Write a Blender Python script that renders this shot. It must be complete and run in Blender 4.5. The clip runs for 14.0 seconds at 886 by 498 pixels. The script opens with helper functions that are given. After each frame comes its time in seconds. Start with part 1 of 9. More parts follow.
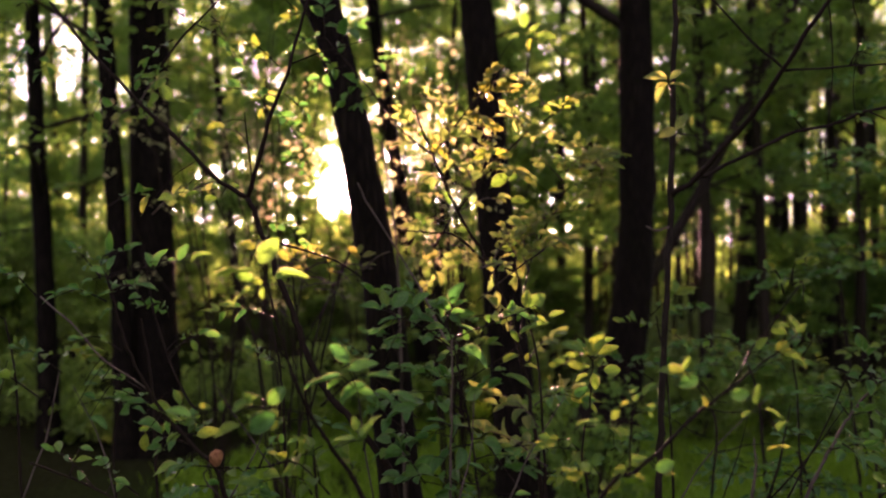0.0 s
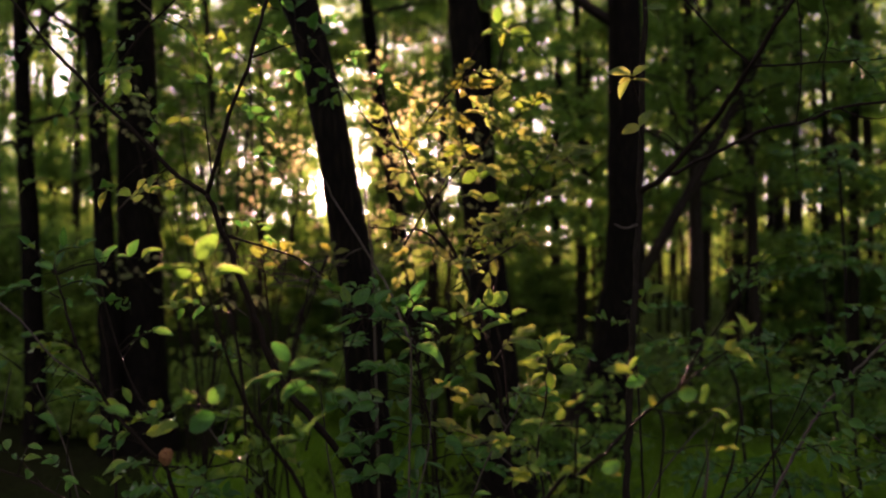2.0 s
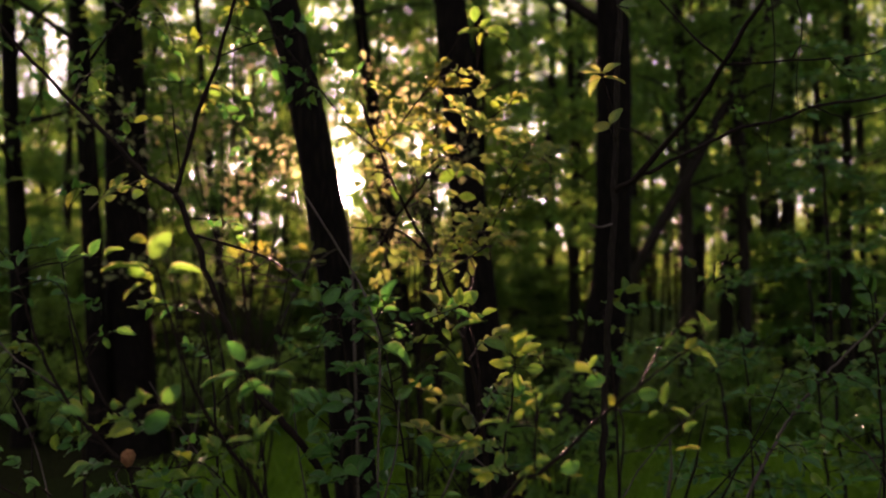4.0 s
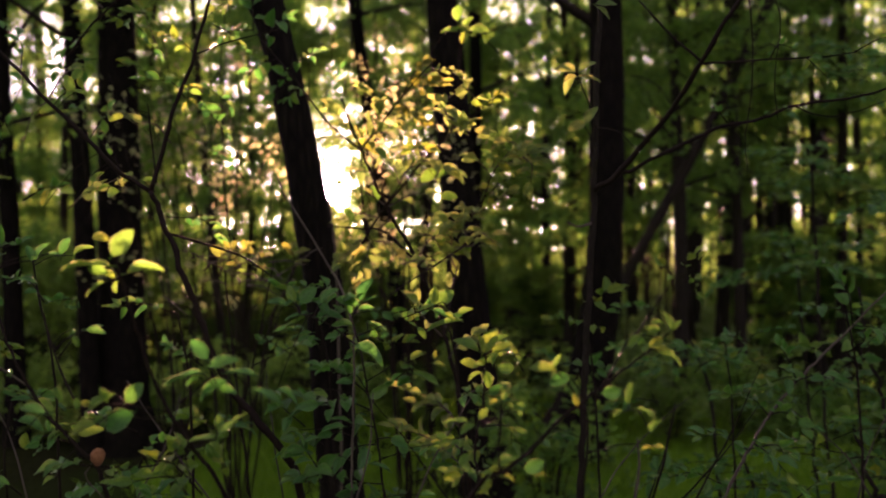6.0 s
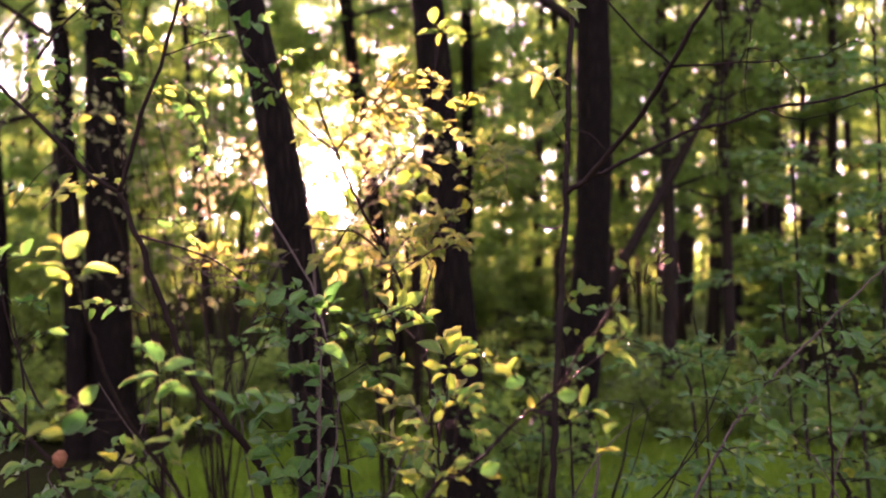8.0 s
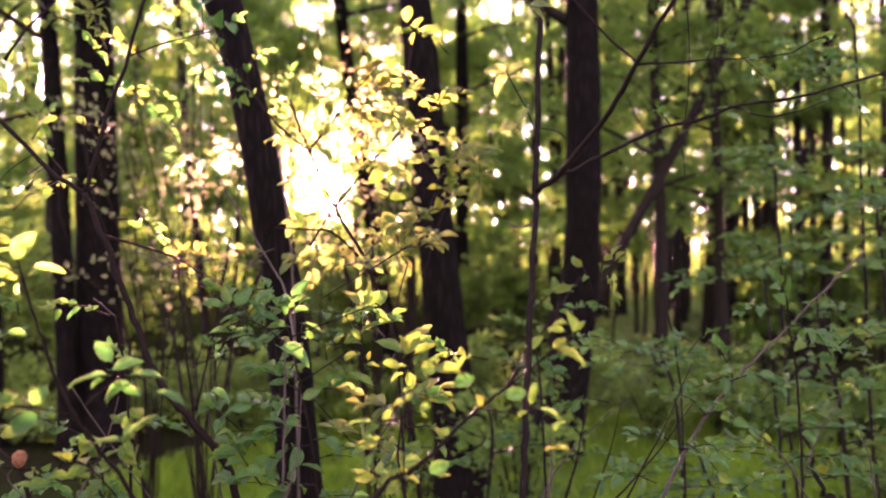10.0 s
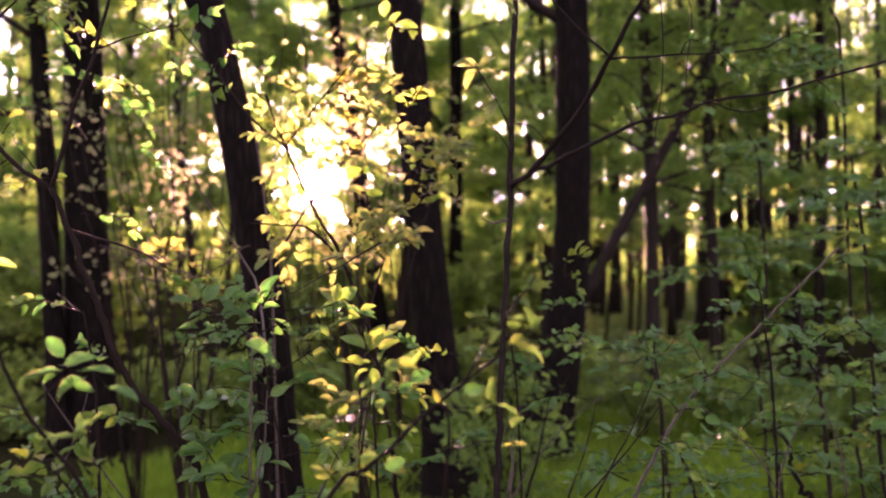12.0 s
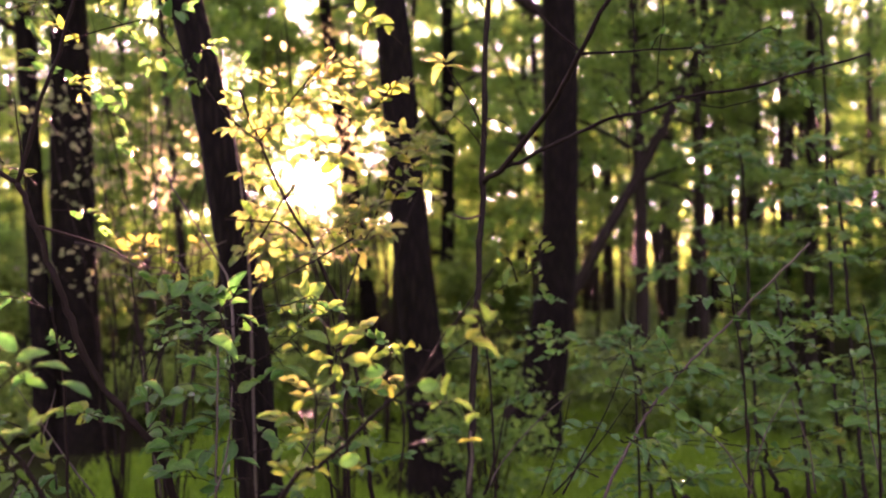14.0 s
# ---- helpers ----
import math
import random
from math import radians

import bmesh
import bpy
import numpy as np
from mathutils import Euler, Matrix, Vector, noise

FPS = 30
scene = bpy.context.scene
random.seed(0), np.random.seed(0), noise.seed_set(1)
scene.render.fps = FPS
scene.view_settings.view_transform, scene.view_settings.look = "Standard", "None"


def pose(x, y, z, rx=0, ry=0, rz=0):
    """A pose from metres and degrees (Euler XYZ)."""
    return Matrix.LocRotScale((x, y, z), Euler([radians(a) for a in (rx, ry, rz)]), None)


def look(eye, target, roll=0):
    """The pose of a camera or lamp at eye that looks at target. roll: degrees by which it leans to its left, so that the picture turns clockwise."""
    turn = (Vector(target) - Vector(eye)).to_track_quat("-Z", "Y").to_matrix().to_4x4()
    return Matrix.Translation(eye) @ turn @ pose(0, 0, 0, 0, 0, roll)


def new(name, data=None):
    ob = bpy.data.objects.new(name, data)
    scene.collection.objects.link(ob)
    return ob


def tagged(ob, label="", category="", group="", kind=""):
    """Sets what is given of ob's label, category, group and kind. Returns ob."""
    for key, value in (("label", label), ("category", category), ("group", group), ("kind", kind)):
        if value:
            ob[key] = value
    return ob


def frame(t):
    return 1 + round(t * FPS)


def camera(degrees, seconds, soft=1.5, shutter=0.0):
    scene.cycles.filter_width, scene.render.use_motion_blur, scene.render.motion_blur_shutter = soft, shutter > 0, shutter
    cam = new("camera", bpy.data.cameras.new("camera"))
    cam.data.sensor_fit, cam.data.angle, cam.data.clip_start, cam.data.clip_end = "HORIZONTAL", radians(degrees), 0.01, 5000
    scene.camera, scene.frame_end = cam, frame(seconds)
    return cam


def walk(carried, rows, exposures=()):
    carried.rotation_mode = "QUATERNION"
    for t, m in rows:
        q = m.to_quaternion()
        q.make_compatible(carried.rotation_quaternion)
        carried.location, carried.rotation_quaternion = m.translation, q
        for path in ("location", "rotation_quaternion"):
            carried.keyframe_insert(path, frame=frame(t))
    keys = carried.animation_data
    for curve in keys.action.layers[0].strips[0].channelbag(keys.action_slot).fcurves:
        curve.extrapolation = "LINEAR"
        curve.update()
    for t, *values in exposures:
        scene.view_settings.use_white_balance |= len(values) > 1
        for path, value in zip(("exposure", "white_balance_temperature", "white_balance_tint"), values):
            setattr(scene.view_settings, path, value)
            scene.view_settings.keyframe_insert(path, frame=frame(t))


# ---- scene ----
cam = camera(50.0, 14.0, soft=2.1)
PATH = [
    (0, (0.004, 0.038, 1.644), (0.003, 2.038, 1.641), 0.1),
    (0.5, (0.026, 0.045, 1.648), (0.025, 2.045, 1.641), 0.2),
    (1, (0.048, 0.049, 1.646), (0.047, 2.049, 1.64), 0.3),
    (1.5, (0.07, 0.055, 1.645), (0.073, 2.055, 1.635), 0.3),
    (2, (0.091, 0.063, 1.643), (0.091, 2.063, 1.635), 0.3),
    (2.5, (0.108, 0.067, 1.642), (0.11, 2.067, 1.637), 0.3),
    (3, (0.123, 0.072, 1.64), (0.128, 2.072, 1.637), 0.3),
    (5.5, (0.193, 0.082, 1.636), (0.2, 2.082, 1.63), 0.2),
    (6, (0.206, 0.083, 1.635), (0.213, 2.083, 1.631), 0.3),
    (6.5, (0.215, 0.082, 1.633), (0.229, 2.082, 1.633), 0.3),
    (7, (0.231, 0.084, 1.636), (0.246, 2.084, 1.635), 0.4),
    (7.5, (0.251, 0.084, 1.637), (0.264, 2.084, 1.635), 0.3),
    (8, (0.266, 0.082, 1.637), (0.283, 2.082, 1.636), 0.4),
    (10.5, (0.361, 0.079, 1.638), (0.377, 2.079, 1.633), 0.1),
    (11, (0.373, 0.081, 1.639), (0.394, 2.081, 1.633), 0.2),
    (11.5, (0.393, 0.096, 1.635), (0.41, 2.096, 1.63), 0.1),
    (12, (0.409, 0.096, 1.632), (0.429, 2.096, 1.624), 0.2),
    (12.5, (0.425, 0.099, 1.63), (0.445, 2.099, 1.622), 0.0),
    (13, (0.441, 0.102, 1.631), (0.461, 2.102, 1.62), -0.0),
    (13.5, (0.457, 0.105, 1.63), (0.48, 2.104, 1.621), -0.0),
    (14, (0.47, 0.104, 1.628), (0.499, 2.104, 1.615), 0.2),
]
STOPS = [(0, 3.2, 6700, 84), (1.0, 2.8, 6700, 76), (1.6, 2.48, 6700, 70), (5.4, 2.46, 6700, 70), (6.2, 3.05, 6700, 80), (7.0, 3.7, 6700, 98), (8.0, 4.3, 6600, 106), (10.5, 4.7, 6600, 110), (11.2, 4.65, 6600, 110), (12.0, 4.25, 6600, 108), (12.5, 3.95, 6700, 104), (13.2, 4.25, 6600, 106), (14.0, 4.35, 6600, 106)]
walk(cam, [(t, look(eye, target, roll)) for t, eye, target, roll in PATH], STOPS)
cam.data.dof.use_dof = True
cam.data.dof.focus_distance = 2.1
cam.data.dof.aperture_fstop = 2.6

# ---- sky and sun ----
SUN = Vector((-0.1142, 1.0, 0.0541)).normalized()
SUN_EL = math.asin(SUN.z)
SUN_AZ = math.atan2(SUN.x, SUN.y)

world = bpy.data.worlds.new("evening_sky")
scene.world = world
world.use_nodes = True
wn, wl = world.node_tree.nodes, world.node_tree.links
wn.clear()
w_out = wn.new("ShaderNodeOutputWorld")
w_sky = wn.new("ShaderNodeTexSky")
w_sky.sky_type = "NISHITA"
w_sky.sun_disc = False
w_sky.sun_elevation = SUN_EL
w_sky.sun_rotation = SUN_AZ
w_sky.dust_density = 1.0
w_bg = wn.new("ShaderNodeBackground")
w_bg.inputs["Strength"].default_value = 0.15
w_pale = wn.new("ShaderNodeHueSaturation")
w_pale.inputs["Saturation"].default_value = 0.25
wl.new(w_sky.outputs[0], w_pale.inputs["Color"])
w_soft = wn.new("ShaderNodeMix")
w_soft.data_type, w_soft.blend_type = "RGBA", "MULTIPLY"
w_soft.inputs[0].default_value = 1.0
w_soft.inputs[7].default_value = (0.87, 1.0, 0.93, 1)
wl.new(w_pale.outputs[0], w_soft.inputs[6])
wl.new(w_soft.outputs[2], w_bg.inputs["Color"])
# hazy bright ring of sky about the low sun
w_co = wn.new("ShaderNodeTexCoord")
w_dot = wn.new("ShaderNodeVectorMath")
w_dot.operation = "DOT_PRODUCT"
w_dot.inputs[1].default_value = SUN
wl.new(w_co.outputs["Generated"], w_dot.inputs[0])
w_pow = wn.new("ShaderNodeMath")
w_pow.operation = "POWER"
w_pow.use_clamp = True
w_pow.inputs[1].default_value = 3500.0
wl.new(w_dot.outputs["Value"], w_pow.inputs[0])
w_wide = wn.new("ShaderNodeMath")
w_wide.operation = "POWER"
w_wide.use_clamp = True
w_wide.inputs[1].default_value = 60.0
wl.new(w_dot.outputs["Value"], w_wide.inputs[0])
w_g1 = wn.new("ShaderNodeMath")
w_g1.operation = "MULTIPLY"
w_g1.inputs[1].default_value = 3.0
wl.new(w_pow.outputs[0], w_g1.inputs[0])
w_g2 = wn.new("ShaderNodeMath")
w_g2.operation = "MULTIPLY_ADD"
w_g2.inputs[1].default_value = 0.7
wl.new(w_wide.outputs[0], w_g2.inputs[0])
wl.new(w_g1.outputs[0], w_g2.inputs[2])
w_disc = wn.new("ShaderNodeMath")
w_disc.operation = "POWER"
w_disc.use_clamp = True
w_disc.inputs[1].default_value = 16000.0
wl.new(w_dot.outputs["Value"], w_disc.inputs[0])
w_g3 = wn.new("ShaderNodeMath")
w_g3.operation = "MULTIPLY_ADD"
w_g3.inputs[1].default_value = 220.0
wl.new(w_disc.outputs[0], w_g3.inputs[0])
wl.new(w_g2.outputs[0], w_g3.inputs[2])
w_glow = wn.new("ShaderNodeBackground")
w_glow.inputs["Color"].default_value = (1.0, 0.76, 0.46, 1)
wl.new(w_g3.outputs[0], w_glow.inputs["Strength"])
w_add = wn.new("ShaderNodeAddShader")
wl.new(w_bg.outputs[0], w_add.inputs[0])
wl.new(w_glow.outputs[0], w_add.inputs[1])
wl.new(w_add.outputs[0], w_out.inputs["Surface"])

sun_lamp = bpy.data.lights.new("sun", "SUN")
sun_lamp.energy = 11.0
sun_lamp.angle = radians(0.6)
sun_lamp.color = (1.0, 0.63, 0.36)
sun_ob = new("sun", sun_lamp)
sun_ob.matrix_world = look(SUN * 60, (0, 0, 0))

# ---- materials ----
def material(name):
    m = bpy.data.materials.new(name)
    m.use_nodes = True
    m.node_tree.nodes.clear()
    return m, m.node_tree.nodes, m.node_tree.links


def ramp(n, stops):
    r = n.new("ShaderNodeValToRGB")
    while len(r.color_ramp.elements) < len(stops):
        r.color_ramp.elements.new(0.5)
    for e, (p, c) in zip(r.color_ramp.elements, stops):
        e.position, e.color = p, (*c, 1)
    return r


def leaf_material(name, stops, thin, share, gloss=0.45, veins=False, island=False, shine=0.25):
    """Thin leaf: a waxy upper skin over flesh that lets light through."""
    m, n, l = material(name)
    out = n.new("ShaderNodeOutputMaterial")
    if island:
        pick = n.new("ShaderNodeNewGeometry").outputs["Random Per Island"]
    else:
        pick = n.new("ShaderNodeObjectInfo").outputs["Random"]
    tone = ramp(n, stops)
    l.new(pick, tone.inputs[0])
    co = n.new("ShaderNodeTexCoord")
    mott = n.new("ShaderNodeTexNoise")
    mott.inputs["Scale"].default_value = 9.0 if veins else 3.0
    mott.inputs["Detail"].default_value = 4.0
    l.new(co.outputs["Object"], mott.inputs["Vector"])
    mix = n.new("ShaderNodeMix")
    mix.data_type, mix.blend_type = "RGBA", "MULTIPLY"
    mix.inputs[0].default_value = 0.55
    l.new(tone.outputs[0], mix.inputs[6])
    vary = ramp(n, [(0.3, (0.55, 0.6, 0.5)), (0.7, (1.25, 1.2, 1.1))])
    l.new(mott.outputs[0], vary.inputs[0])
    l.new(vary.outputs[0], mix.inputs[7])
    skin = n.new("ShaderNodeBsdfPrincipled")
    skin.inputs["Roughness"].default_value = gloss
    skin.inputs["Specular IOR Level"].default_value = shine
    l.new(mix.outputs[2], skin.inputs["Base Color"])
    flesh = n.new("ShaderNodeBsdfTranslucent")
    warm = n.new("ShaderNodeMix")
    warm.data_type, warm.blend_type = "RGBA", "MULTIPLY"
    warm.inputs[0].default_value = 1.0
    warm.inputs[7].default_value = (*thin, 1)
    l.new(mix.outputs[2], warm.inputs[6])
    l.new(warm.outputs[2], flesh.inputs["Color"])
    if veins:
        sep = n.new("ShaderNodeSeparateXYZ")
        l.new(co.outputs["Object"], sep.inputs[0])
        ab = n.new("ShaderNodeMath")
        ab.operation = "ABSOLUTE"
        l.new(sep.outputs["X"], ab.inputs[0])
        slant = n.new("ShaderNodeMath")
        slant.operation = "MULTIPLY_ADD"
        slant.inputs[1].default_value = -0.75
        l.new(ab.outputs[0], slant.inputs[0])
        l.new(sep.outputs["Y"], slant.inputs[2])
        saw = n.new("ShaderNodeMath")
        saw.operation = "PINGPONG"
        saw.inputs[1].default_value = 0.065
        l.new(slant.outputs[0], saw.inputs[0])
        rib = n.new("ShaderNodeMath")
        rib.operation = "MINIMUM"
        l.new(saw.outputs[0], rib.inputs[0])
        l.new(ab.outputs[0], rib.inputs[1])
        soft = n.new("ShaderNodeMapRange")
        soft.inputs["From Max"].default_value = 0.022
        l.new(rib.outputs[0], soft.inputs["Value"])
        bump = n.new("ShaderNodeBump")
        bump.inputs["Strength"].default_value = 0.25
        bump.inputs["Distance"].default_value = 0.02
        l.new(soft.outputs[0], bump.inputs["Height"])
        l.new(bump.outputs[0], skin.inputs["Normal"])
        thick = n.new("ShaderNodeMix")
        thick.data_type = "RGBA"
        thick.inputs[6].default_value = (0.78, 0.82, 0.68, 1)
        thick.inputs[7].default_value = (1, 1, 1, 1)
        l.new(soft.outputs[0], thick.inputs[0])
        both = n.new("ShaderNodeMix")
        both.data_type, both.blend_type = "RGBA", "MULTIPLY"
        both.inputs[0].default_value = 1.0
        l.new(warm.outputs[2], both.inputs[6])
        l.new(thick.outputs[2], both.inputs[7])
        # rim light of backlit leaves, put into the flesh colour at the edge
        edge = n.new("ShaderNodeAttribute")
        edge.attribute_name = "rim_light"
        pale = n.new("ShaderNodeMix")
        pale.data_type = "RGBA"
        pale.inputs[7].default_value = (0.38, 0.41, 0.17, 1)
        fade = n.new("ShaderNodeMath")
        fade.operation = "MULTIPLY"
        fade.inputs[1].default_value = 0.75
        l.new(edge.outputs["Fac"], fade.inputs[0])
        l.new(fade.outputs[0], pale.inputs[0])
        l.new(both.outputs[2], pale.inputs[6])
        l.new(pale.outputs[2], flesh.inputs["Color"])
    blend = n.new("ShaderNodeMixShader")
    blend.inputs[0].default_value = share
    l.new(skin.outputs[0], blend.inputs[1])
    l.new(flesh.outputs[0], blend.inputs[2])
    l.new(blend.outputs[0], out.inputs["Surface"])
    return m


def bark_material(name, dark, light, scale, rough=0.85, stretch=6.0):
    m, n, l = material(name)
    out = n.new("ShaderNodeOutputMaterial")
    co = n.new("ShaderNodeTexCoord")
    mp = n.new("ShaderNodeMapping")
    mp.inputs["Scale"].default_value = (scale, scale, scale / stretch)
    l.new(co.outputs["Object"], mp.inputs[0])
    ridge = n.new("ShaderNodeTexVoronoi")
    ridge.feature = "DISTANCE_TO_EDGE"
    ridge.inputs["Scale"].default_value = 1.0
    fine = n.new("ShaderNodeTexNoise")
    fine.inputs["Scale"].default_value = 2.2
    fine.inputs["Detail"].default_value = 7.0
    l.new(mp.outputs[0], ridge.inputs["Vector"])
    l.new(mp.outputs[0], fine.inputs["Vector"])
    mul = n.new("ShaderNodeMath")
    mul.operation = "MULTIPLY"
    l.new(ridge.outputs[0], mul.inputs[0])
    l.new(fine.outputs[0], mul.inputs[1])
    tone = ramp(n, [(0.0, dark), (0.4, light)])
    l.new(mul.outputs[0], tone.inputs[0])
    big = n.new("ShaderNodeTexNoise")
    big.inputs["Scale"].default_value = 1.7
    big.inputs["Detail"].default_value = 3.0
    l.new(co.outputs["Object"], big.inputs["Vector"])
    moss = ramp(n, [(0.5, (1, 1, 1)), (0.75, (0.75, 0.95, 0.55))])
    l.new(big.outputs[0], moss.inputs[0])
    mix = n.new("ShaderNodeMix")
    mix.data_type, mix.blend_type = "RGBA", "MULTIPLY"
    mix.inputs[0].default_value = 0.8
    l.new(tone.outputs[0], mix.inputs[6])
    l.new(moss.outputs[0], mix.inputs[7])
    bsdf = n.new("ShaderNodeBsdfPrincipled")
    bsdf.inputs["Roughness"].default_value = rough
    bsdf.inputs["Specular IOR Level"].default_value = 0.05
    l.new(mix.outputs[2], bsdf.inputs["Base Color"])
    bump = n.new("ShaderNodeBump")
    bump.inputs["Strength"].default_value = 0.9
    bump.inputs["Distance"].default_value = 0.25 / scale
    l.new(mul.outputs[0], bump.inputs["Height"])
    l.new(bump.outputs[0], bsdf.inputs["Normal"])
    l.new(bsdf.outputs[0], out.inputs["Surface"])
    return m


SPRING = [(0.0, (0.036, 0.135, 0.026)), (0.5, (0.055, 0.165, 0.028)), (0.85, (0.08, 0.17, 0.024)), (1.0, (0.115, 0.185, 0.028))]
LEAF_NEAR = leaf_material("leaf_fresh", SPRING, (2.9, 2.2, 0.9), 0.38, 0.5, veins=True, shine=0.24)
# copy for sunlit leaves, their gold put into base and flesh colour
LEAF_GOLD = leaf_material("leaf_sunlit_yellow", [(0.0, (0.06, 0.135, 0.045)), (0.6, (0.085, 0.155, 0.05)), (1.0, (0.12, 0.165, 0.06))], (3.15, 2.65, 1.3), 0.44, 0.55, veins=True, shine=0.25)
# copy for leaves in shade, the greener shade tone put into the colour
LEAF_DEEP = leaf_material("leaf_shaded_green", [(0.0, (0.016, 0.115, 0.026)), (0.8, (0.032, 0.155, 0.030)), (1.0, (0.075, 0.175, 0.028))], (2.4, 2.2, 1.1), 0.38, 0.42, veins=True, shine=0.35)
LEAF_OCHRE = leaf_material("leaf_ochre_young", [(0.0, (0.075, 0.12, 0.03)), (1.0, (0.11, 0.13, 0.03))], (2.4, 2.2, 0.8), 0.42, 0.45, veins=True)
LEAF_WOOD = leaf_material("leaf_woodland", [(0.0, (0.032, 0.115, 0.028)), (0.6, (0.048, 0.15, 0.034)), (1.0, (0.072, 0.175, 0.042))], (3.8, 2.85, 1.6), 0.6, 0.6, island=True)
# leaf of the tall shrubs, pale backlit gold put into its colour
LEAF_SUNNY = leaf_material("leaf_sunlit_shrub", [(0.0, (0.08, 0.13, 0.05)), (0.7, (0.12, 0.165, 0.07)), (1.0, (0.15, 0.16, 0.08))], (2.9, 2.4, 2.6), 0.62, 0.6, island=True)
LEAF_HERB = leaf_material("leaf_herb_layer", [(0.0, (0.07, 0.15, 0.045)), (1.0, (0.11, 0.2, 0.065))], (2.6, 2.3, 1.6), 0.5, 0.6, island=True)
# lighter, greyer leaf with distance haze put into the colour
LEAF_FAR = leaf_material("leaf_far_hazy", [(0.0, (0.06, 0.145, 0.038)), (1.0, (0.105, 0.2, 0.055))], (3.3, 2.85, 1.7), 0.62, 0.8, island=True)
GRASS = leaf_material("grass_blade", [(0.0, (0.07, 0.19, 0.02)), (1.0, (0.125, 0.27, 0.03))], (2.2, 2.2, 0.7), 0.55, 0.5, island=True)
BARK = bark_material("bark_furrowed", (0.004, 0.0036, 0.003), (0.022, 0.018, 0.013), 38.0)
BARK_THIN = bark_material("bark_young_stem", (0.014, 0.012, 0.009), (0.045, 0.038, 0.03), 160.0, 0.7)
TWIG = bark_material("twig_brown", (0.012, 0.009, 0.007), (0.036, 0.025, 0.017), 420.0, 0.6, 3.0)
# grey twig bark, lightened so stems and gold sprays look sunlit
TWIG_GREY_LIT = bark_material("twig_grey_lit", (0.07, 0.06, 0.048), (0.17, 0.15, 0.125), 420.0, 0.7, 3.0)
DRY = bark_material("dry_brown_leaf", (0.20, 0.09, 0.04), (0.38, 0.2, 0.1), 200.0, 0.8, 1.0)


def ground_material():
    m, n, l = material("forest_floor")
    out = n.new("ShaderNodeOutputMaterial")
    co = n.new("ShaderNodeTexCoord")
    a = n.new("ShaderNodeTexNoise")
    a.inputs["Scale"].default_value = 0.35
    a.inputs["Detail"].default_value = 6.0
    b = n.new("ShaderNodeTexNoise")
    b.inputs["Scale"].default_value = 28.0
    b.inputs["Detail"].default_value = 5.0
    c = n.new("ShaderNodeTexVoronoi")
    c.inputs["Scale"].default_value = 22.0
    for tex in (a, b, c):
        l.new(co.outputs["Object"], tex.inputs["Vector"])
    moss = ramp(n, [(0.2, (0.010, 0.024, 0.005)), (0.8, (0.026, 0.062, 0.010))])
    l.new(b.outputs[0], moss.inputs[0])
    litter = ramp(n, [(0.0, (0.010, 0.010, 0.005)), (0.6, (0.020, 0.024, 0.010))])
    l.new(c.outputs["Distance"], litter.inputs[0])
    where = ramp(n, [(0.36, (0, 0, 0)), (0.54, (1, 1, 1))])
    l.new(a.outputs[0], where.inputs[0])
    mix = n.new("ShaderNodeMix")
    mix.data_type = "RGBA"
    l.new(where.outputs[0], mix.inputs[0])
    l.new(moss.outputs[0], mix.inputs[6])
    l.new(litter.outputs[0], mix.inputs[7])
    bsdf = n.new("ShaderNodeBsdfPrincipled")
    bsdf.inputs["Roughness"].default_value = 0.9
    bsdf.inputs["Specular IOR Level"].default_value = 0.0
    l.new(mix.outputs[2], bsdf.inputs["Base Color"])
    bump = n.new("ShaderNodeBump")
    bump.inputs["Distance"].default_value = 0.03
    l.new(b.outputs[0], bump.inputs["Height"])
    l.new(bump.outputs[0], bsdf.inputs["Normal"])
    l.new(bsdf.outputs[0], out.inputs["Surface"])
    return m


FLOOR = ground_material()

# ---- building blocks ----
rng = np.random.default_rng(11)


def smooth(pts, n):
    """A smooth line of n + 1 points through the given ones."""
    p = np.array(pts, float)
    p = np.vstack([2 * p[0] - p[1], p, 2 * p[-1] - p[-2]])
    s = np.linspace(0, len(p) - 3 - 1e-6, n + 1)
    i = s.astype(int)
    f = (s - i)[:, None]
    a, b, c, d = p[i], p[i + 1], p[i + 2], p[i + 3]
    return 0.5 * (2 * b + (c - a) * f + (2 * a - 5 * b + 4 * c - d) * f * f + (3 * b - a - 3 * c + d) * f ** 3)


def tube(pts, radii, sides=8):
    """Vertices and faces of a closed tapering tube along pts."""
    p, r = np.array(pts, float), np.array(radii, float)
    t = np.gradient(p, axis=0)
    t /= np.linalg.norm(t, axis=1)[:, None] + 1e-12
    ref = np.array((0.31, 0.2, 0.93)) if abs(t[:, 2]).mean() < 0.7 else np.array((0.95, 0.3, 0.1))
    u = np.cross(t, ref)
    u /= np.linalg.norm(u, axis=1)[:, None] + 1e-12
    v = np.cross(t, u)
    a = np.linspace(0, 2 * np.pi, sides, endpoint=False)
    ring = u[:, None] * np.cos(a)[None, :, None] + v[:, None] * np.sin(a)[None, :, None]
    verts = (p[:, None] + ring * r[:, None, None]).reshape(-1, 3)
    faces = []
    for i in range(len(p) - 1):
        for j in range(sides):
            k = (j + 1) % sides
            faces.append((i * sides + j, i * sides + k, (i + 1) * sides + k, (i + 1) * sides + j))
    faces.append(tuple(range(sides))[::-1])
    faces.append(tuple((len(p) - 1) * sides + j for j in range(sides)))
    return verts, faces


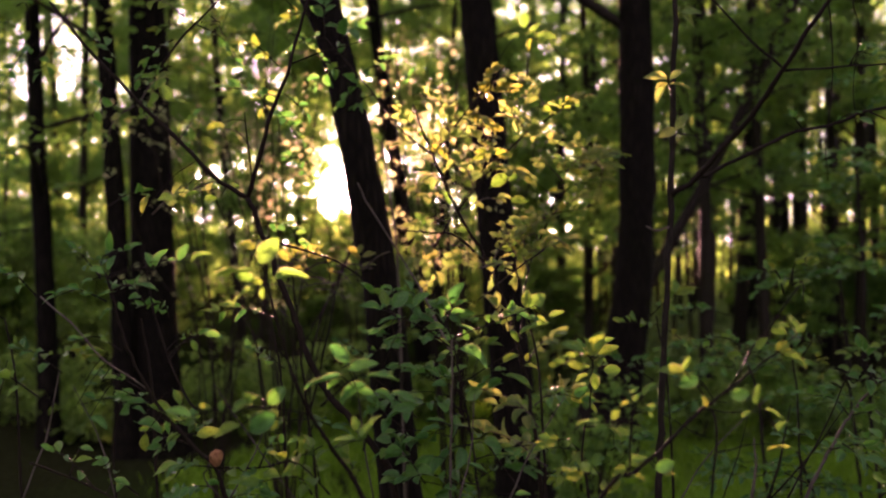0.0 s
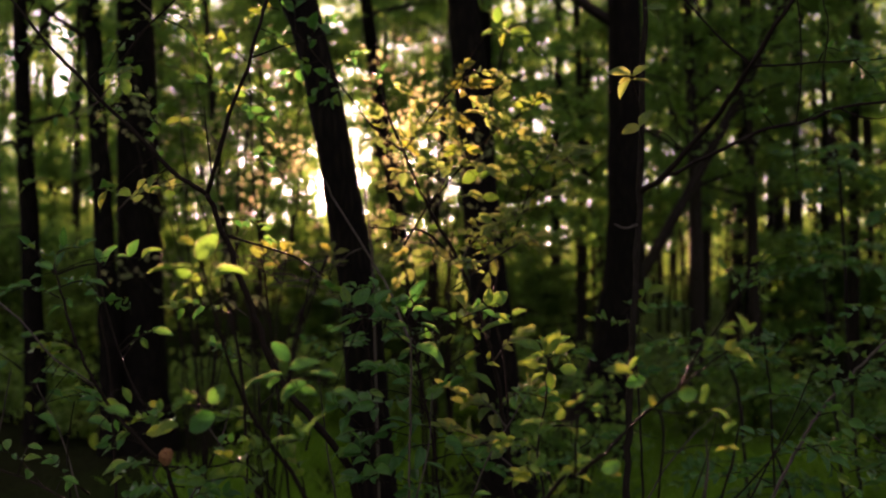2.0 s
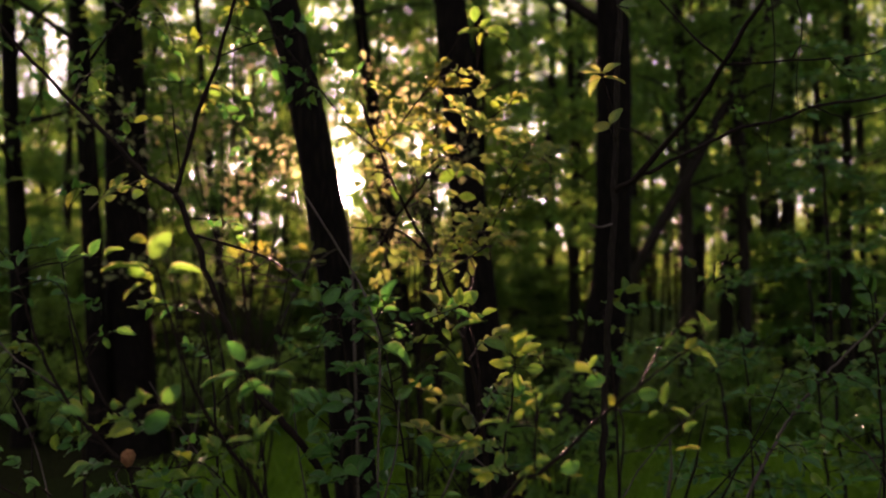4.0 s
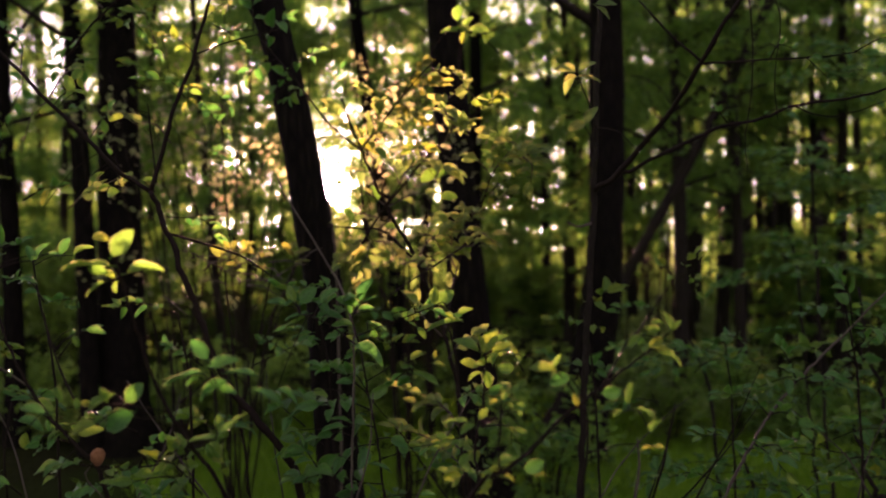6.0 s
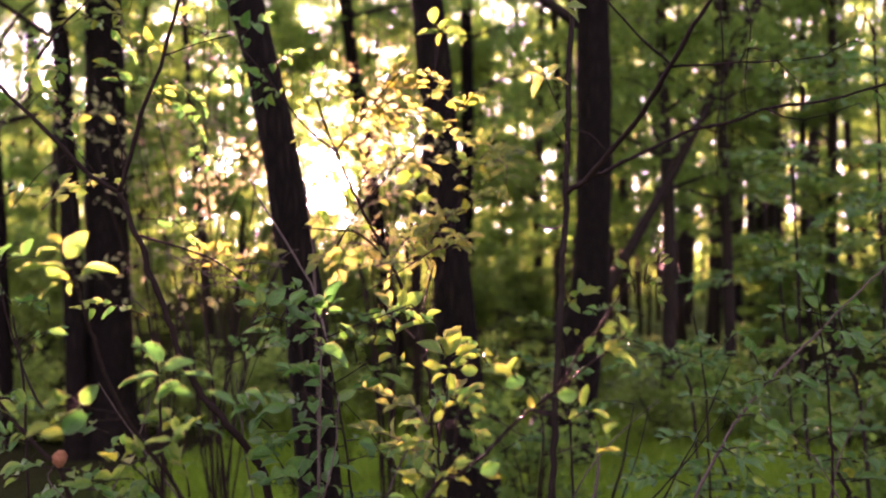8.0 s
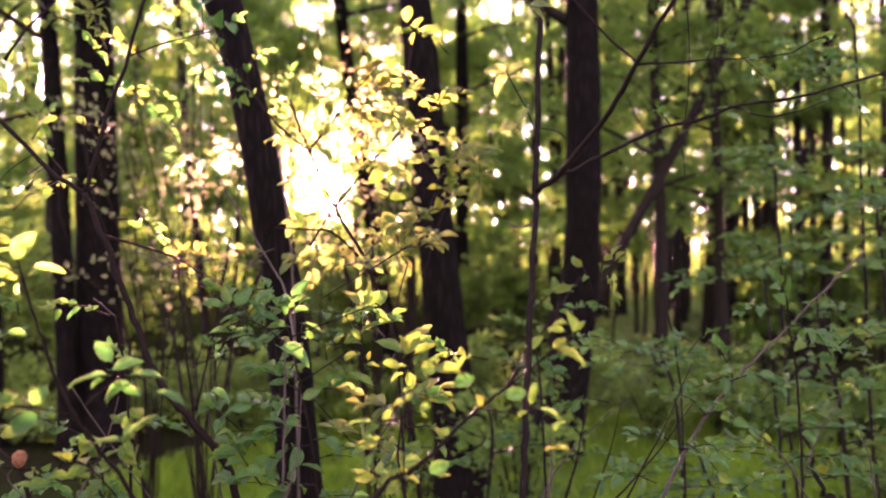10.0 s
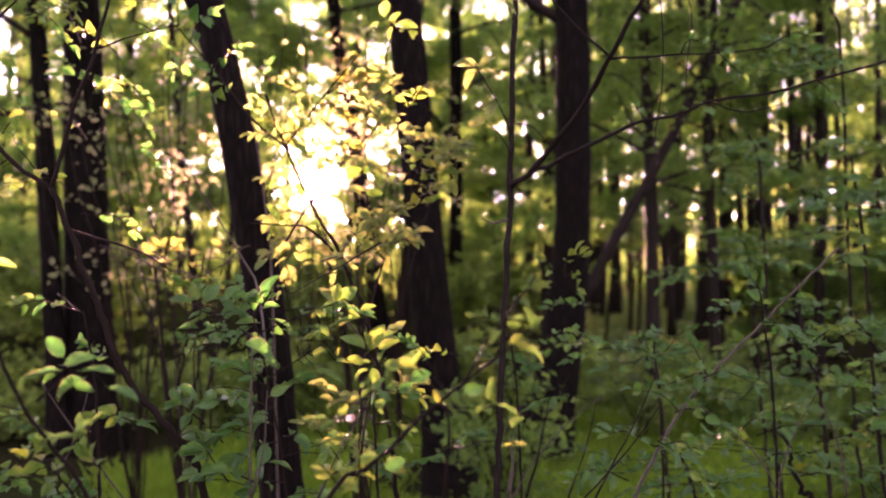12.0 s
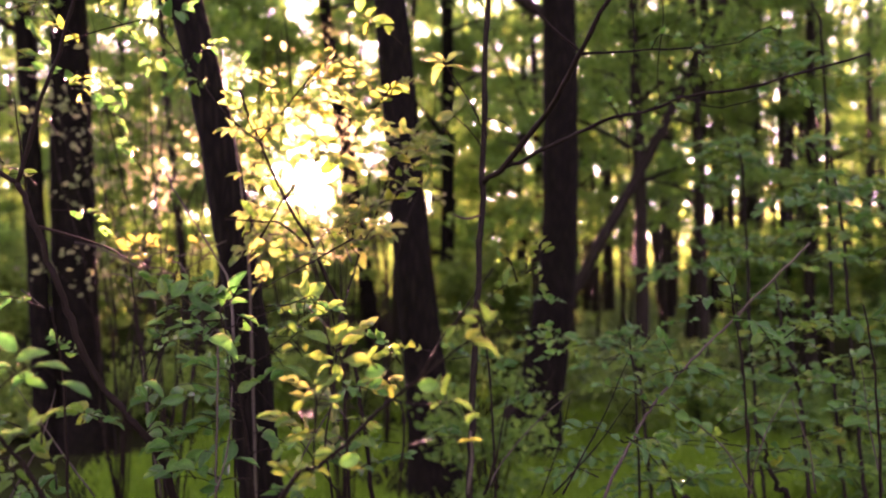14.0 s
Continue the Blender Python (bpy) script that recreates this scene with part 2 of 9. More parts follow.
def mesh_of(name, verts, faces, mat, shade=True):
    me = bpy.data.meshes.new(name)
    me.from_pydata([tuple(v) for v in np.asarray(verts).tolist()], [], faces)
    me.materials.append(mat)
    if shade:
        me.polygons.foreach_set("use_smooth", [True] * len(me.polygons))
    me.update()
    return me


def part(name, me, parent, label=""):
    ob = new(name, me)
    ob.parent = parent
    if label:
        tagged(ob, label=label)
    return ob


def thing(name, place, label, category, group=""):
    ob = new(name)
    ob.location = place
    ob.empty_display_size = 0.1
    return tagged(ob, label, category, group)


def local(root, pts):
    return np.array(pts, float) - np.array(root.location)


def stem(root, name, pts, r0, r1, mat, sides=7, wiggle=0.003, label=""):
    """One woody shoot of a shrub, with slightly swollen nodes and a crooked line."""
    q = local(root, pts)
    length = np.linalg.norm(np.diff(q, axis=0), axis=1).sum()
    n = int(min(60, max(6, length / 0.03)))
    line = smooth(q, n)
    line[1:-1] += rng.normal(0, wiggle * 0.35, (n - 1, 3)) + wiggle * 0.6 * np.sin(np.linspace(0, length * 25, n - 1))[:, None] * rng.normal(0, 0.6, 3)
    s = np.linspace(0, 1, n + 1)
    rad = (r0 + (r1 - r0) * s) * (1 + 0.12 * rng.random(n + 1))
    rad[::4] *= 1.12
    v, f = tube(line, rad, sides)
    return part(name, mesh_of(name, v, f, mat), root, label)


def leaf_mesh(width, fold, curl, wave, mat, seed):
    """One leaf blade of unit length along y, with its stalk, folded at the midrib."""
    rows, cols = 9, (-1.0, -0.84, -0.42, 0.0, 0.42, 0.84, 1.0)
    rs = random.Random(seed)
    verts, faces, rim = [], [], []
    skew = rs.uniform(-0.06, 0.06)
    for i in range(rows + 1):
        # closer rows towards the rounded tip
        t = math.sin(0.5 * math.pi * i / rows) ** 1.15
        w = width * 0.46 * ((0.02 + t * 0.98) / 0.52) ** 0.74 * ((1.002 - t) / 0.48) ** 0.82
        nick = 1 - 0.035 * (i % 2)
        for c in cols:
            x = c * w * (1 + rs.uniform(-0.03, 0.03)) * (nick if abs(c) == 1.0 else 1.0) + skew * math.sin(math.pi * t)
            z = fold * abs(c) ** 1.4 * w - curl * t * t + wave * math.sin(t * 9 + c * 2.2 + seed) * abs(c)
            if abs(c) == 1.0:
                z += 0.1 * w
            verts.append((x, 0.14 + 0.86 * t + (0.03 if i == rows and c == 0.0 else 0.0), z))
            # 1 on the blade's outline, which gets the painted rim light
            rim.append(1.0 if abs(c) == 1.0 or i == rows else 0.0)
    for i in range(rows):
        for j in range(6):
            a = i * 7 + j
            faces.append((a, a + 1, a + 8, a + 7))
    b = len(verts)
    s = 0.012
    for y, z in ((0.0, 0.03), (0.16, 0.002)):
        verts += [(-s, y, z), (s, y, z), (0, y, z - 1.6 * s)]
    for j in range(3):
        k = (j + 1) % 3
        faces.append((b + j, b + k, b + 3 + k, b + 3 + j))
    me = mesh_of("leaf", verts, faces, mat)
    me.attributes.new("rim_light", "FLOAT", "POINT").data.foreach_set("value", rim + [0.0] * 6)
    return me


LEAVES = {}
for key, mat in (("fresh", LEAF_NEAR), ("deep", LEAF_DEEP), ("ochre", LEAF_OCHRE), ("gold", LEAF_GOLD)):
    LEAVES[key] = [leaf_mesh(w, f, c, wv, mat, i) for i, (w, f, c, wv) in enumerate(
        ((0.5, 0.45, 0.16, 0.025), (0.52, 0.55, 0.26, 0.025), (0.46, 0.65, 0.1, 0.03), (0.5, 0.35, 0.34, 0.02), (0.36, 0.5, 0.2, 0.03), (0.56, 0.35, 0.16, 0.025), (0.66, 0.28, 0.14, 0.02)))]


def set_leaf(root, base, along, up, size, key="fresh", shape=None, bearer=None):
    y = Vector(along).normalized()
    z = Vector(up)
    z = (z - y * z.dot(y)).normalized()
    x = y.cross(z)
    ob = new("leaf", LEAVES[key][int(rng.integers(0, 6)) if shape is None else shape])
    ob.parent = bearer or root
    m = Matrix((x, y, z)).transposed().to_4x4()
    m.translation = Vector(base) - root.location
    ob.matrix_basis = m @ Matrix.Diagonal((size, size, size, 1))
    return ob


def leaf(root, x, y, z, size, turn, face, key="fresh", shape=None):
    """A leaf with its middle at x, y, z; turn: degrees from the right, upwards; face: 1 broadside on to the path, 0 edge on."""
    a = radians(turn)
    along = Vector((math.cos(a), float(rng.normal(0, 0.25)), math.sin(a)))
    side = Vector((-math.sin(a), 0, math.cos(a)))
    if side.z < 0:
        side = -side
    up = side * (1 - face) + Vector((0, -1, 0)) * face
    return set_leaf(root, Vector((x, y, z)) - along.normalized() * size * 0.55, along, up, size, key, shape)


def blade(root, base, tip, face, key="fresh", shape=None):
    """A leaf from its base to its tip; face as in leaf()."""
    along = Vector(tip) - Vector(base)
    side = Vector((-along.z, 0, along.x))
    if side.z < 0:
        side = -side
    up = side.normalized() * (1 - face) + Vector((0, -1, 0.15)) * face
    return set_leaf(root, Vector(base) - along * 0.16, along, up, along.length * 1.16, key, shape)


def spray(root, a, b, count, size, key="fresh", sag=0.02, r=0.0018, mat=None):
    """A leafy twig from a to b: alternate leaves on both sides, a tuft at the tip."""
    a, b = Vector(a), Vector(b)
    if key == "gold":
        count, size, r = max(2, round(count * 0.65)), size * 1.18, r * 1.3
    mid = (a + b) / 2 + Vector((rng.normal(0, 0.015), rng.normal(0, 0.015), sag))
    # twigs of gold sprays take the bark tone lightened for sun
    twig = stem(root, "twig", [a, mid, b], r, r * 0.45, mat or (TWIG_GREY_LIT if key == "gold" else TWIG), 5, 0.0012)
    line = smooth(np.array([a, mid, b]), 40)
    way = (b - a).normalized()
    flat = way.cross(Vector((0, 0, 1)))
    if flat.length < 0.3:
        flat = way.cross(Vector((0, 1, 0)))
    flat.normalize()
    for i in range(count):
        s = 0.2 + 0.8 * (i + 0.5) / count
        p = Vector(line[int(40 * s)])
        sign = 1 if i % 2 else -1
        spread = 0.95 - 0.5 * (i / count)
        if before_sun(p)[0] and rng.random() < 0.45:
            continue
        along = way * (1.1 - spread) + flat * sign * spread + Vector(rng.normal(0, 0.22, 3)) + Vector((0, 0, 0.05))
        up = Vector((0, -0.55, 0.65)) + Vector(rng.normal(0, 0.45, 3))
        set_leaf(root, p, along, up, size * (0.6 + 0.5 * math.sin(math.pi * (0.25 + 0.6 * s))) * rng.uniform(0.75, 1.2), key, bearer=twig)
    set_leaf(root, b, way + Vector(rng.normal(0, 0.2, 3)), Vector((0, -0.4, 0.8)) + Vector(rng.normal(0, 0.3, 3)), size * 0.8, key, bearer=twig)


def dry_leaf(root, place, r):
    """A withered leaf, curled into a crumpled ball."""
    bm = bmesh.new()
    bmesh.ops.create_icosphere(bm, subdivisions=3, radius=r)
    for v in bm.verts:
        v.co *= 1 + 0.28 * noise.noise(v.co * 130) + 0.18 * noise.noise(v.co * 320)
        v.co.z *= 1.2
    me = bpy.data.meshes.new("dry_leaf")
    bm.to_mesh(me)
    bm.free()
    me.materials.append(DRY)
    ob = part("dry_leaf", me, root, "withered brown curled leaf")
    ob.location = Vector(place) - root.location


def sun_clear(p):
    """True for points outside the lane of the low sun, and for a few inside it."""
    q = np.asarray(p, float) - np.array((0.16, 0.0, 1.97))
    s = np.array(SUN)
    d = np.maximum(q @ s, 0)
    q = q - (q @ s)[:, None] * s
    off = np.hypot(np.hypot(q[:, 0], q[:, 1]) / (np.where((q[:, 0] > 0) & (q[:, 2] > -0.5), 0.8, 0.62) + 0.004 * d), q[:, 2] / np.where(q[:, 2] > 0, 0.45 + 0.006 * d, 0.42 + 0.003 * d))
    keep = rng.random(len(q)) < np.where(off > 1, 1.0, np.where(off > 0.7, 0.5, 0.07))
    # a chink in the leaves, through which the low sun falls on one shoot
    chink = np.hypot(q[:, 0] + 0.25, q[:, 2] + 0.43) < 0.16 + 0.0014 * d
    keep &= ~chink | (rng.random(len(q)) < 0.012)
    # a wider dappled gap lower down, and thin crowns about the sun far off
    dapple = np.hypot((q[:, 0] - 0.4) / (0.22 + 0.001 * d), (q[:, 2] + 0.6) / (0.09 + 0.001 * d)) < 1
    keep &= ~dapple | (rng.random(len(q)) < 0.3)
    bright = (d > 12) & (np.hypot(q[:, 0], q[:, 2] * 1.2) < 0.13 * d)
    keep &= ~bright | (rng.random(len(q)) < 0.93)
    # a thin place in the crowns, set by angle from the path, shows sky
    a = np.asarray(p, float)
    far = np.maximum(a[:, 1], 0.1)
    hole = np.hypot((a[:, 0] / far + 0.42) / 0.04, ((a[:, 2] - 1.6) / far - 0.2) / 0.05)
    return keep & ((hole > 1) | (a[:, 1] < 6) | (rng.random(len(q)) < 0.3))


def before_sun(p):
    """True on the strip of air through which the low sun shines at the path."""
    q = np.atleast_2d(np.asarray(p, float)) - np.array((0.33, 0.09, 1.635))
    q = q - (q @ np.array(SUN))[:, None] * np.array(SUN)
    return (np.abs(q[:, 0]) < 0.2) & (np.abs(q[:, 2]) < 0.06)


def leaf_cloud(name, centres, size, mat, flat=0.5, seed=1, simple=False):
    """Many small folded leaves at the given centres, as one mesh."""
    g = np.random.default_rng(seed)
    c = np.asarray(centres, float)
    n = len(c)
    z = np.stack([g.normal(0, 1, n), g.normal(-0.2, 1, n), g.normal(0.4, 1, n) + flat], 1)
    z /= np.linalg.norm(z, axis=1)[:, None]
    y = g.normal(0, 1, (n, 3))
    y -= z * (y * z).sum(1)[:, None]
    y /= np.linalg.norm(y, axis=1)[:, None]
    x = np.cross(y, z)
    s = (size * g.uniform(0.6, 1.3, n))[:, None]
    w = s * g.uniform(0.24, 0.38, n)[:, None]
    lift = s * g.uniform(0.02, 0.14, n)[:, None]
    v = np.stack([c - y * s * 0.5, c + x * w - y * s * 0.1 + z * lift, c + x * w * 0.8 + y * s * 0.2 + z * lift, c + y * s * 0.55,
                  c - x * w * 0.8 + y * s * 0.2 + z * lift, c - x * w - y * s * 0.1 + z * lift], 1).reshape(-1, 3)
    if simple:
        v = np.stack([c - y * s * 0.5, c + x * w + z * lift, c + y * s * 0.5, c - x * w + z * lift * 0.3], 1).reshape(-1, 3)
    k = np.arange(n)[:, None] * (4 if simple else 6)
    f = k + np.arange(4)[None] if simple else np.concatenate([k + np.array([[0, 1, 2, 3]]), k + np.array([[0, 3, 4, 5]])]).reshape(-1, 4)
    me = bpy.data.meshes.new(name)
    me.vertices.add(len(v))
    me.vertices.foreach_set("co", v.ravel())
    me.loops.add(f.size)
    me.loops.foreach_set("vertex_index", f.ravel())
    me.polygons.add(len(f))
    me.polygons.foreach_set("loop_start", np.arange(0, f.size, 4))
    me.materials.append(mat)
    me.update(calc_edges=True)
    return me

# ---- ground ----
def ground_height(x, y):
    return 0.05 * math.sin(x * 0.7 + 1.3) * math.cos(y * 0.5) + 0.04 * math.sin(y * 1.1 + x * 0.4)


def build_ground():
    n = 110
    u = np.linspace(-1, 1, n)
    s = np.sign(u) * (np.abs(u) * 14 + np.abs(u) ** 7 * 900)
    verts, faces = [], []
    for gy in s:
        for gx in s:
            x, y = gx, gy + 8
            h = ground_height(x, y) if abs(gx) < 60 and abs(gy) < 60 else 0.0
            verts.append((x, y, h))
    for j in range(n - 1):
        for i in range(n - 1):
            a = j * n + i
            faces.append((a, a + 1, a + n + 1, a + n))
    ob = new("ground", mesh_of("ground", verts, faces, FLOOR))
    tagged(ob, "mossy forest floor with brown leaf litter", "ground", kind="structure")


build_ground()


# ---- trees ----
def wood_leaves(limbs, count, spread, g):
    """Leaf places in flattened tiers round the outer parts of the limbs."""
    out = []
    per = max(4, count // (len(limbs) * 7))
    for line in limbs:
        for k in range(7):
            s = g.uniform(0.3, 1.0)
            p = line[int(s * (len(line) - 1))]
            c = p + g.normal(0, spread, 3) * (1, 1, 0.35)
            out.append(c + g.normal(0, spread * 0.55, (per, 3)) * (1, 1, 0.32))
    return np.vstack(out)


def tree(name, pts, r0, r1, label, leaves=2200, size=0.075, low=1.2, reach=1.3, limbs=16, seed=1, group="", bark=None, leaf_mat=None, sides=12, clear=True, simple=False):
    """A broadleaf tree: flared, tapering trunk along pts, limbs, and a crown of separate leaves."""
    g = np.random.default_rng(seed)
    base = Vector(pts[0])
    root = thing(name, base, label, "tree", group)
    q = np.array(pts, float) - np.array(base)
    q[0, 2] -= 0.12
    n = 40
    line = smooth(q, n)
    line[1:] += np.cumsum(g.normal(0, 0.006, (n, 3)) * (1, 1, 0), axis=0) * (0.3 if r0 > 0.06 else 0.6)
    s = np.linspace(0, 1, n + 1)
    rad = r0 + (r1 - r0) * s
    rad = rad * (1 + 0.5 * np.exp(-line[:, 2].clip(0) / 0.25)) * (1 + g.normal(0, 0.03, n + 1))
    v, f = tube(line, rad, sides)
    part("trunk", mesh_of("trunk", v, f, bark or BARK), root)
    top = line[-1, 2]
    tips = []
    for k in range(limbs):
        h = low + (top * 0.97 - low) * ((k + g.uniform(0, 0.9)) / limbs)
        i = int(np.argmin(abs(line[:, 2] - h)))
        a = g.uniform(0, 2 * np.pi)
        out = np.array((math.cos(a), math.sin(a), g.uniform(0.15, 0.7)))
        length = reach * (1.15 - 0.6 * h / top) * g.uniform(0.6, 1.25)
        p0 = line[i]
        p1 = p0 + out * length * 0.5 + (0, 0, 0.05)
        p2 = p0 + out * length * (1, 1, 0.75) + g.normal(0, 0.1, 3)
        limb = smooth(np.array([p0, p1, p2]), 10)
        tips.append(limb)
        rr = np.linspace(rad[i] * 0.4, 0.004, 11)
        v, f = tube(limb, rr, 5)
        part("limb", mesh_of("limb", v, f, BARK_THIN), root)
    if leaves:
        c = wood_leaves(tips, leaves, 0.22 * reach / 1.3, g)
        if clear:
            c = c[sun_clear(c + np.array(base))]
        c = c[(c[:, 2] + base[2]) > 0.08]
        if base[1] > 8:
            c = c[(c[:, 2] < 2.5) | (g.random(len(c)) < (0.72 if base[0] > 0.24 * base[1] else 0.97))]
        part("crown", leaf_cloud("crown", c, size, leaf_mat or LEAF_WOOD, seed=seed, simple=simple), root)
    return root


leaning = tree("tree", [(-0.08, 3.70, 0), (-0.19, 3.67, 0.98), (-0.255, 3.67, 1.62), (-0.395, 3.67, 2.37), (-0.62, 3.70, 3.3), (-0.9, 3.8, 5.0), (-1.0, 3.9, 7.5)], 0.088, 0.04,
     "dark leaning tree with a forked limb", leaves=1500, low=3.2, reach=1.4, seed=3)
fork, fork_faces = tube(local(leaning, smooth([(-0.36, 3.67, 2.22), (-0.44, 3.66, 2.46), (-0.56, 3.64, 2.72), (-0.8, 3.6, 3.4), (-1.1, 3.5, 4.6)], 16)), np.linspace(0.055, 0.02, 17), 10)
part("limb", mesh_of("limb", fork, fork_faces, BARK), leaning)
tree("tree", [(1.2, 7.07, 0), (1.33, 7.07, 0.8), (1.42, 7.07, 1.7), (1.405, 7.07, 3.5), (1.38, 7.1, 6.0), (1.3, 7.2, 10.5)], 0.17, 0.085,
     "tall straight dark tree trunk rising from undergrowth", leaves=2600, low=3.2, reach=1.9, seed=4)
tree("tree", [(0.54, 6.13, 0), (0.49, 6.13, 0.4), (0.39, 6.13, 1.43), (0.24, 6.13, 3.05), (0.02, 6.2, 5.0), (-0.1, 6.3, 9.0)], 0.16, 0.07,
     "dark tree trunk leaning gently behind sunlit leaves", leaves=2400, low=3.1, reach=1.8, seed=5)
tree("tree", [(-2.22, 7.47, 0), (-2.26, 7.47, 1.0), (-2.30, 7.47, 2.7), (-2.34, 7.5, 5.0), (-2.2, 7.5, 10.0)], 0.2, 0.1,
     "thick dark tree trunk, one of a close pair", leaves=2600, low=3.4, reach=1.9, seed=6)
tree("tree", [(-2.40, 7.27, 0), (-2.46, 7.27, 1.5), (-2.54, 7.27, 3.0), (-2.7, 7.3, 5.0), (-2.9, 7.3, 9.0)], 0.085, 0.045,
     "slimmer dark tree trunk of a close pair", leaves=2000, low=3.2, reach=1.7, seed=7)
tree("tree", [(-3.10, 7.57, 0), (-3.17, 7.57, 1.8), (-3.25, 7.57, 3.2), (-3.4, 7.6, 8.0)], 0.085, 0.045,
     "slender dark tree trunk in woodland", leaves=1800, low=2.0, reach=1.6, seed=8)
tree("tree", [(-0.2, 13.1, 0), (-0.62, 13.1, 2.6), (-0.95, 13.1, 4.8), (-1.1, 13.1, 7.0), (-1.2, 13.1, 11.0)], 0.12, 0.06,
     "straight forest tree with sparse spring leaves", leaves=1800, low=4.2, reach=2.2, size=0.09, seed=9)
tree("tree", [(0.74, 14.8, 0), (0.76, 14.8, 3.0), (0.7, 14.8, 7.0), (0.6, 14.8, 12.0)], 0.13, 0.06,
     "straight forest tree with sparse spring leaves", leaves=2400, low=2.2, reach=2.2, size=0.09, seed=10)
tree("tree", [(5.9, 18.0, 0), (5.95, 18.0, 3.0), (5.9, 18.0, 6.0), (5.7, 18.0, 12.0)], 0.14, 0.07,
     "straight forest tree with sparse spring leaves", leaves=2600, low=2.4, reach=2.4, size=0.1, seed=12)
tree("tree", [(1.05, 8.25, 0), (1.5, 8.25, 0.85), (1.89, 8.25, 1.6), (2.58, 8.25, 2.91), (3.2, 8.3, 4.3), (3.6, 8.3, 6.0)], 0.06, 0.03,
     "thin grey sapling leaning strongly to one side", leaves=1100, low=2.4, reach=1.2, seed=13, bark=BARK_THIN)

tree("young_tree", [(1.75, 11.6, 0), (1.8, 11.6, 2.5), (1.7, 11.6, 5.0), (1.6, 11.6, 9.0)], 0.06, 0.03, "slim young forest tree with fresh green leaves",
     leaves=5200, size=0.1, low=0.8, reach=1.7, limbs=18, seed=31, group="young trees of the wood", bark=BARK_THIN, sides=8)

for sx, sy, k in ((-3.1, 20.0, 1), (-1.25, 18.5, 2), (-3.9, 26.0, 3), (-1.8, 25.0, 4)):
    tree("young_tree", [(sx, sy, 0), (sx + 0.05, sy, 3.5), (sx - 0.1, sy, 7.0), (sx, sy, 12.0)], 0.07, 0.03, "slender forest tree with a high leafy crown",
         leaves=4200, size=0.12, low=4.3, reach=2.3, limbs=18, seed=40 + k, group="young trees of the wood", bark=BARK_THIN, sides=8)

for sx, sy, r, k in ((5.33, 14.1, 0.06, 1), (6.37, 14.1, 0.05, 2)):
    tree("young_tree", [(sx, sy, 0), (sx + 0.03, sy, 2.5), (sx - 0.12, sy, 6.0), (sx, sy, 10.0)], r, r * 0.5, "slender forest tree with a high leafy crown",
         leaves=5200, size=0.08, low=3.4, reach=1.7, limbs=16, seed=50 + k, group="young trees of the wood", bark=BARK_THIN, sides=8, simple=True)

g_wood = np.random.default_rng(77)


def young_wood(count, xs, ys, seed, low=(0.7, 1.8)):
    g = np.random.default_rng(seed)
    k = 0
    while k < count:
        x, y = g.uniform(*xs), g.uniform(*ys)
        lane = abs(x - (0.2 - 0.114 * y))
        if lane < 0.35 + 0.025 * y or (y < 9 and -0.6 < x < 2.0):
            continue
        h = g.uniform(6, 11)
        lean = g.normal(0, 0.035, 2) * h
        r = g.choice((0.035, 0.05, 0.07, 0.1)) * g.uniform(0.8, 1.2)
        pts = [(x, y, 0), (x + lean[0] * 0.3 + g.normal(0, 0.05), y, h * 0.3), (x + lean[0] * 0.6, y + lean[1] * 0.5, h * 0.6), (x + lean[0], y + lean[1], h)]
        tree("young_tree", pts, r, r * 0.4, "slim young forest tree with fresh green leaves", leaves=int(g.uniform(9500, 13000)), simple=True, size=0.05 + 0.0019 * y,
             low=g.uniform(*low), reach=1.1 + 0.03 * y, limbs=14, seed=seed * 100 + k, group="young trees of the wood", bark=BARK_THIN, sides=8)
        k += 1


young_wood(30, (2.2, 13.0), (8.5, 26), 21, (1.4, 3.0))
young_wood(14, (-10.0, -2.2), (9, 24), 22)
young_wood(14, (-3.0, 4.0), (11, 26), 23)
young_wood(3, (3.0, 10.0), (9.5, 16), 24)


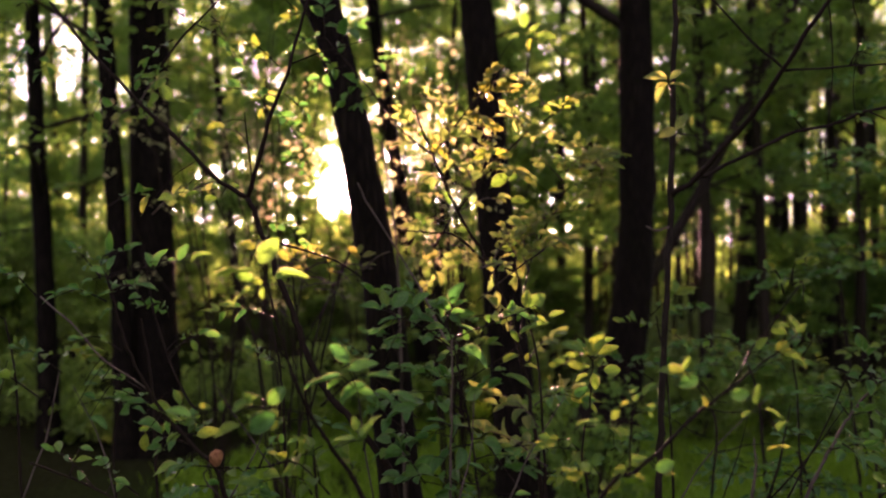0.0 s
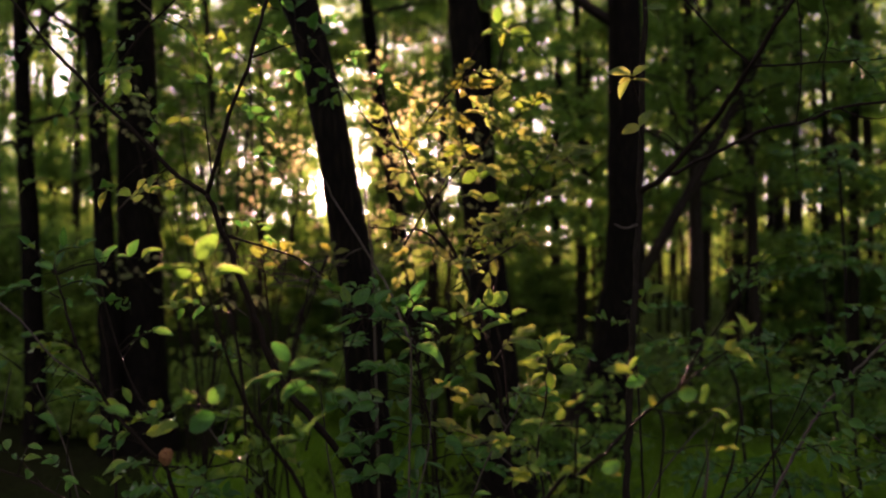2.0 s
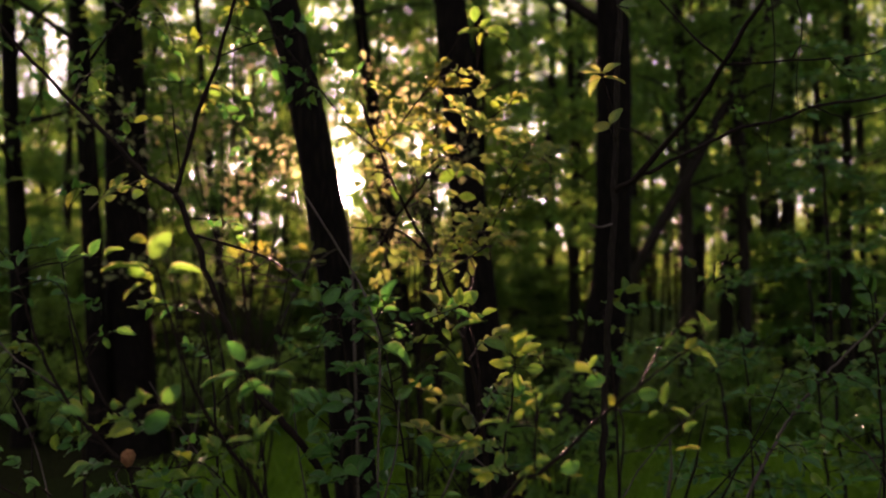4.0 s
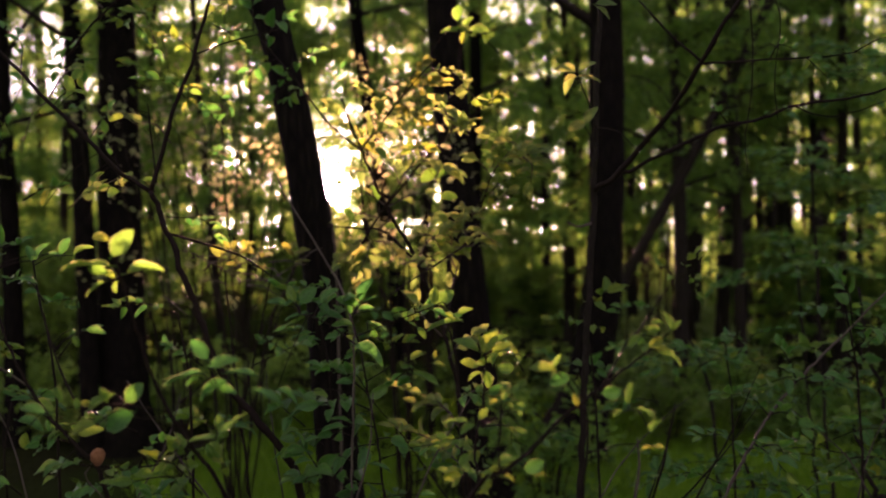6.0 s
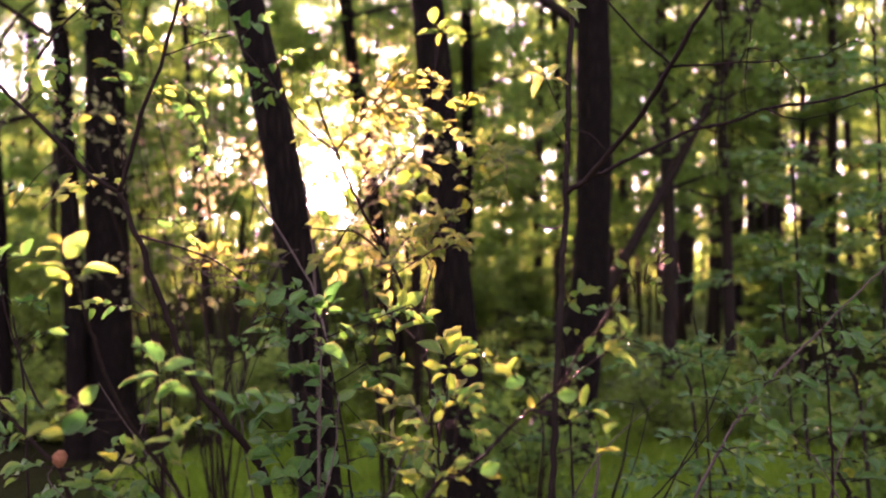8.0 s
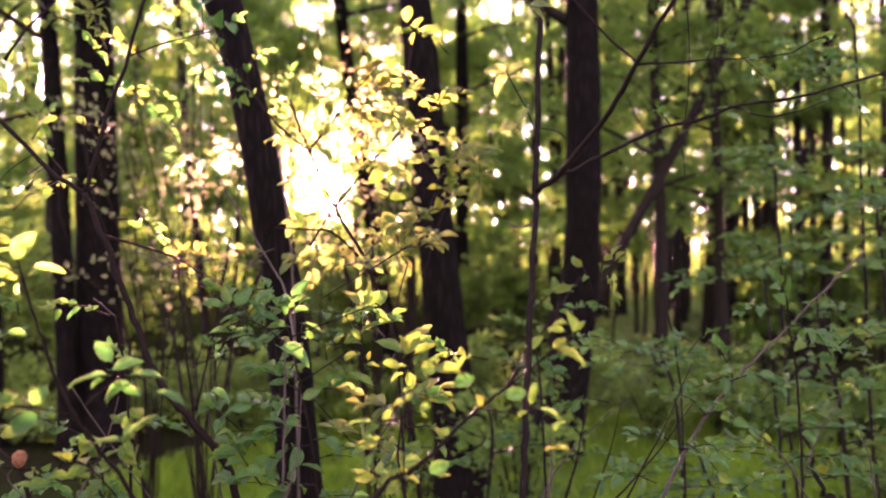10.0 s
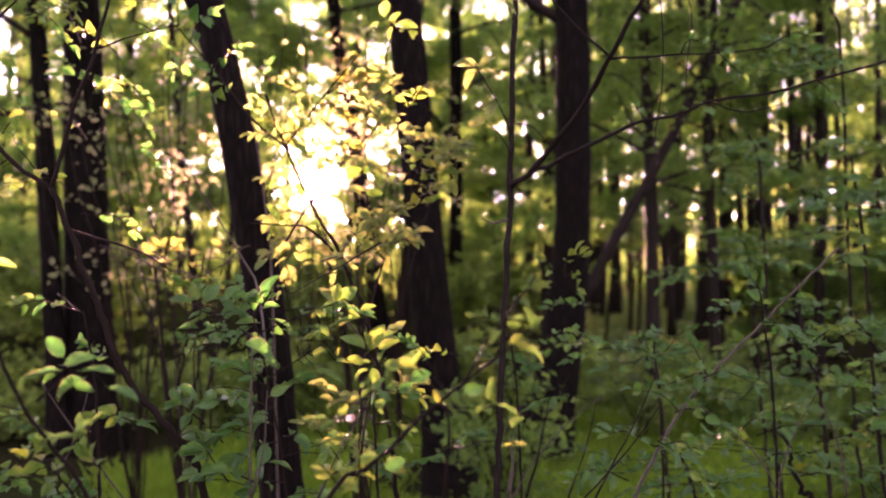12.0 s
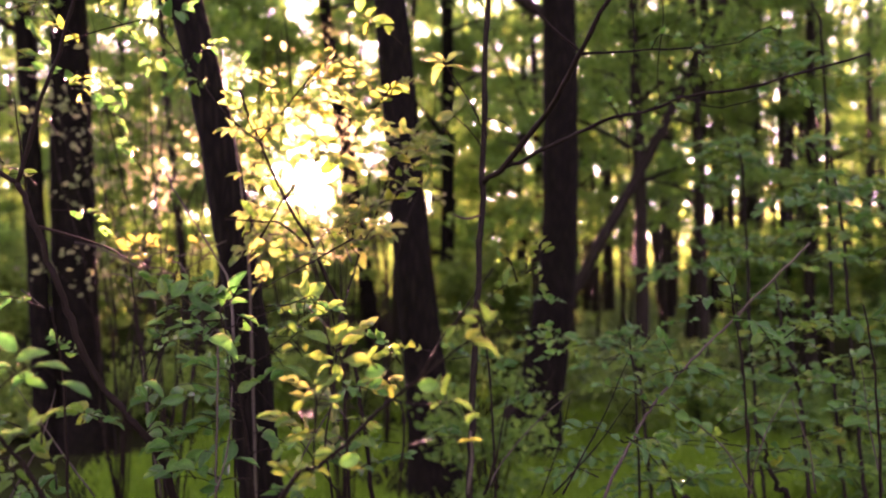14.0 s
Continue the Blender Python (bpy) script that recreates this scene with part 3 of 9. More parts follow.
def far_wood():
    """Woods in the distance: thin trunked trees under one uncounted mass of leaves."""
    g = np.random.default_rng(5)
    for k in range(270):
        near = k >= 170
        y = g.uniform(13, 30) if near else g.uniform(27, 70)
        x = (g.uniform(0.15, 0.5) if near else g.uniform(-0.6, 0.62)) * y
        if abs(x - (0.2 - 0.114 * y)) < 0.3 + 0.02 * y:
            continue
        h, r = (g.uniform(6, 11), g.uniform(0.02, 0.06)) if near else (g.uniform(9, 16), g.uniform(0.06, 0.2))
        lean = g.normal(0, 0.4)
        root = thing("thin_tree" if near else "far_tree", (x, y, 0), "thin dark stem of a crowded young wood" if near else "dark trunk in the distant wood", "tree",
                     "thin stems of the wood" if near else "far trees of the wood")
        for name, line, rad in (("trunk", [(0, 0, -0.1), (lean * 0.4 + g.normal(0, 0.06), 0, h * 0.5), (lean, 0, h)], np.linspace(r, r * 0.4, 9)),
                                ("limb", [(lean * 0.5, 0, h * 0.6), (lean * 0.5 + g.normal(0, 0.5), g.normal(0, 0.4), h * 0.72), (lean * 0.5 + g.normal(0, 1.0), 0, h * 0.85)], np.linspace(r * 0.4, r * 0.12, 9))):
            v, f = tube(smooth(np.array(line), 8), rad, 6)
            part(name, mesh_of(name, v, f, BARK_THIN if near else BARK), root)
    out = []
    for k in range(4200):
        y = g.uniform(27, 75)
        x = g.uniform(-0.62, 0.64) * y
        z = y * g.uniform(0, 1) ** 0.9 * 0.34
        if 0.1 * y < x < 0.32 * y and z < 0.08 * y and g.random() < 0.3:
            continue
        c = np.array((x, y, z + 0.3))
        out.append(c + g.normal(0, 1, (85, 3)) * (1.8, 1.8, 1.0))
    for k in range(1500):
        y = g.uniform(22, 75)
        x = g.uniform(-0.62, 0.64) * y
        if 0.1 * y < x < 0.32 * y and g.random() < 0.3:
            continue
        c = np.array((x, y, g.uniform(0.2, 1.3 + 0.04 * y)))
        out.append(c + g.normal(0, 1, (60, 3)) * (0.9, 0.9, 0.4))
    for k in range(330):
        y = g.uniform(24, 42)
        c = np.array((g.uniform(-0.56, -0.33) * y, y, g.uniform(0.5, 5.2)))
        out.append(c + g.normal(0, 1, (60, 3)) * (1.0, 1.0, 0.6))
    c = np.vstack(out)
    c = c[sun_clear(c) & (c[:, 2] > 0.1)]
    c = c[((c[:, 2] - 1.6) / c[:, 1] < 0.085) | (g.random(len(c)) < np.where(c[:, 0] > 0.22 * c[:, 1], 0.82, 0.97))]
    tagged(new("far_wood_leaves", leaf_cloud("far_wood_leaves", c, 0.185, LEAF_FAR, seed=9, simple=True)), "distant green leaf canopy with bright gaps", "foliage", kind="stuff")


far_wood()


def unseen_wood():
    """Unseen wood added behind and to both sides of the path, blocking light."""
    g = np.random.default_rng(6)
    verts, faces, out = [], [], []
    for k in range(120):
        x, y = g.uniform(-34, 34), g.uniform(-30, 20)
        if y > -7 and abs(x) < max(7.0, 0.7 * y + 6):
            continue
        h, r = g.uniform(8, 14), g.uniform(0.06, 0.2)
        lean = g.normal(0, 0.4)
        v, f = tube(smooth(np.array([(x, y, -0.1), (x + lean * 0.4, y, h * 0.5), (x + lean, y, h)]), 6), np.linspace(r, r * 0.4, 7), 6)
        o = len(verts)
        verts += v.tolist()
        faces += [tuple(i + o for i in q) for q in f]
        for m in range(22):
            c = np.array((x, y, 0)) + (g.normal(0, 1.1), g.normal(0, 1.1), g.uniform(0.4, h))
            out.append(c + g.normal(0, 1, (40, 3)) * (0.8, 0.8, 0.4))
    tagged(new("unseen_trunks", mesh_of("unseen_trunks", verts, faces, BARK)), "unseen dark trunks added around the path to block light", "trees", kind="stuff")
    c = np.vstack(out)
    c = c[c[:, 2] > 0.1]
    tagged(new("wood_leaves", leaf_cloud("wood_leaves", c, 0.36, LEAF_FAR, seed=10, simple=True)), "unseen green foliage added around the path to block light", "foliage", kind="stuff")


unseen_wood()


def canopy():
    """Unseen boughs added over the shrub layer to cut skylight, open along the trail."""
    g = np.random.default_rng(16)
    out = []
    for k in range(680):
        c = np.array((g.uniform(-14, 14), g.uniform(4.4, 11) if k < 540 else g.uniform(-9, 0.5), g.uniform(6.0, 10)))
        out.append(c + g.normal(0, 1, (60, 3)) * (0.8, 0.8, 0.25))
    c = np.vstack(out)
    tagged(new("canopy", leaf_cloud("canopy", c, 0.2, LEAF_FAR, seed=17, simple=True)), "unseen leaf canopy added over the shrub layer to cut skylight", "foliage", kind="stuff")


canopy()


def undergrowth(place, r, h, leaves, seed, size=0.05):
    """A low leafy bush of the forest floor."""
    g = np.random.default_rng(seed)
    root = thing("bush", place, "low dark green bush in woodland undergrowth" if size < 0.06 or place[0] > 2.2 else "mid-green bush under the trees, leaf colour lightened for haze", "bush", "bushes of the undergrowth")
    tips = []
    for k in range(11):
        a = g.uniform(0, 6.28)
        out = np.array((math.cos(a), math.sin(a), 0)) * r * g.uniform(0.3, 1)
        line = smooth(np.array([(0, 0, -0.05), out * 0.35 + (0, 0, h * 0.5), out + (0, 0, h * g.uniform(0.6, 1))]), 9)
        tips.append(line)
        v, f = tube(line, np.linspace(0.008, 0.002, 10), 5)
        part("stem", mesh_of("stem", v, f, TWIG), root)
    c = wood_leaves(tips, leaves, 0.13, g)
    c = c[sun_clear(c + np.array(place)) & (c[:, 2] > 0.03)]
    # bushes left of x = 2.2 take the paler leaf, haze put in colour
    part("foliage", leaf_cloud("foliage", c, size, LEAF_WOOD if size < 0.06 or place[0] > 2.2 else LEAF_FAR, seed=seed), root)


for k in range(44):
    bx = g_wood.uniform(-3.4, 4.6)
    by = g_wood.uniform(3.9, 6.0) if k % 6 == 0 else g_wood.uniform(9.6, 19.0)
    if (by > 7 and 1.1 < bx < 2.0 and k % 2) or (by < 7 and bx < -0.8):
        continue
    bh = g_wood.uniform(0.6, 1.05) if by < 7 else g_wood.uniform(1.0, 2.3)
    undergrowth((bx * (1 if by < 7 else by / 6.0), by, 0.0), g_wood.uniform(0.5, 0.9), bh, 1100 if by < 7 else 2600, 300 + k, 0.05 if by < 7 else 0.085)

for k in range(22):
    undergrowth((-5 + 0.5 * k + g_wood.uniform(-0.3, 0.3), g_wood.uniform(7.7, 9.3), 0.0), g_wood.uniform(0.4, 0.7), g_wood.uniform(0.4, 0.95), 1000, 400 + k, 0.065)

for k in range(11):
    undergrowth((-3.3 - 0.42 * k + g_wood.uniform(-0.2, 0.2), g_wood.uniform(8.6, 12.5), 0.0), g_wood.uniform(0.6, 0.9), g_wood.uniform(1.2, 2.4), 1500, 450 + k, 0.075)


def sunlit_shrub(place, height, half, leaves, seed, size=0.042):
    """A tall thin-leaved shrub standing where the low sun reaches it."""
    g = np.random.default_rng(seed)
    root = thing("tall_shrub", place, "tall thin shrub with golden backlit leaves", "shrub", "tall shrubs before the sun")
    tips = []
    for k in range(11):
        out = np.array((half * g.uniform(-1, 1), g.uniform(-0.35, 0.35), 0))
        line = smooth(np.array([(0, 0, -0.05), out * 0.25 + (0, 0, height * 0.4), out * 0.8 + (0, 0, height * g.uniform(0.55, 0.8)), out + (0, 0, height * g.uniform(0.65, 1.05))]), 14)
        line[1:] += np.cumsum(g.normal(0, 0.014, (14, 3)), axis=0)
        tips.append(line[5:])
        v, f = tube(line, np.linspace(0.006, 0.0018, 15), 5)
        part("stem", mesh_of("stem", v, f, TWIG), root)
    c = wood_leaves(tips, leaves, 0.11, g)
    q = c + np.array(place) - np.array((0.16, 0.0, 1.97))
    off = q - (q @ np.array(SUN))[:, None] * np.array(SUN)
    c = c[(np.hypot(off[:, 0], off[:, 2]) > 0.22) | (g.random(len(c)) < 0.25)]
    q = c + np.array(place) - np.array((0.16, 0.0, 1.97))
    off = q - (q @ np.array(SUN))[:, None] * np.array(SUN)
    c = c[np.hypot(off[:, 0] + 0.25, off[:, 2] + 0.43) > 0.17]
    c = c[(c[:, 2] > 0.3) & (~before_sun(c + np.array(place)) | (g.random(len(c)) < 0.2))]
    part("foliage", leaf_cloud("foliage", c, size, LEAF_SUNNY, seed=seed), root)


for k, (sx, sy, sh, half, count) in enumerate(((-0.75, 4.6, 2.7, 0.55, 300), (0.05, 4.9, 2.9, 0.5, 420), (-1.3, 5.6, 2.9, 0.6, 420), (0.15, 7.4, 3.6, 0.6, 420), (-0.75, 8.6, 3.7, 0.9, 460), (-1.7, 9.4, 3.6, 0.8, 520))):
    sunlit_shrub((sx, sy, 0.0), sh, half, count, 500 + k)


def herb_layer():
    """Low fresh herbs over the open forest floor under the far trees."""
    g = np.random.default_rng(18)
    n = 24000
    y = 9.5 + 26 * g.random(n) ** 1.2
    x = y * (0.2 + 0.13 * g.random(n)) + g.normal(0, 0.35, n)
    c = np.stack([x, y, 0.05 + 0.3 * g.random(n) * (0.4 + 0.6 * np.sin(x * 1.3 + y * 0.7) ** 2)], 1)
    tagged(new("herb_layer", leaf_cloud("herb_layer", c, 0.13, LEAF_HERB, flat=1.6, seed=19, simple=True)), "pale green herbs covering the forest floor", "herbs", kind="stuff")


herb_layer()


def grass():
    g = np.random.default_rng(8)
    n = 120000
    x, y = g.uniform(-3.2, 7.5, n), 5.8 + 4.5 * g.random(n) ** 2
    e = x + 0.25 * np.sin(y * 3.1) + g.normal(0, 0.1, n)
    keep = ((e > -1.5) & (e < -0.65)) | ((e > -0.25) & (e < 0.15)) | ((e > 1.3) & (e < 3.1)) | (g.random(n) < 0.05)
    keep &= e > -1.7
    x, y = x[keep], y[keep]
    n = len(x)
    z = 0.05 * np.sin(x * 0.7 + 1.3) * np.cos(y * 0.5) + 0.04 * np.sin(y * 1.1 + x * 0.4) - 0.01
    h = g.uniform(0.06, 0.17, n)
    a = g.uniform(0, 6.28, n)
    bx, by = np.cos(a) * 0.004, np.sin(a) * 0.004
    lx, ly = g.normal(0, 0.05, n), g.normal(0, 0.05, n)
    v = np.stack([np.stack([x - bx, y - by, z], 1), np.stack([x + bx, y + by, z], 1), np.stack([x + lx * 0.4 + bx * 0.8, y + ly * 0.4 + by * 0.8, z + h * 0.6], 1),
                  np.stack([x + lx, y + ly, z + h], 1)], 1).reshape(-1, 3)
    f = (np.arange(n)[:, None] * 4 + np.arange(4)[None]).tolist()
    tagged(new("grass", mesh_of("grass", v, f, GRASS)), "fresh green woodland grass under the trees", "grass", kind="stuff")


grass()

# ---- shrubs beside the path ----
sprig_shrub = thing("shrub", (-0.101, 1.532, 0), "young shrub shoot with backlit yellow-green leaves", "shrub")
stem(sprig_shrub, "stem", [(0.069, 1.642, -0.03), (0.01, 1.612, 0.886), (-0.125, 1.572, 1.236), (-0.166, 1.552, 1.312), (-0.204, 1.532, 1.381), (-0.235, 1.522, 1.456), (-0.255, 1.502, 1.538), (-0.267, 1.492, 1.593)], 0.0042, 0.0018, TWIG, 7, 0.002)
stem(sprig_shrub, "twig", [(-0.267, 1.492, 1.593), (-0.272, 1.492, 1.611), (-0.277, 1.492, 1.62)], 0.0016, 0.0009, TWIG, 7, 0.002)
stem(sprig_shrub, "twig", [(-0.204, 1.532, 1.381), (-0.236, 1.532, 1.387), (-0.266, 1.532, 1.392)], 0.0012, 0.0008, TWIG, 7, 0.002)
stem(sprig_shrub, "twig", [(-0.204, 1.532, 1.375), (-0.24, 1.532, 1.371), (-0.259, 1.532, 1.375)], 0.0012, 0.0008, TWIG, 7, 0.002)
stem(sprig_shrub, "twig", [(-0.188, 1.532, 1.394), (-0.167, 1.532, 1.413), (-0.143, 1.532, 1.433), (-0.119, 1.532, 1.445)], 0.002, 0.001, TWIG, 7, 0.002)
blade(sprig_shrub, (-0.277, 1.487, 1.62), (-0.251, 1.487, 1.659), 0.85, "deep", shape=6)
stem(sprig_shrub, "twig", [(-0.277, 1.492, 1.62), (-0.277, 1.49, 1.62), (-0.277, 1.487, 1.62)], 0.0011, 0.0008, TWIG, 5, 0.0003)
blade(sprig_shrub, (-0.283, 1.487, 1.643), (-0.309, 1.487, 1.649), 0.7, shape=0)
stem(sprig_shrub, "twig", [(-0.277, 1.492, 1.62), (-0.28, 1.49, 1.633), (-0.283, 1.487, 1.643)], 0.0011, 0.0008, TWIG, 5, 0.0003)
blade(sprig_shrub, (-0.281, 1.487, 1.604), (-0.348, 1.487, 1.615), 0.03, shape=4)
stem(sprig_shrub, "twig", [(-0.271, 1.492, 1.607), (-0.276, 1.49, 1.606), (-0.281, 1.487, 1.604)], 0.0011, 0.0008, TWIG, 5, 0.0003)
blade(sprig_shrub, (-0.284, 1.487, 1.593), (-0.314, 1.487, 1.606), 0.7, shape=1)
stem(sprig_shrub, "twig", [(-0.268, 1.492, 1.597), (-0.276, 1.49, 1.596), (-0.284, 1.487, 1.593)], 0.0011, 0.0008, TWIG, 5, 0.0003)
blade(sprig_shrub, (-0.273, 1.487, 1.588), (-0.292, 1.487, 1.596), 0.7, shape=0)
stem(sprig_shrub, "twig", [(-0.266, 1.492, 1.59), (-0.27, 1.49, 1.59), (-0.273, 1.487, 1.588)], 0.0011, 0.0008, TWIG, 5, 0.0003)
blade(sprig_shrub, (-0.289, 1.487, 1.581), (-0.32, 1.487, 1.565), 0.3, shape=4)
stem(sprig_shrub, "twig", [(-0.266, 1.493, 1.587), (-0.277, 1.49, 1.586), (-0.289, 1.487, 1.581)], 0.0011, 0.0008, TWIG, 5, 0.0003)
blade(sprig_shrub, (-0.27, 1.487, 1.582), (-0.273, 1.487, 1.564), 0.7, shape=0)
stem(sprig_shrub, "twig", [(-0.265, 1.494, 1.584), (-0.268, 1.49, 1.584), (-0.27, 1.487, 1.582)], 0.0011, 0.0008, TWIG, 5, 0.0003)
blade(sprig_shrub, (-0.256, 1.487, 1.593), (-0.208, 1.487, 1.611), 0.33, shape=1)
stem(sprig_shrub, "twig", [(-0.267, 1.492, 1.592), (-0.261, 1.49, 1.593), (-0.256, 1.487, 1.593)], 0.0011, 0.0008, TWIG, 5, 0.0003)
blade(sprig_shrub, (-0.146, 1.527, 1.463), (-0.171, 1.527, 1.493), 0.75, "deep", shape=5)
stem(sprig_shrub, "twig", [(-0.133, 1.532, 1.438), (-0.14, 1.53, 1.452), (-0.146, 1.527, 1.463)], 0.0011, 0.0008, TWIG, 5, 0.0003)
blade(sprig_shrub, (-0.145, 1.527, 1.451), (-0.101, 1.527, 1.468), 0.5, "deep", shape=0)
stem(sprig_shrub, "twig", [(-0.137, 1.532, 1.436), (-0.141, 1.53, 1.444), (-0.145, 1.527, 1.451)], 0.0011, 0.0008, TWIG, 5, 0.0003)
blade(sprig_shrub, (-0.154, 1.527, 1.441), (-0.214, 1.527, 1.436), 0.15, "deep", shape=4)
stem(sprig_shrub, "twig", [(-0.146, 1.532, 1.431), (-0.15, 1.53, 1.437), (-0.154, 1.527, 1.441)], 0.0011, 0.0008, TWIG, 5, 0.0003)
blade(sprig_shrub, (-0.158, 1.527, 1.435), (-0.181, 1.527, 1.423), 0.5, "deep", shape=0)
stem(sprig_shrub, "twig", [(-0.151, 1.532, 1.426), (-0.154, 1.53, 1.431), (-0.158, 1.527, 1.435)], 0.0011, 0.0008, TWIG, 5, 0.0003)
blade(sprig_shrub, (-0.118, 1.527, 1.441), (-0.067, 1.527, 1.446), 0.2, "deep", shape=4)
stem(sprig_shrub, "twig", [(-0.12, 1.532, 1.445), (-0.119, 1.53, 1.443), (-0.118, 1.527, 1.441)], 0.0011, 0.0008, TWIG, 5, 0.0003)
blade(sprig_shrub, (-0.077, 1.527, 1.416), (-0.031, 1.527, 1.402), 0.35, "deep", shape=4)
stem(sprig_shrub, "twig", [(-0.119, 1.532, 1.445), (-0.098, 1.53, 1.434), (-0.077, 1.527, 1.416)], 0.0011, 0.0008, TWIG, 5, 0.0003)
blade(sprig_shrub, (-0.118, 1.527, 1.429), (-0.164, 1.527, 1.411), 0.5, "deep", shape=1)
stem(sprig_shrub, "twig", [(-0.125, 1.532, 1.442), (-0.121, 1.53, 1.437), (-0.118, 1.527, 1.429)], 0.0011, 0.0008, TWIG, 5, 0.0003)
blade(sprig_shrub, (-0.131, 1.527, 1.421), (-0.1, 1.527, 1.414), 0.5, "deep", shape=0)
stem(sprig_shrub, "twig", [(-0.138, 1.532, 1.435), (-0.135, 1.53, 1.429), (-0.131, 1.527, 1.421)], 0.0011, 0.0008, TWIG, 5, 0.0003)
blade(sprig_shrub, (-0.269, 1.527, 1.398), (-0.246, 1.527, 1.426), 0.9, "deep", shape=6)
stem(sprig_shrub, "twig", [(-0.266, 1.532, 1.392), (-0.268, 1.53, 1.396), (-0.269, 1.527, 1.398)], 0.0011, 0.0008, TWIG, 5, 0.0003)
blade(sprig_shrub, (-0.259, 1.527, 1.38), (-0.302, 1.527, 1.355), 0.85, "deep", shape=6)
stem(sprig_shrub, "twig", [(-0.259, 1.532, 1.375), (-0.259, 1.53, 1.378), (-0.259, 1.527, 1.38)], 0.0011, 0.0008, TWIG, 5, 0.0003)
blade(sprig_shrub, (-0.343, 1.527, 1.386), (-0.345, 1.527, 1.404), 0.9, shape=5)
stem(sprig_shrub, "twig", [(-0.266, 1.532, 1.392), (-0.304, 1.53, 1.394), (-0.343, 1.527, 1.386)], 0.0011, 0.0008, TWIG, 5, 0.0003)
blade(sprig_shrub, (-0.325, 1.527, 1.385), (-0.288, 1.527, 1.413), 0.4, shape=2)
stem(sprig_shrub, "twig", [(-0.266, 1.532, 1.392), (-0.295, 1.53, 1.392), (-0.325, 1.527, 1.385)], 0.0011, 0.0008, TWIG, 5, 0.0003)
blade(sprig_shrub, (-0.315, 1.527, 1.363), (-0.36, 1.527, 1.354), 0.4, shape=1)
stem(sprig_shrub, "twig", [(-0.266, 1.532, 1.392), (-0.29, 1.53, 1.381), (-0.315, 1.527, 1.363)], 0.0011, 0.0008, TWIG, 5, 0.0003)
blade(sprig_shrub, (-0.393, 1.527, 1.378), (-0.429, 1.527, 1.396), 0.4, "deep", shape=1)
stem(sprig_shrub, "twig", [(-0.266, 1.532, 1.392), (-0.33, 1.53, 1.393), (-0.393, 1.527, 1.378)], 0.0011, 0.0008, TWIG, 5, 0.0003)
blade(sprig_shrub, (-0.123, 1.527, 1.342), (-0.111, 1.527, 1.37), 0.6, "deep", shape=1)
stem(sprig_shrub, "twig", [(-0.171, 1.549, 1.322), (-0.147, 1.538, 1.335), (-0.123, 1.527, 1.342)], 0.0011, 0.0008, TWIG, 5, 0.0003)
blade(sprig_shrub, (-0.132, 1.527, 1.342), (-0.173, 1.527, 1.346), 0.25, "deep", shape=4)
stem(sprig_shrub, "twig", [(-0.173, 1.548, 1.325), (-0.153, 1.538, 1.337), (-0.132, 1.527, 1.342)], 0.0011, 0.0008, TWIG, 5, 0.0003)
blade(sprig_shrub, (-0.136, 1.527, 1.421), (-0.159, 1.527, 1.398), 0.4, "deep", shape=0)
stem(sprig_shrub, "twig", [(-0.145, 1.532, 1.432), (-0.14, 1.53, 1.427), (-0.136, 1.527, 1.421)], 0.0011, 0.0008, TWIG, 5, 0.0003)
blade(sprig_shrub, (-0.309, 1.527, 1.42), (-0.295, 1.527, 1.397), 0.5, shape=0)
stem(sprig_shrub, "twig", [(-0.266, 1.532, 1.392), (-0.287, 1.53, 1.409), (-0.309, 1.527, 1.42)], 0.0011, 0.0008, TWIG, 5, 0.0003)
spray(sprig_shrub, (-0.208, 1.672, 1.237), (-0.237, 1.672, 1.294), 7, 0.038)
spray(sprig_shrub, (-0.193, 1.692, 1.213), (-0.279, 1.692, 1.271), 8, 0.04)
spray(sprig_shrub, (-0.141, 1.672, 1.219), (-0.17, 1.672, 1.276), 6, 0.038)
spray(sprig_shrub, (-0.228, 1.722, 1.205), (-0.346, 1.722, 1.222), 8, 0.041)
spray(sprig_shrub, (-0.125, 1.572, 1.316), (-0.134, 1.572, 1.343), 4, 0.036)
bud_shrub = thing("shrub", (-0.409, 1.872, 0), "tangled leafy shrub with one dry brown leaf", "shrub")
stem(bud_shrub, "stem", [(-0.297, 1.942, -0.03), (-0.333, 1.912, 0.804), (-0.415, 1.872, 1.154), (-0.436, 1.872, 1.218), (-0.479, 1.872, 1.261), (-0.533, 1.872, 1.32), (-0.571, 1.872, 1.378), (-0.603, 1.872, 1.442), (-0.63, 1.872, 1.528), (-0.647, 1.872, 1.592)], 0.005, 0.0018, TWIG, 7, 0.002)
stem(bud_shrub, "stem", [(-0.605, 1.972, 1.623), (-0.587, 1.972, 1.522), (-0.546, 1.952, 1.412), (-0.511, 1.932, 1.348), (-0.485, 1.922, 1.322)], 0.0016, 0.0022, TWIG, 7, 0.002)
stem(bud_shrub, "twig", [(-0.774, 1.872, 1.548), (-0.71, 1.872, 1.49), (-0.656, 1.872, 1.431), (-0.603, 1.872, 1.394), (-0.565, 1.872, 1.368)], 0.0018, 0.0014, TWIG_GREY_LIT, 7, 0.002)
stem(bud_shrub, "twig", [(-0.436, 1.872, 1.218), (-0.356, 1.872, 1.217), (-0.281, 1.872, 1.235), (-0.228, 1.872, 1.262)], 0.002, 0.001, TWIG, 7, 0.002)
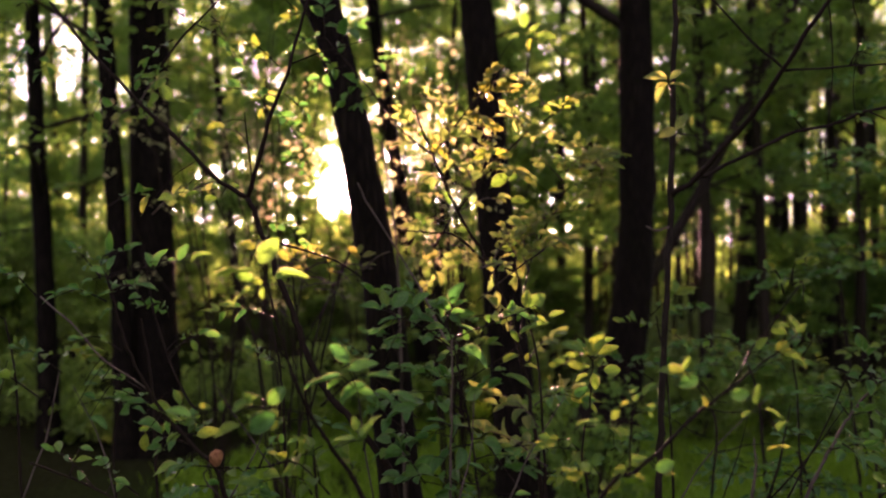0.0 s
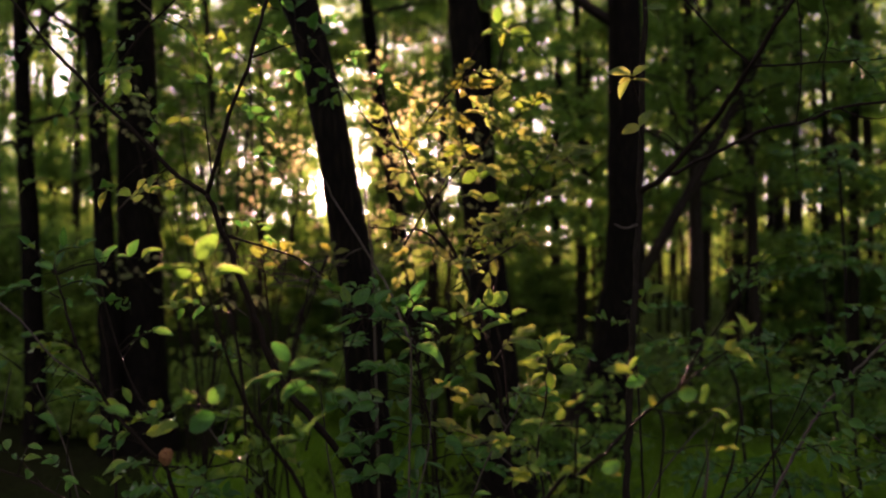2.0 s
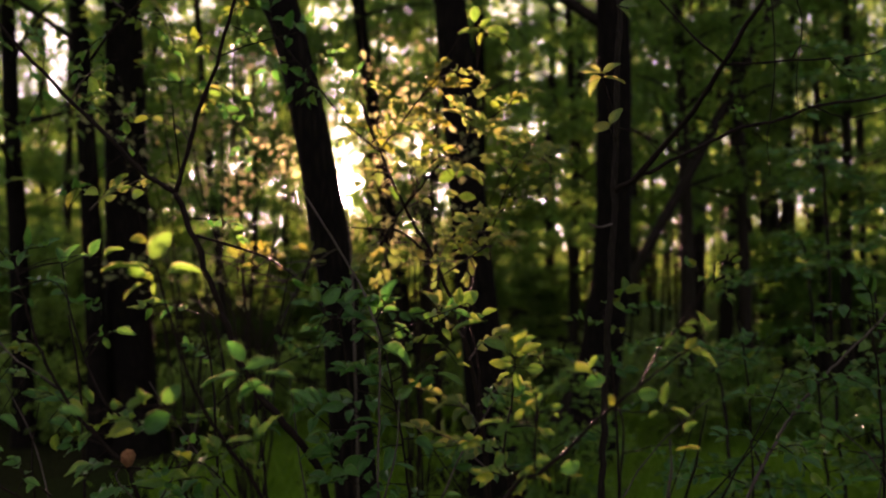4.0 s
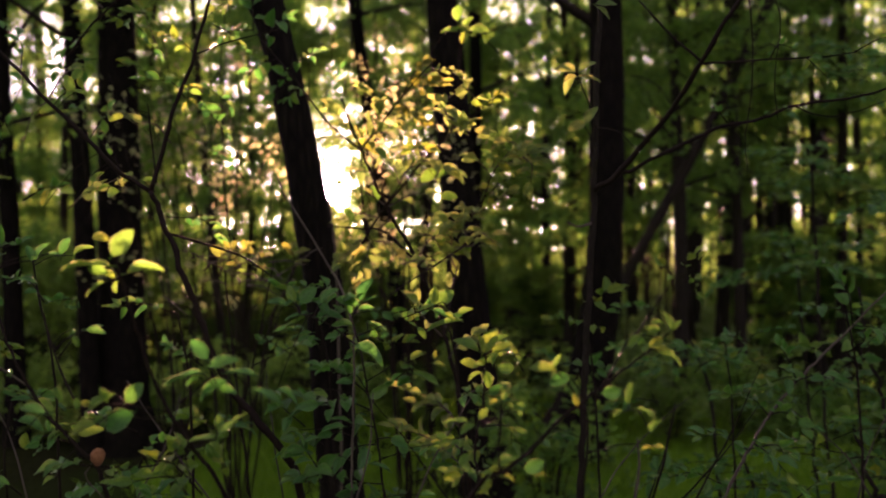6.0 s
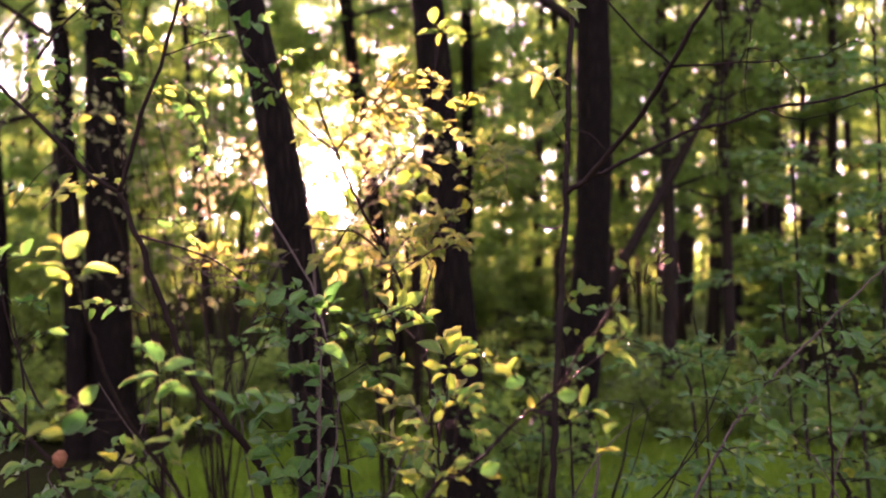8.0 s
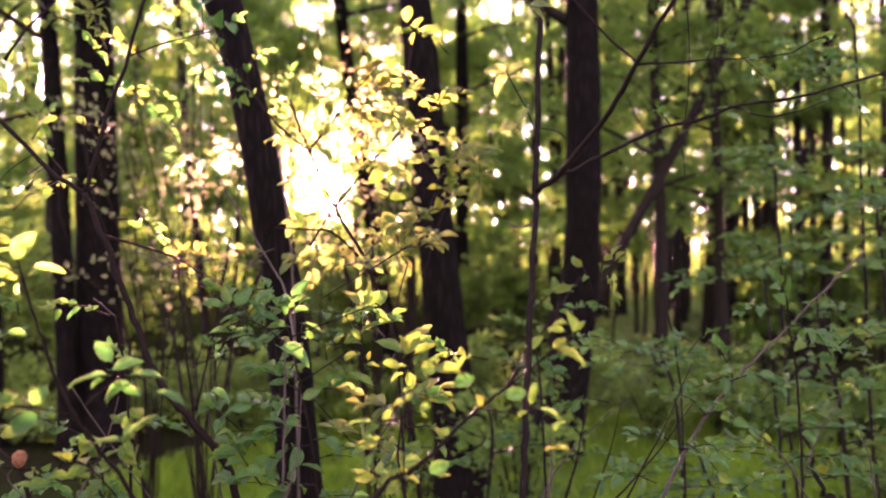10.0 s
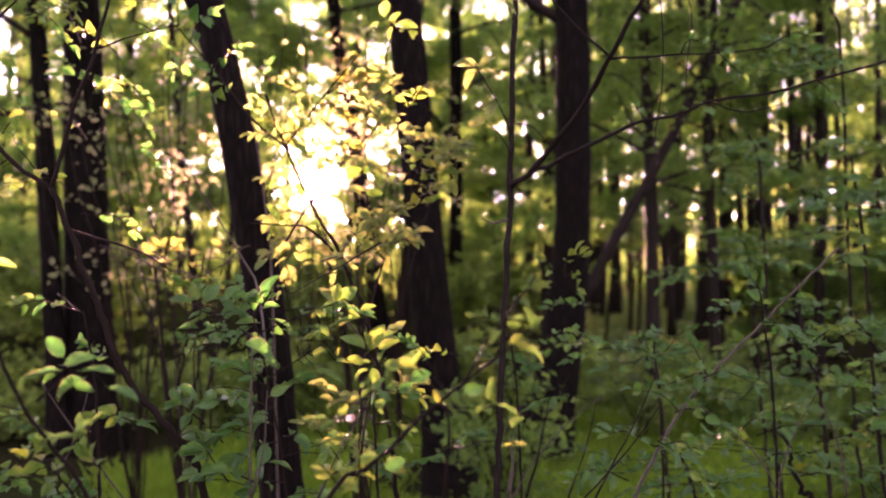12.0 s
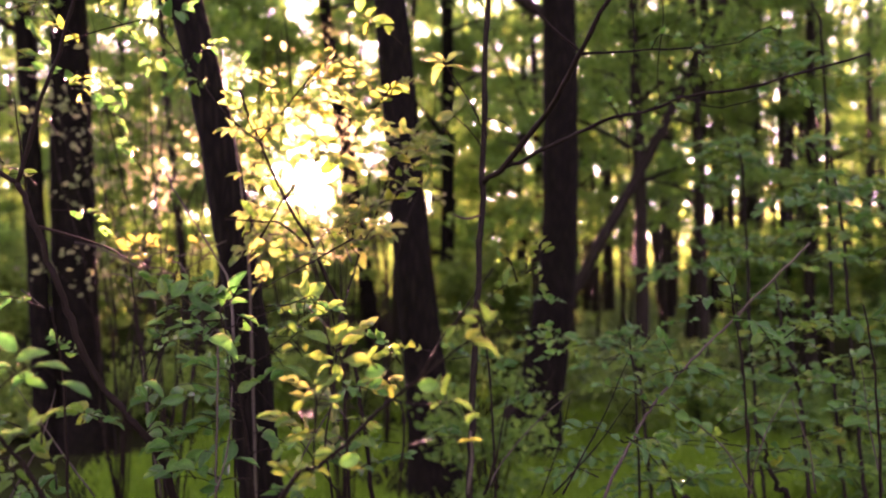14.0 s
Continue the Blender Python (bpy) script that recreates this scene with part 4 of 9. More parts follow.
stem(bud_shrub, "twig", [(-0.447, 1.872, 1.224), (-0.458, 1.872, 1.197), (-0.42, 1.872, 1.154)], 0.0016, 0.001, TWIG_GREY_LIT, 7, 0.002)
stem(bud_shrub, "twig", [(-0.49, 1.872, 1.282), (-0.528, 1.872, 1.309), (-0.56, 1.872, 1.335)], 0.0014, 0.001, TWIG, 7, 0.002)
stem(bud_shrub, "twig", [(-0.794, 1.872, 1.227), (-0.709, 1.872, 1.196), (-0.623, 1.872, 1.153)], 0.0022, 0.002, TWIG, 7, 0.002)
blade(bud_shrub, (-0.562, 1.872, 1.338), (-0.514, 1.872, 1.322), 0.4, shape=1)
blade(bud_shrub, (-0.472, 1.872, 1.281), (-0.427, 1.872, 1.293), 0.6, shape=0)
stem(bud_shrub, "twig", [(-0.49, 1.872, 1.282), (-0.481, 1.872, 1.283), (-0.472, 1.872, 1.281)], 0.0011, 0.0008, TWIG, 5, 0.0003)
blade(bud_shrub, (-0.469, 1.872, 1.339), (-0.445, 1.872, 1.336), 0.9, shape=5)
stem(bud_shrub, "twig", [(-0.485, 1.922, 1.322), (-0.477, 1.897, 1.334), (-0.469, 1.872, 1.339)], 0.0011, 0.0008, TWIG, 5, 0.0003)
blade(bud_shrub, (-0.679, 1.872, 1.314), (-0.643, 1.872, 1.299), 0.4, "deep", shape=1)
stem(bud_shrub, "twig", [(-0.617, 1.872, 1.403), (-0.648, 1.872, 1.365), (-0.679, 1.872, 1.314)], 0.0011, 0.0008, TWIG, 5, 0.0003)
blade(bud_shrub, (-0.703, 1.872, 1.34), (-0.691, 1.872, 1.323), 0.5, shape=0)
stem(bud_shrub, "twig", [(-0.645, 1.872, 1.423), (-0.674, 1.872, 1.388), (-0.703, 1.872, 1.34)], 0.0011, 0.0008, TWIG, 5, 0.0003)
blade(bud_shrub, (-0.571, 1.872, 1.282), (-0.571, 1.872, 1.248), 0.85, shape=0)
stem(bud_shrub, "twig", [(-0.541, 1.872, 1.319), (-0.556, 1.872, 1.304), (-0.571, 1.872, 1.282)], 0.0011, 0.0008, TWIG, 5, 0.0003)
blade(bud_shrub, (-0.53, 1.872, 1.263), (-0.505, 1.872, 1.288), 0.6, shape=0)
stem(bud_shrub, "twig", [(-0.503, 1.872, 1.287), (-0.517, 1.872, 1.277), (-0.53, 1.872, 1.263)], 0.0011, 0.0008, TWIG, 5, 0.0003)
blade(bud_shrub, (-0.586, 1.872, 1.305), (-0.538, 1.872, 1.296), 0.35, "deep", shape=1)
stem(bud_shrub, "twig", [(-0.56, 1.872, 1.335), (-0.573, 1.872, 1.322), (-0.586, 1.872, 1.305)], 0.0011, 0.0008, TWIG, 5, 0.0003)
blade(bud_shrub, (-0.631, 1.872, 1.196), (-0.601, 1.872, 1.188), 0.4, "deep", shape=0)
stem(bud_shrub, "twig", [(-0.647, 1.872, 1.165), (-0.639, 1.872, 1.182), (-0.631, 1.872, 1.196)], 0.0011, 0.0008, TWIG, 5, 0.0003)
blade(bud_shrub, (-0.505, 1.872, 1.221), (-0.559, 1.872, 1.215), 0.3, "deep", shape=1)
stem(bud_shrub, "twig", [(-0.472, 1.872, 1.254), (-0.489, 1.872, 1.24), (-0.505, 1.872, 1.221)], 0.0011, 0.0008, TWIG, 5, 0.0003)
blade(bud_shrub, (-0.697, 1.872, 1.257), (-0.671, 1.872, 1.254), 0.4, "deep", shape=0)
stem(bud_shrub, "twig", [(-0.718, 1.872, 1.199), (-0.708, 1.872, 1.232), (-0.697, 1.872, 1.257)], 0.0011, 0.0008, TWIG, 5, 0.0003)
blade(bud_shrub, (-0.706, 1.872, 1.23), (-0.676, 1.872, 1.239), 0.4, shape=0)
stem(bud_shrub, "twig", [(-0.717, 1.872, 1.199), (-0.712, 1.872, 1.216), (-0.706, 1.872, 1.23)], 0.0011, 0.0008, TWIG, 5, 0.0003)
blade(bud_shrub, (-0.482, 1.872, 1.464), (-0.47, 1.872, 1.444), 0.7, shape=0)
stem(bud_shrub, "twig", [(-0.55, 1.954, 1.424), (-0.516, 1.913, 1.451), (-0.482, 1.872, 1.464)], 0.0011, 0.0008, TWIG, 5, 0.0003)
blade(bud_shrub, (-0.489, 1.872, 1.475), (-0.486, 1.872, 1.488), 0.6, shape=0)
stem(bud_shrub, "twig", [(-0.555, 1.956, 1.435), (-0.522, 1.914, 1.462), (-0.489, 1.872, 1.475)], 0.0011, 0.0008, TWIG, 5, 0.0003)
blade(bud_shrub, (-0.458, 1.872, 1.477), (-0.422, 1.872, 1.474), 0.5, "deep", shape=0)
stem(bud_shrub, "twig", [(-0.552, 1.955, 1.427), (-0.505, 1.913, 1.46), (-0.458, 1.872, 1.477)], 0.0011, 0.0008, TWIG, 5, 0.0003)
blade(bud_shrub, (-0.623, 1.872, 1.538), (-0.614, 1.872, 1.521), 0.7, "deep", shape=0)
stem(bud_shrub, "twig", [(-0.632, 1.872, 1.536), (-0.628, 1.872, 1.537), (-0.623, 1.872, 1.538)], 0.0011, 0.0008, TWIG, 5, 0.0003)
blade(bud_shrub, (-0.636, 1.872, 1.524), (-0.665, 1.872, 1.511), 0.3, "deep", shape=1)
stem(bud_shrub, "twig", [(-0.629, 1.872, 1.526), (-0.633, 1.872, 1.525), (-0.636, 1.872, 1.524)], 0.0011, 0.0008, TWIG, 5, 0.0003)
blade(bud_shrub, (-0.632, 1.872, 1.558), (-0.668, 1.872, 1.554), 0.3, "deep", shape=4)
stem(bud_shrub, "twig", [(-0.638, 1.872, 1.557), (-0.635, 1.872, 1.558), (-0.632, 1.872, 1.558)], 0.0011, 0.0008, TWIG, 5, 0.0003)
blade(bud_shrub, (-0.588, 1.872, 1.573), (-0.585, 1.872, 1.591), 0.5, "deep", shape=0)
stem(bud_shrub, "twig", [(-0.638, 1.872, 1.56), (-0.613, 1.872, 1.569), (-0.588, 1.872, 1.573)], 0.0011, 0.0008, TWIG, 5, 0.0003)
blade(bud_shrub, (-0.561, 1.872, 1.606), (-0.57, 1.872, 1.635), 0.6, "deep", shape=0)
stem(bud_shrub, "twig", [(-0.645, 1.872, 1.584), (-0.603, 1.872, 1.6), (-0.561, 1.872, 1.606)], 0.0011, 0.0008, TWIG, 5, 0.0003)
blade(bud_shrub, (-0.552, 1.872, 1.606), (-0.537, 1.872, 1.642), 0.6, "deep", shape=1)
stem(bud_shrub, "twig", [(-0.644, 1.872, 1.582), (-0.598, 1.872, 1.599), (-0.552, 1.872, 1.606)], 0.0011, 0.0008, TWIG, 5, 0.0003)
blade(bud_shrub, (-0.507, 1.872, 1.618), (-0.492, 1.872, 1.651), 0.8, "deep", shape=5)
stem(bud_shrub, "twig", [(-0.601, 1.972, 1.601), (-0.554, 1.922, 1.618), (-0.507, 1.872, 1.618)], 0.0011, 0.0008, TWIG, 5, 0.0003)
blade(bud_shrub, (-0.483, 1.872, 1.615), (-0.452, 1.872, 1.639), 0.4, shape=1)
stem(bud_shrub, "twig", [(-0.6, 1.972, 1.594), (-0.541, 1.922, 1.614), (-0.483, 1.872, 1.615)], 0.0011, 0.0008, TWIG, 5, 0.0003)
blade(bud_shrub, (-0.596, 1.872, 1.57), (-0.548, 1.872, 1.57), 0.25, "deep", shape=4)
stem(bud_shrub, "twig", [(-0.638, 1.872, 1.559), (-0.617, 1.872, 1.567), (-0.596, 1.872, 1.57)], 0.0011, 0.0008, TWIG, 5, 0.0003)
blade(bud_shrub, (-0.674, 1.872, 1.581), (-0.699, 1.872, 1.575), 0.4, "deep", shape=0)
stem(bud_shrub, "twig", [(-0.646, 1.872, 1.588), (-0.66, 1.872, 1.586), (-0.674, 1.872, 1.581)], 0.0011, 0.0008, TWIG, 5, 0.0003)
blade(bud_shrub, (-0.651, 1.872, 1.593), (-0.681, 1.872, 1.606), 0.6, "deep", shape=0)
stem(bud_shrub, "twig", [(-0.647, 1.872, 1.592), (-0.649, 1.872, 1.593), (-0.651, 1.872, 1.593)], 0.0011, 0.0008, TWIG, 5, 0.0003)
blade(bud_shrub, (-0.644, 1.872, 1.599), (-0.633, 1.872, 1.629), 0.6, "deep", shape=5)
stem(bud_shrub, "twig", [(-0.647, 1.872, 1.592), (-0.645, 1.872, 1.596), (-0.644, 1.872, 1.599)], 0.0011, 0.0008, TWIG, 5, 0.0003)
blade(bud_shrub, (-0.53, 1.872, 1.618), (-0.51, 1.872, 1.621), 0.4, "deep", shape=0)
stem(bud_shrub, "twig", [(-0.646, 1.872, 1.587), (-0.588, 1.872, 1.61), (-0.53, 1.872, 1.618)], 0.0011, 0.0008, TWIG, 5, 0.0003)
blade(bud_shrub, (-0.691, 1.872, 1.378), (-0.665, 1.872, 1.383), 0.3, "deep", shape=0)
stem(bud_shrub, "twig", [(-0.655, 1.872, 1.43), (-0.673, 1.872, 1.408), (-0.691, 1.872, 1.378)], 0.0011, 0.0008, TWIG, 5, 0.0003)
blade(bud_shrub, (-0.653, 1.872, 1.389), (-0.625, 1.872, 1.395), 0.3, "deep", shape=1)
stem(bud_shrub, "twig", [(-0.634, 1.872, 1.416), (-0.644, 1.872, 1.404), (-0.653, 1.872, 1.389)], 0.0011, 0.0008, TWIG, 5, 0.0003)
blade(bud_shrub, (-0.517, 1.872, 1.368), (-0.5, 1.872, 1.341), 0.5, shape=0)
stem(bud_shrub, "twig", [(-0.55, 1.872, 1.346), (-0.534, 1.872, 1.36), (-0.517, 1.872, 1.368)], 0.0011, 0.0008, TWIG, 5, 0.0003)
blade(bud_shrub, (-0.522, 1.872, 1.314), (-0.53, 1.872, 1.282), 0.6, "deep", shape=0)
stem(bud_shrub, "twig", [(-0.525, 1.872, 1.311), (-0.523, 1.872, 1.313), (-0.522, 1.872, 1.314)], 0.0011, 0.0008, TWIG, 5, 0.0003)
spray(bud_shrub, (-0.732, 2.072, 1.581), (-0.78, 2.072, 1.634), 6, 0.039, "deep")
spray(bud_shrub, (-0.732, 2.072, 1.575), (-0.673, 2.072, 1.634), 6, 0.042, "deep")
spray(bud_shrub, (-0.699, 2.022, 1.53), (-0.803, 2.022, 1.541), 8, 0.041, "deep")
spray(bud_shrub, (-0.684, 2.072, 1.42), (-0.779, 2.072, 1.444), 5, 0.035, "deep")
spray(bud_shrub, (-0.569, 1.972, 1.302), (-0.643, 1.972, 1.341), 5, 0.033, "deep")
spray(bud_shrub, (-0.609, 1.972, 1.352), (-0.688, 1.972, 1.38), 5, 0.033, "deep")
spray(bud_shrub, (-0.479, 1.872, 1.261), (-0.538, 1.872, 1.25), 6, 0.037, "deep")
spray(bud_shrub, (-0.436, 1.872, 1.218), (-0.516, 1.872, 1.197), 7, 0.037, "deep")
spray(bud_shrub, (-0.666, 1.872, 1.174), (-0.752, 1.872, 1.249), 5, 0.031, "deep")
spray(bud_shrub, (-0.6, 1.922, 1.151), (-0.666, 1.922, 1.217), 5, 0.032, "deep")
spray(bud_shrub, (-0.343, 1.822, 1.228), (-0.291, 1.822, 1.272), 6, 0.032, "deep")
spray(bud_shrub, (-0.416, 1.822, 1.22), (-0.343, 1.822, 1.189), 7, 0.036, "deep")
spray(bud_shrub, (-0.824, 1.972, 1.543), (-0.892, 1.972, 1.588), 8, 0.043, "deep")
spray(bud_shrub, (-0.823, 1.972, 1.34), (-0.903, 1.972, 1.385), 8, 0.043, "deep")
spray(bud_shrub, (-0.662, 2.172, 1.509), (-0.737, 2.172, 1.559), 6, 0.039, "deep")
spray(bud_shrub, (-0.571, 2.022, 1.403), (-0.502, 2.022, 1.461), 4, 0.03, "deep")
dry_leaf(bud_shrub, (-0.431, 1.862, 1.24), 0.013)
forked_shrub = thing("shrub", (-0.08, 2.242, 0), "bare forked shrub stem with small sunlit leaves", "shrub")
stem(forked_shrub, "stem", [(0.05, 2.312, -0.03), (0.006, 2.282, 0.693), (-0.093, 2.242, 1.043), (-0.139, 2.242, 1.159), (-0.223, 2.242, 1.256), (-0.288, 2.242, 1.346), (-0.334, 2.242, 1.455), (-0.386, 2.242, 1.597), (-0.425, 2.242, 1.7), (-0.451, 2.242, 1.758)], 0.0095, 0.0055, TWIG, 7, 0.004)
stem(forked_shrub, "branch", [(-0.451, 2.242, 1.758), (-0.42, 2.242, 1.868), (-0.388, 2.242, 1.971), (-0.356, 2.242, 2.061), (-0.318, 2.242, 2.191), (-0.28, 2.242, 2.32)], 0.0052, 0.003, TWIG, 7, 0.003)
stem(forked_shrub, "branch", [(-0.451, 2.242, 1.758), (-0.522, 2.242, 1.803), (-0.6, 2.242, 1.88), (-0.691, 2.242, 1.969), (-0.755, 2.242, 2.033), (-0.814, 2.242, 2.097), (-0.911, 2.242, 2.213)], 0.0052, 0.003, TWIG, 7, 0.003)
stem(forked_shrub, "twig", [(-0.356, 2.242, 2.068), (-0.292, 2.242, 2.094), (-0.24, 2.242, 2.107), (-0.163, 2.242, 2.127)], 0.002, 0.001, TWIG, 7, 0.002)
stem(forked_shrub, "twig", [(-0.692, 2.372, 2.085), (-0.645, 2.372, 2.153), (-0.604, 2.372, 2.195), (-0.536, 2.372, 2.263)], 0.003, 0.002, TWIG, 7, 0.002)
stem(forked_shrub, "twig", [(-0.438, 2.242, 1.777), (-0.452, 2.242, 1.893), (-0.459, 2.242, 1.958)], 0.0022, 0.001, TWIG, 7, 0.002)
stem(forked_shrub, "twig", [(-0.403, 2.242, 1.661), (-0.315, 2.242, 1.636), (-0.238, 2.242, 1.608), (-0.18, 2.242, 1.57)], 0.0032, 0.0015, TWIG, 7, 0.002)
stem(forked_shrub, "twig", [(-0.37, 2.072, 1.529), (-0.346, 2.072, 1.511), (-0.322, 2.072, 1.491)], 0.0012, 0.0008, TWIG_GREY_LIT, 7, 0.002)
spray(forked_shrub, (-0.796, 2.522, 2.012), (-0.738, 2.522, 2.085), 6, 0.038, "gold")
spray(forked_shrub, (-0.869, 2.522, 2.084), (-0.913, 2.522, 2.186), 6, 0.038, "deep")
spray(forked_shrub, (-0.71, 2.572, 1.916), (-0.666, 2.572, 1.99), 5, 0.042, "deep")
spray(forked_shrub, (-0.606, 2.522, 1.824), (-0.65, 2.522, 1.925), 5, 0.041, "deep")
spray(forked_shrub, (-0.745, 2.672, 2.22), (-0.837, 2.672, 2.112), 7, 0.046, "deep")
spray(forked_shrub, (-0.775, 2.672, 2.159), (-0.821, 2.672, 2.042), 6, 0.049)
spray(forked_shrub, (-0.699, 2.672, 2.267), (-0.575, 2.672, 2.16), 7, 0.046, "deep")
spray(forked_shrub, (-0.489, 2.672, 2.037), (-0.605, 2.672, 2.082), 7, 0.046, "deep")
spray(forked_shrub, (-0.462, 2.722, 2.155), (-0.572, 2.722, 2.217), 7, 0.044)
spray(forked_shrub, (-0.489, 2.772, 2.1), (-0.392, 2.772, 2.036), 7, 0.045, "deep")
spray(forked_shrub, (-0.441, 2.772, 2.261), (-0.329, 2.772, 2.165), 8, 0.045, "deep")
spray(forked_shrub, (-0.527, 2.672, 1.913), (-0.62, 2.672, 1.974), 5, 0.04, "gold")
spray(forked_shrub, (-0.525, 2.522, 1.773), (-0.634, 2.522, 1.787), 4, 0.05)
spray(forked_shrub, (-0.591, 2.572, 1.813), (-0.694, 2.572, 1.782), 5, 0.051, "gold")
spray(forked_shrub, (-0.508, 2.572, 1.709), (-0.382, 2.572, 1.658), 6, 0.045, "deep")
spray(forked_shrub, (-0.536, 2.872, 2.067), (-0.427, 2.872, 1.968), 8, 0.043, "deep")
spray(forked_shrub, (-0.405, 2.672, 2.3), (-0.498, 2.672, 2.361), 7, 0.046)
spray(forked_shrub, (-0.97, 2.772, 2.129), (-1.033, 2.772, 1.969), 6, 0.045, "deep")
spray(forked_shrub, (-0.889, 2.772, 2.05), (-0.969, 2.772, 1.929), 6, 0.039, "gold")
spray(forked_shrub, (-0.999, 2.672, 2.188), (-1.114, 2.672, 2.126), 7, 0.043, "deep")
spray(forked_shrub, (-1.053, 2.672, 2.265), (-0.992, 2.672, 2.343), 6, 0.043)
spray(forked_shrub, (-0.714, 2.672, 2.282), (-0.807, 2.672, 2.328), 7, 0.046, "gold")
spray(forked_shrub, (-0.655, 2.972, 2.237), (-0.707, 2.972, 2.357), 7, 0.045, "gold")
spray(forked_shrub, (-0.928, 2.672, 1.756), (-0.835, 2.672, 1.788), 5, 0.049, "deep")
spray(forked_shrub, (-0.804, 2.672, 1.734), (-0.727, 2.672, 1.788), 5, 0.046, "gold")
spray(forked_shrub, (-1.115, 2.672, 2.218), (-1.222, 2.672, 2.094), 8, 0.043, "deep")
spray(forked_shrub, (-1.146, 2.672, 2.295), (-1.254, 2.672, 2.341), 8, 0.043)
leaf(forked_shrub, -0.541, 2.242, 1.757, 0.052, 180, 0.9)
stem(forked_shrub, "twig", [(-0.496, 2.242, 1.787), (-0.506, 2.242, 1.775), (-0.515, 2.242, 1.757)], 0.0011, 0.0007, TWIG, 5, 0.0005)
leaf(forked_shrub, -0.644, 2.242, 1.757, 0.058, 170, 0.6)
stem(forked_shrub, "twig", [(-0.544, 2.242, 1.825), (-0.58, 2.242, 1.798), (-0.615, 2.242, 1.752)], 0.0011, 0.0007, TWIG, 5, 0.0005)
leaf(forked_shrub, -0.69, 2.242, 1.744, 0.052, 80, 0.8)
stem(forked_shrub, "twig", [(-0.567, 2.242, 1.847), (-0.631, 2.242, 1.801), (-0.695, 2.242, 1.718)], 0.0011, 0.0007, TWIG, 5, 0.0005)
leaf(forked_shrub, -0.574, 2.242, 1.789, 0.043, 60, 0.7)
stem(forked_shrub, "twig", [(-0.537, 2.242, 1.818), (-0.561, 2.242, 1.801), (-0.585, 2.242, 1.77)], 0.0011, 0.0007, TWIG, 5, 0.0005)
leaf(forked_shrub, -0.639, 2.242, 2.002, 0.052, 110, 0.8)
stem(forked_shrub, "twig", [(-0.664, 2.242, 1.943), (-0.647, 2.242, 1.965), (-0.63, 2.242, 1.978)], 0.0011, 0.0007, TWIG, 5, 0.0005)
leaf(forked_shrub, -0.613, 2.242, 1.983, 0.058, 0, 0.3)
stem(forked_shrub, "twig", [(-0.673, 2.242, 1.951), (-0.657, 2.242, 1.972), (-0.642, 2.242, 1.983)], 0.0011, 0.0007, TWIG, 5, 0.0005)
leaf(forked_shrub, -0.684, 2.242, 2.04, 0.035, 10, 0.6)
stem(forked_shrub, "twig", [(-0.73, 2.242, 2.008), (-0.716, 2.242, 2.027), (-0.701, 2.242, 2.037)], 0.0011, 0.0007, TWIG, 5, 0.0005)
leaf(forked_shrub, -0.529, 2.242, 1.925, 0.038, 200, 0.7)
stem(forked_shrub, "twig", [(-0.457, 2.242, 1.937), (-0.484, 2.242, 1.94), (-0.511, 2.242, 1.931)], 0.0011, 0.0007, TWIG, 5, 0.0005)
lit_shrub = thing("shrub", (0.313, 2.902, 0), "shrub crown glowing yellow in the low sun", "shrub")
stem(lit_shrub, "stem", [(0.347, 2.972, -0.03), (0.334, 2.942, 0.531), (0.304, 2.902, 0.881), (0.278, 2.902, 1.1), (0.226, 2.902, 1.369), (0.141, 2.902, 1.588), (0.047, 2.902, 1.755), (-0.029, 2.902, 1.923), (-0.089, 2.902, 2.074)], 0.008, 0.003, TWIG, 7, 0.004)
stem(lit_shrub, "branch", [(0.141, 2.902, 1.588), (0.039, 2.902, 1.68), (-0.028, 2.902, 1.688), (-0.129, 2.902, 1.695)], 0.004, 0.002, TWIG, 7, 0.002)
stem(lit_shrub, "branch", [(-0.028, 2.902, 1.637), (0.022, 2.902, 1.722), (0.089, 2.902, 1.823)], 0.0035, 0.0015, TWIG, 7, 0.002)
stem(lit_shrub, "branch", [(0.047, 2.902, 1.755), (0.156, 2.902, 1.891), (0.256, 2.902, 1.992), (0.357, 2.902, 2.06)], 0.003, 0.0015, TWIG, 7, 0.002)
stem(lit_shrub, "branch", [(-0.029, 2.902, 1.923), (0.088, 2.902, 2.075), (0.188, 2.902, 2.194)], 0.003, 0.0012, TWIG, 7, 0.002)
stem(lit_shrub, "branch", [(0.218, 2.672, 1.391), (0.259, 2.902, 1.571), (0.325, 2.902, 1.74), (0.375, 2.902, 1.875), (0.467, 2.902, 1.892)], 0.003, 0.0012, TWIG, 7, 0.002)
stem(lit_shrub, "twig", [(0.272, 2.572, 1.639), (0.181, 2.472, 1.581), (0.085, 2.272, 1.52)], 0.0025, 0.0012, TWIG, 7, 0.002)
stem(lit_shrub, "branch", [(-0.029, 2.902, 1.923), (-0.114, 2.902, 1.99), (-0.249, 2.902, 2.157), (-0.351, 2.902, 2.275)], 0.0035, 0.0015, TWIG, 7, 0.002)
spray(lit_shrub, (-0.028, 2.872, 1.92), (-0.111, 2.872, 1.953), 10, 0.052, "gold")
spray(lit_shrub, (-0.025, 2.822, 1.915), (0.056, 2.822, 1.965), 11, 0.051, "gold")
spray(lit_shrub, (0.006, 2.872, 1.854), (-0.077, 2.872, 1.82), 10, 0.052, "gold")
spray(lit_shrub, (0.047, 2.922, 1.756), (-0.03, 2.922, 1.79), 10, 0.053, "gold")
spray(lit_shrub, (0.056, 2.872, 1.754), (0.156, 2.872, 1.788), 11, 0.052, "gold")
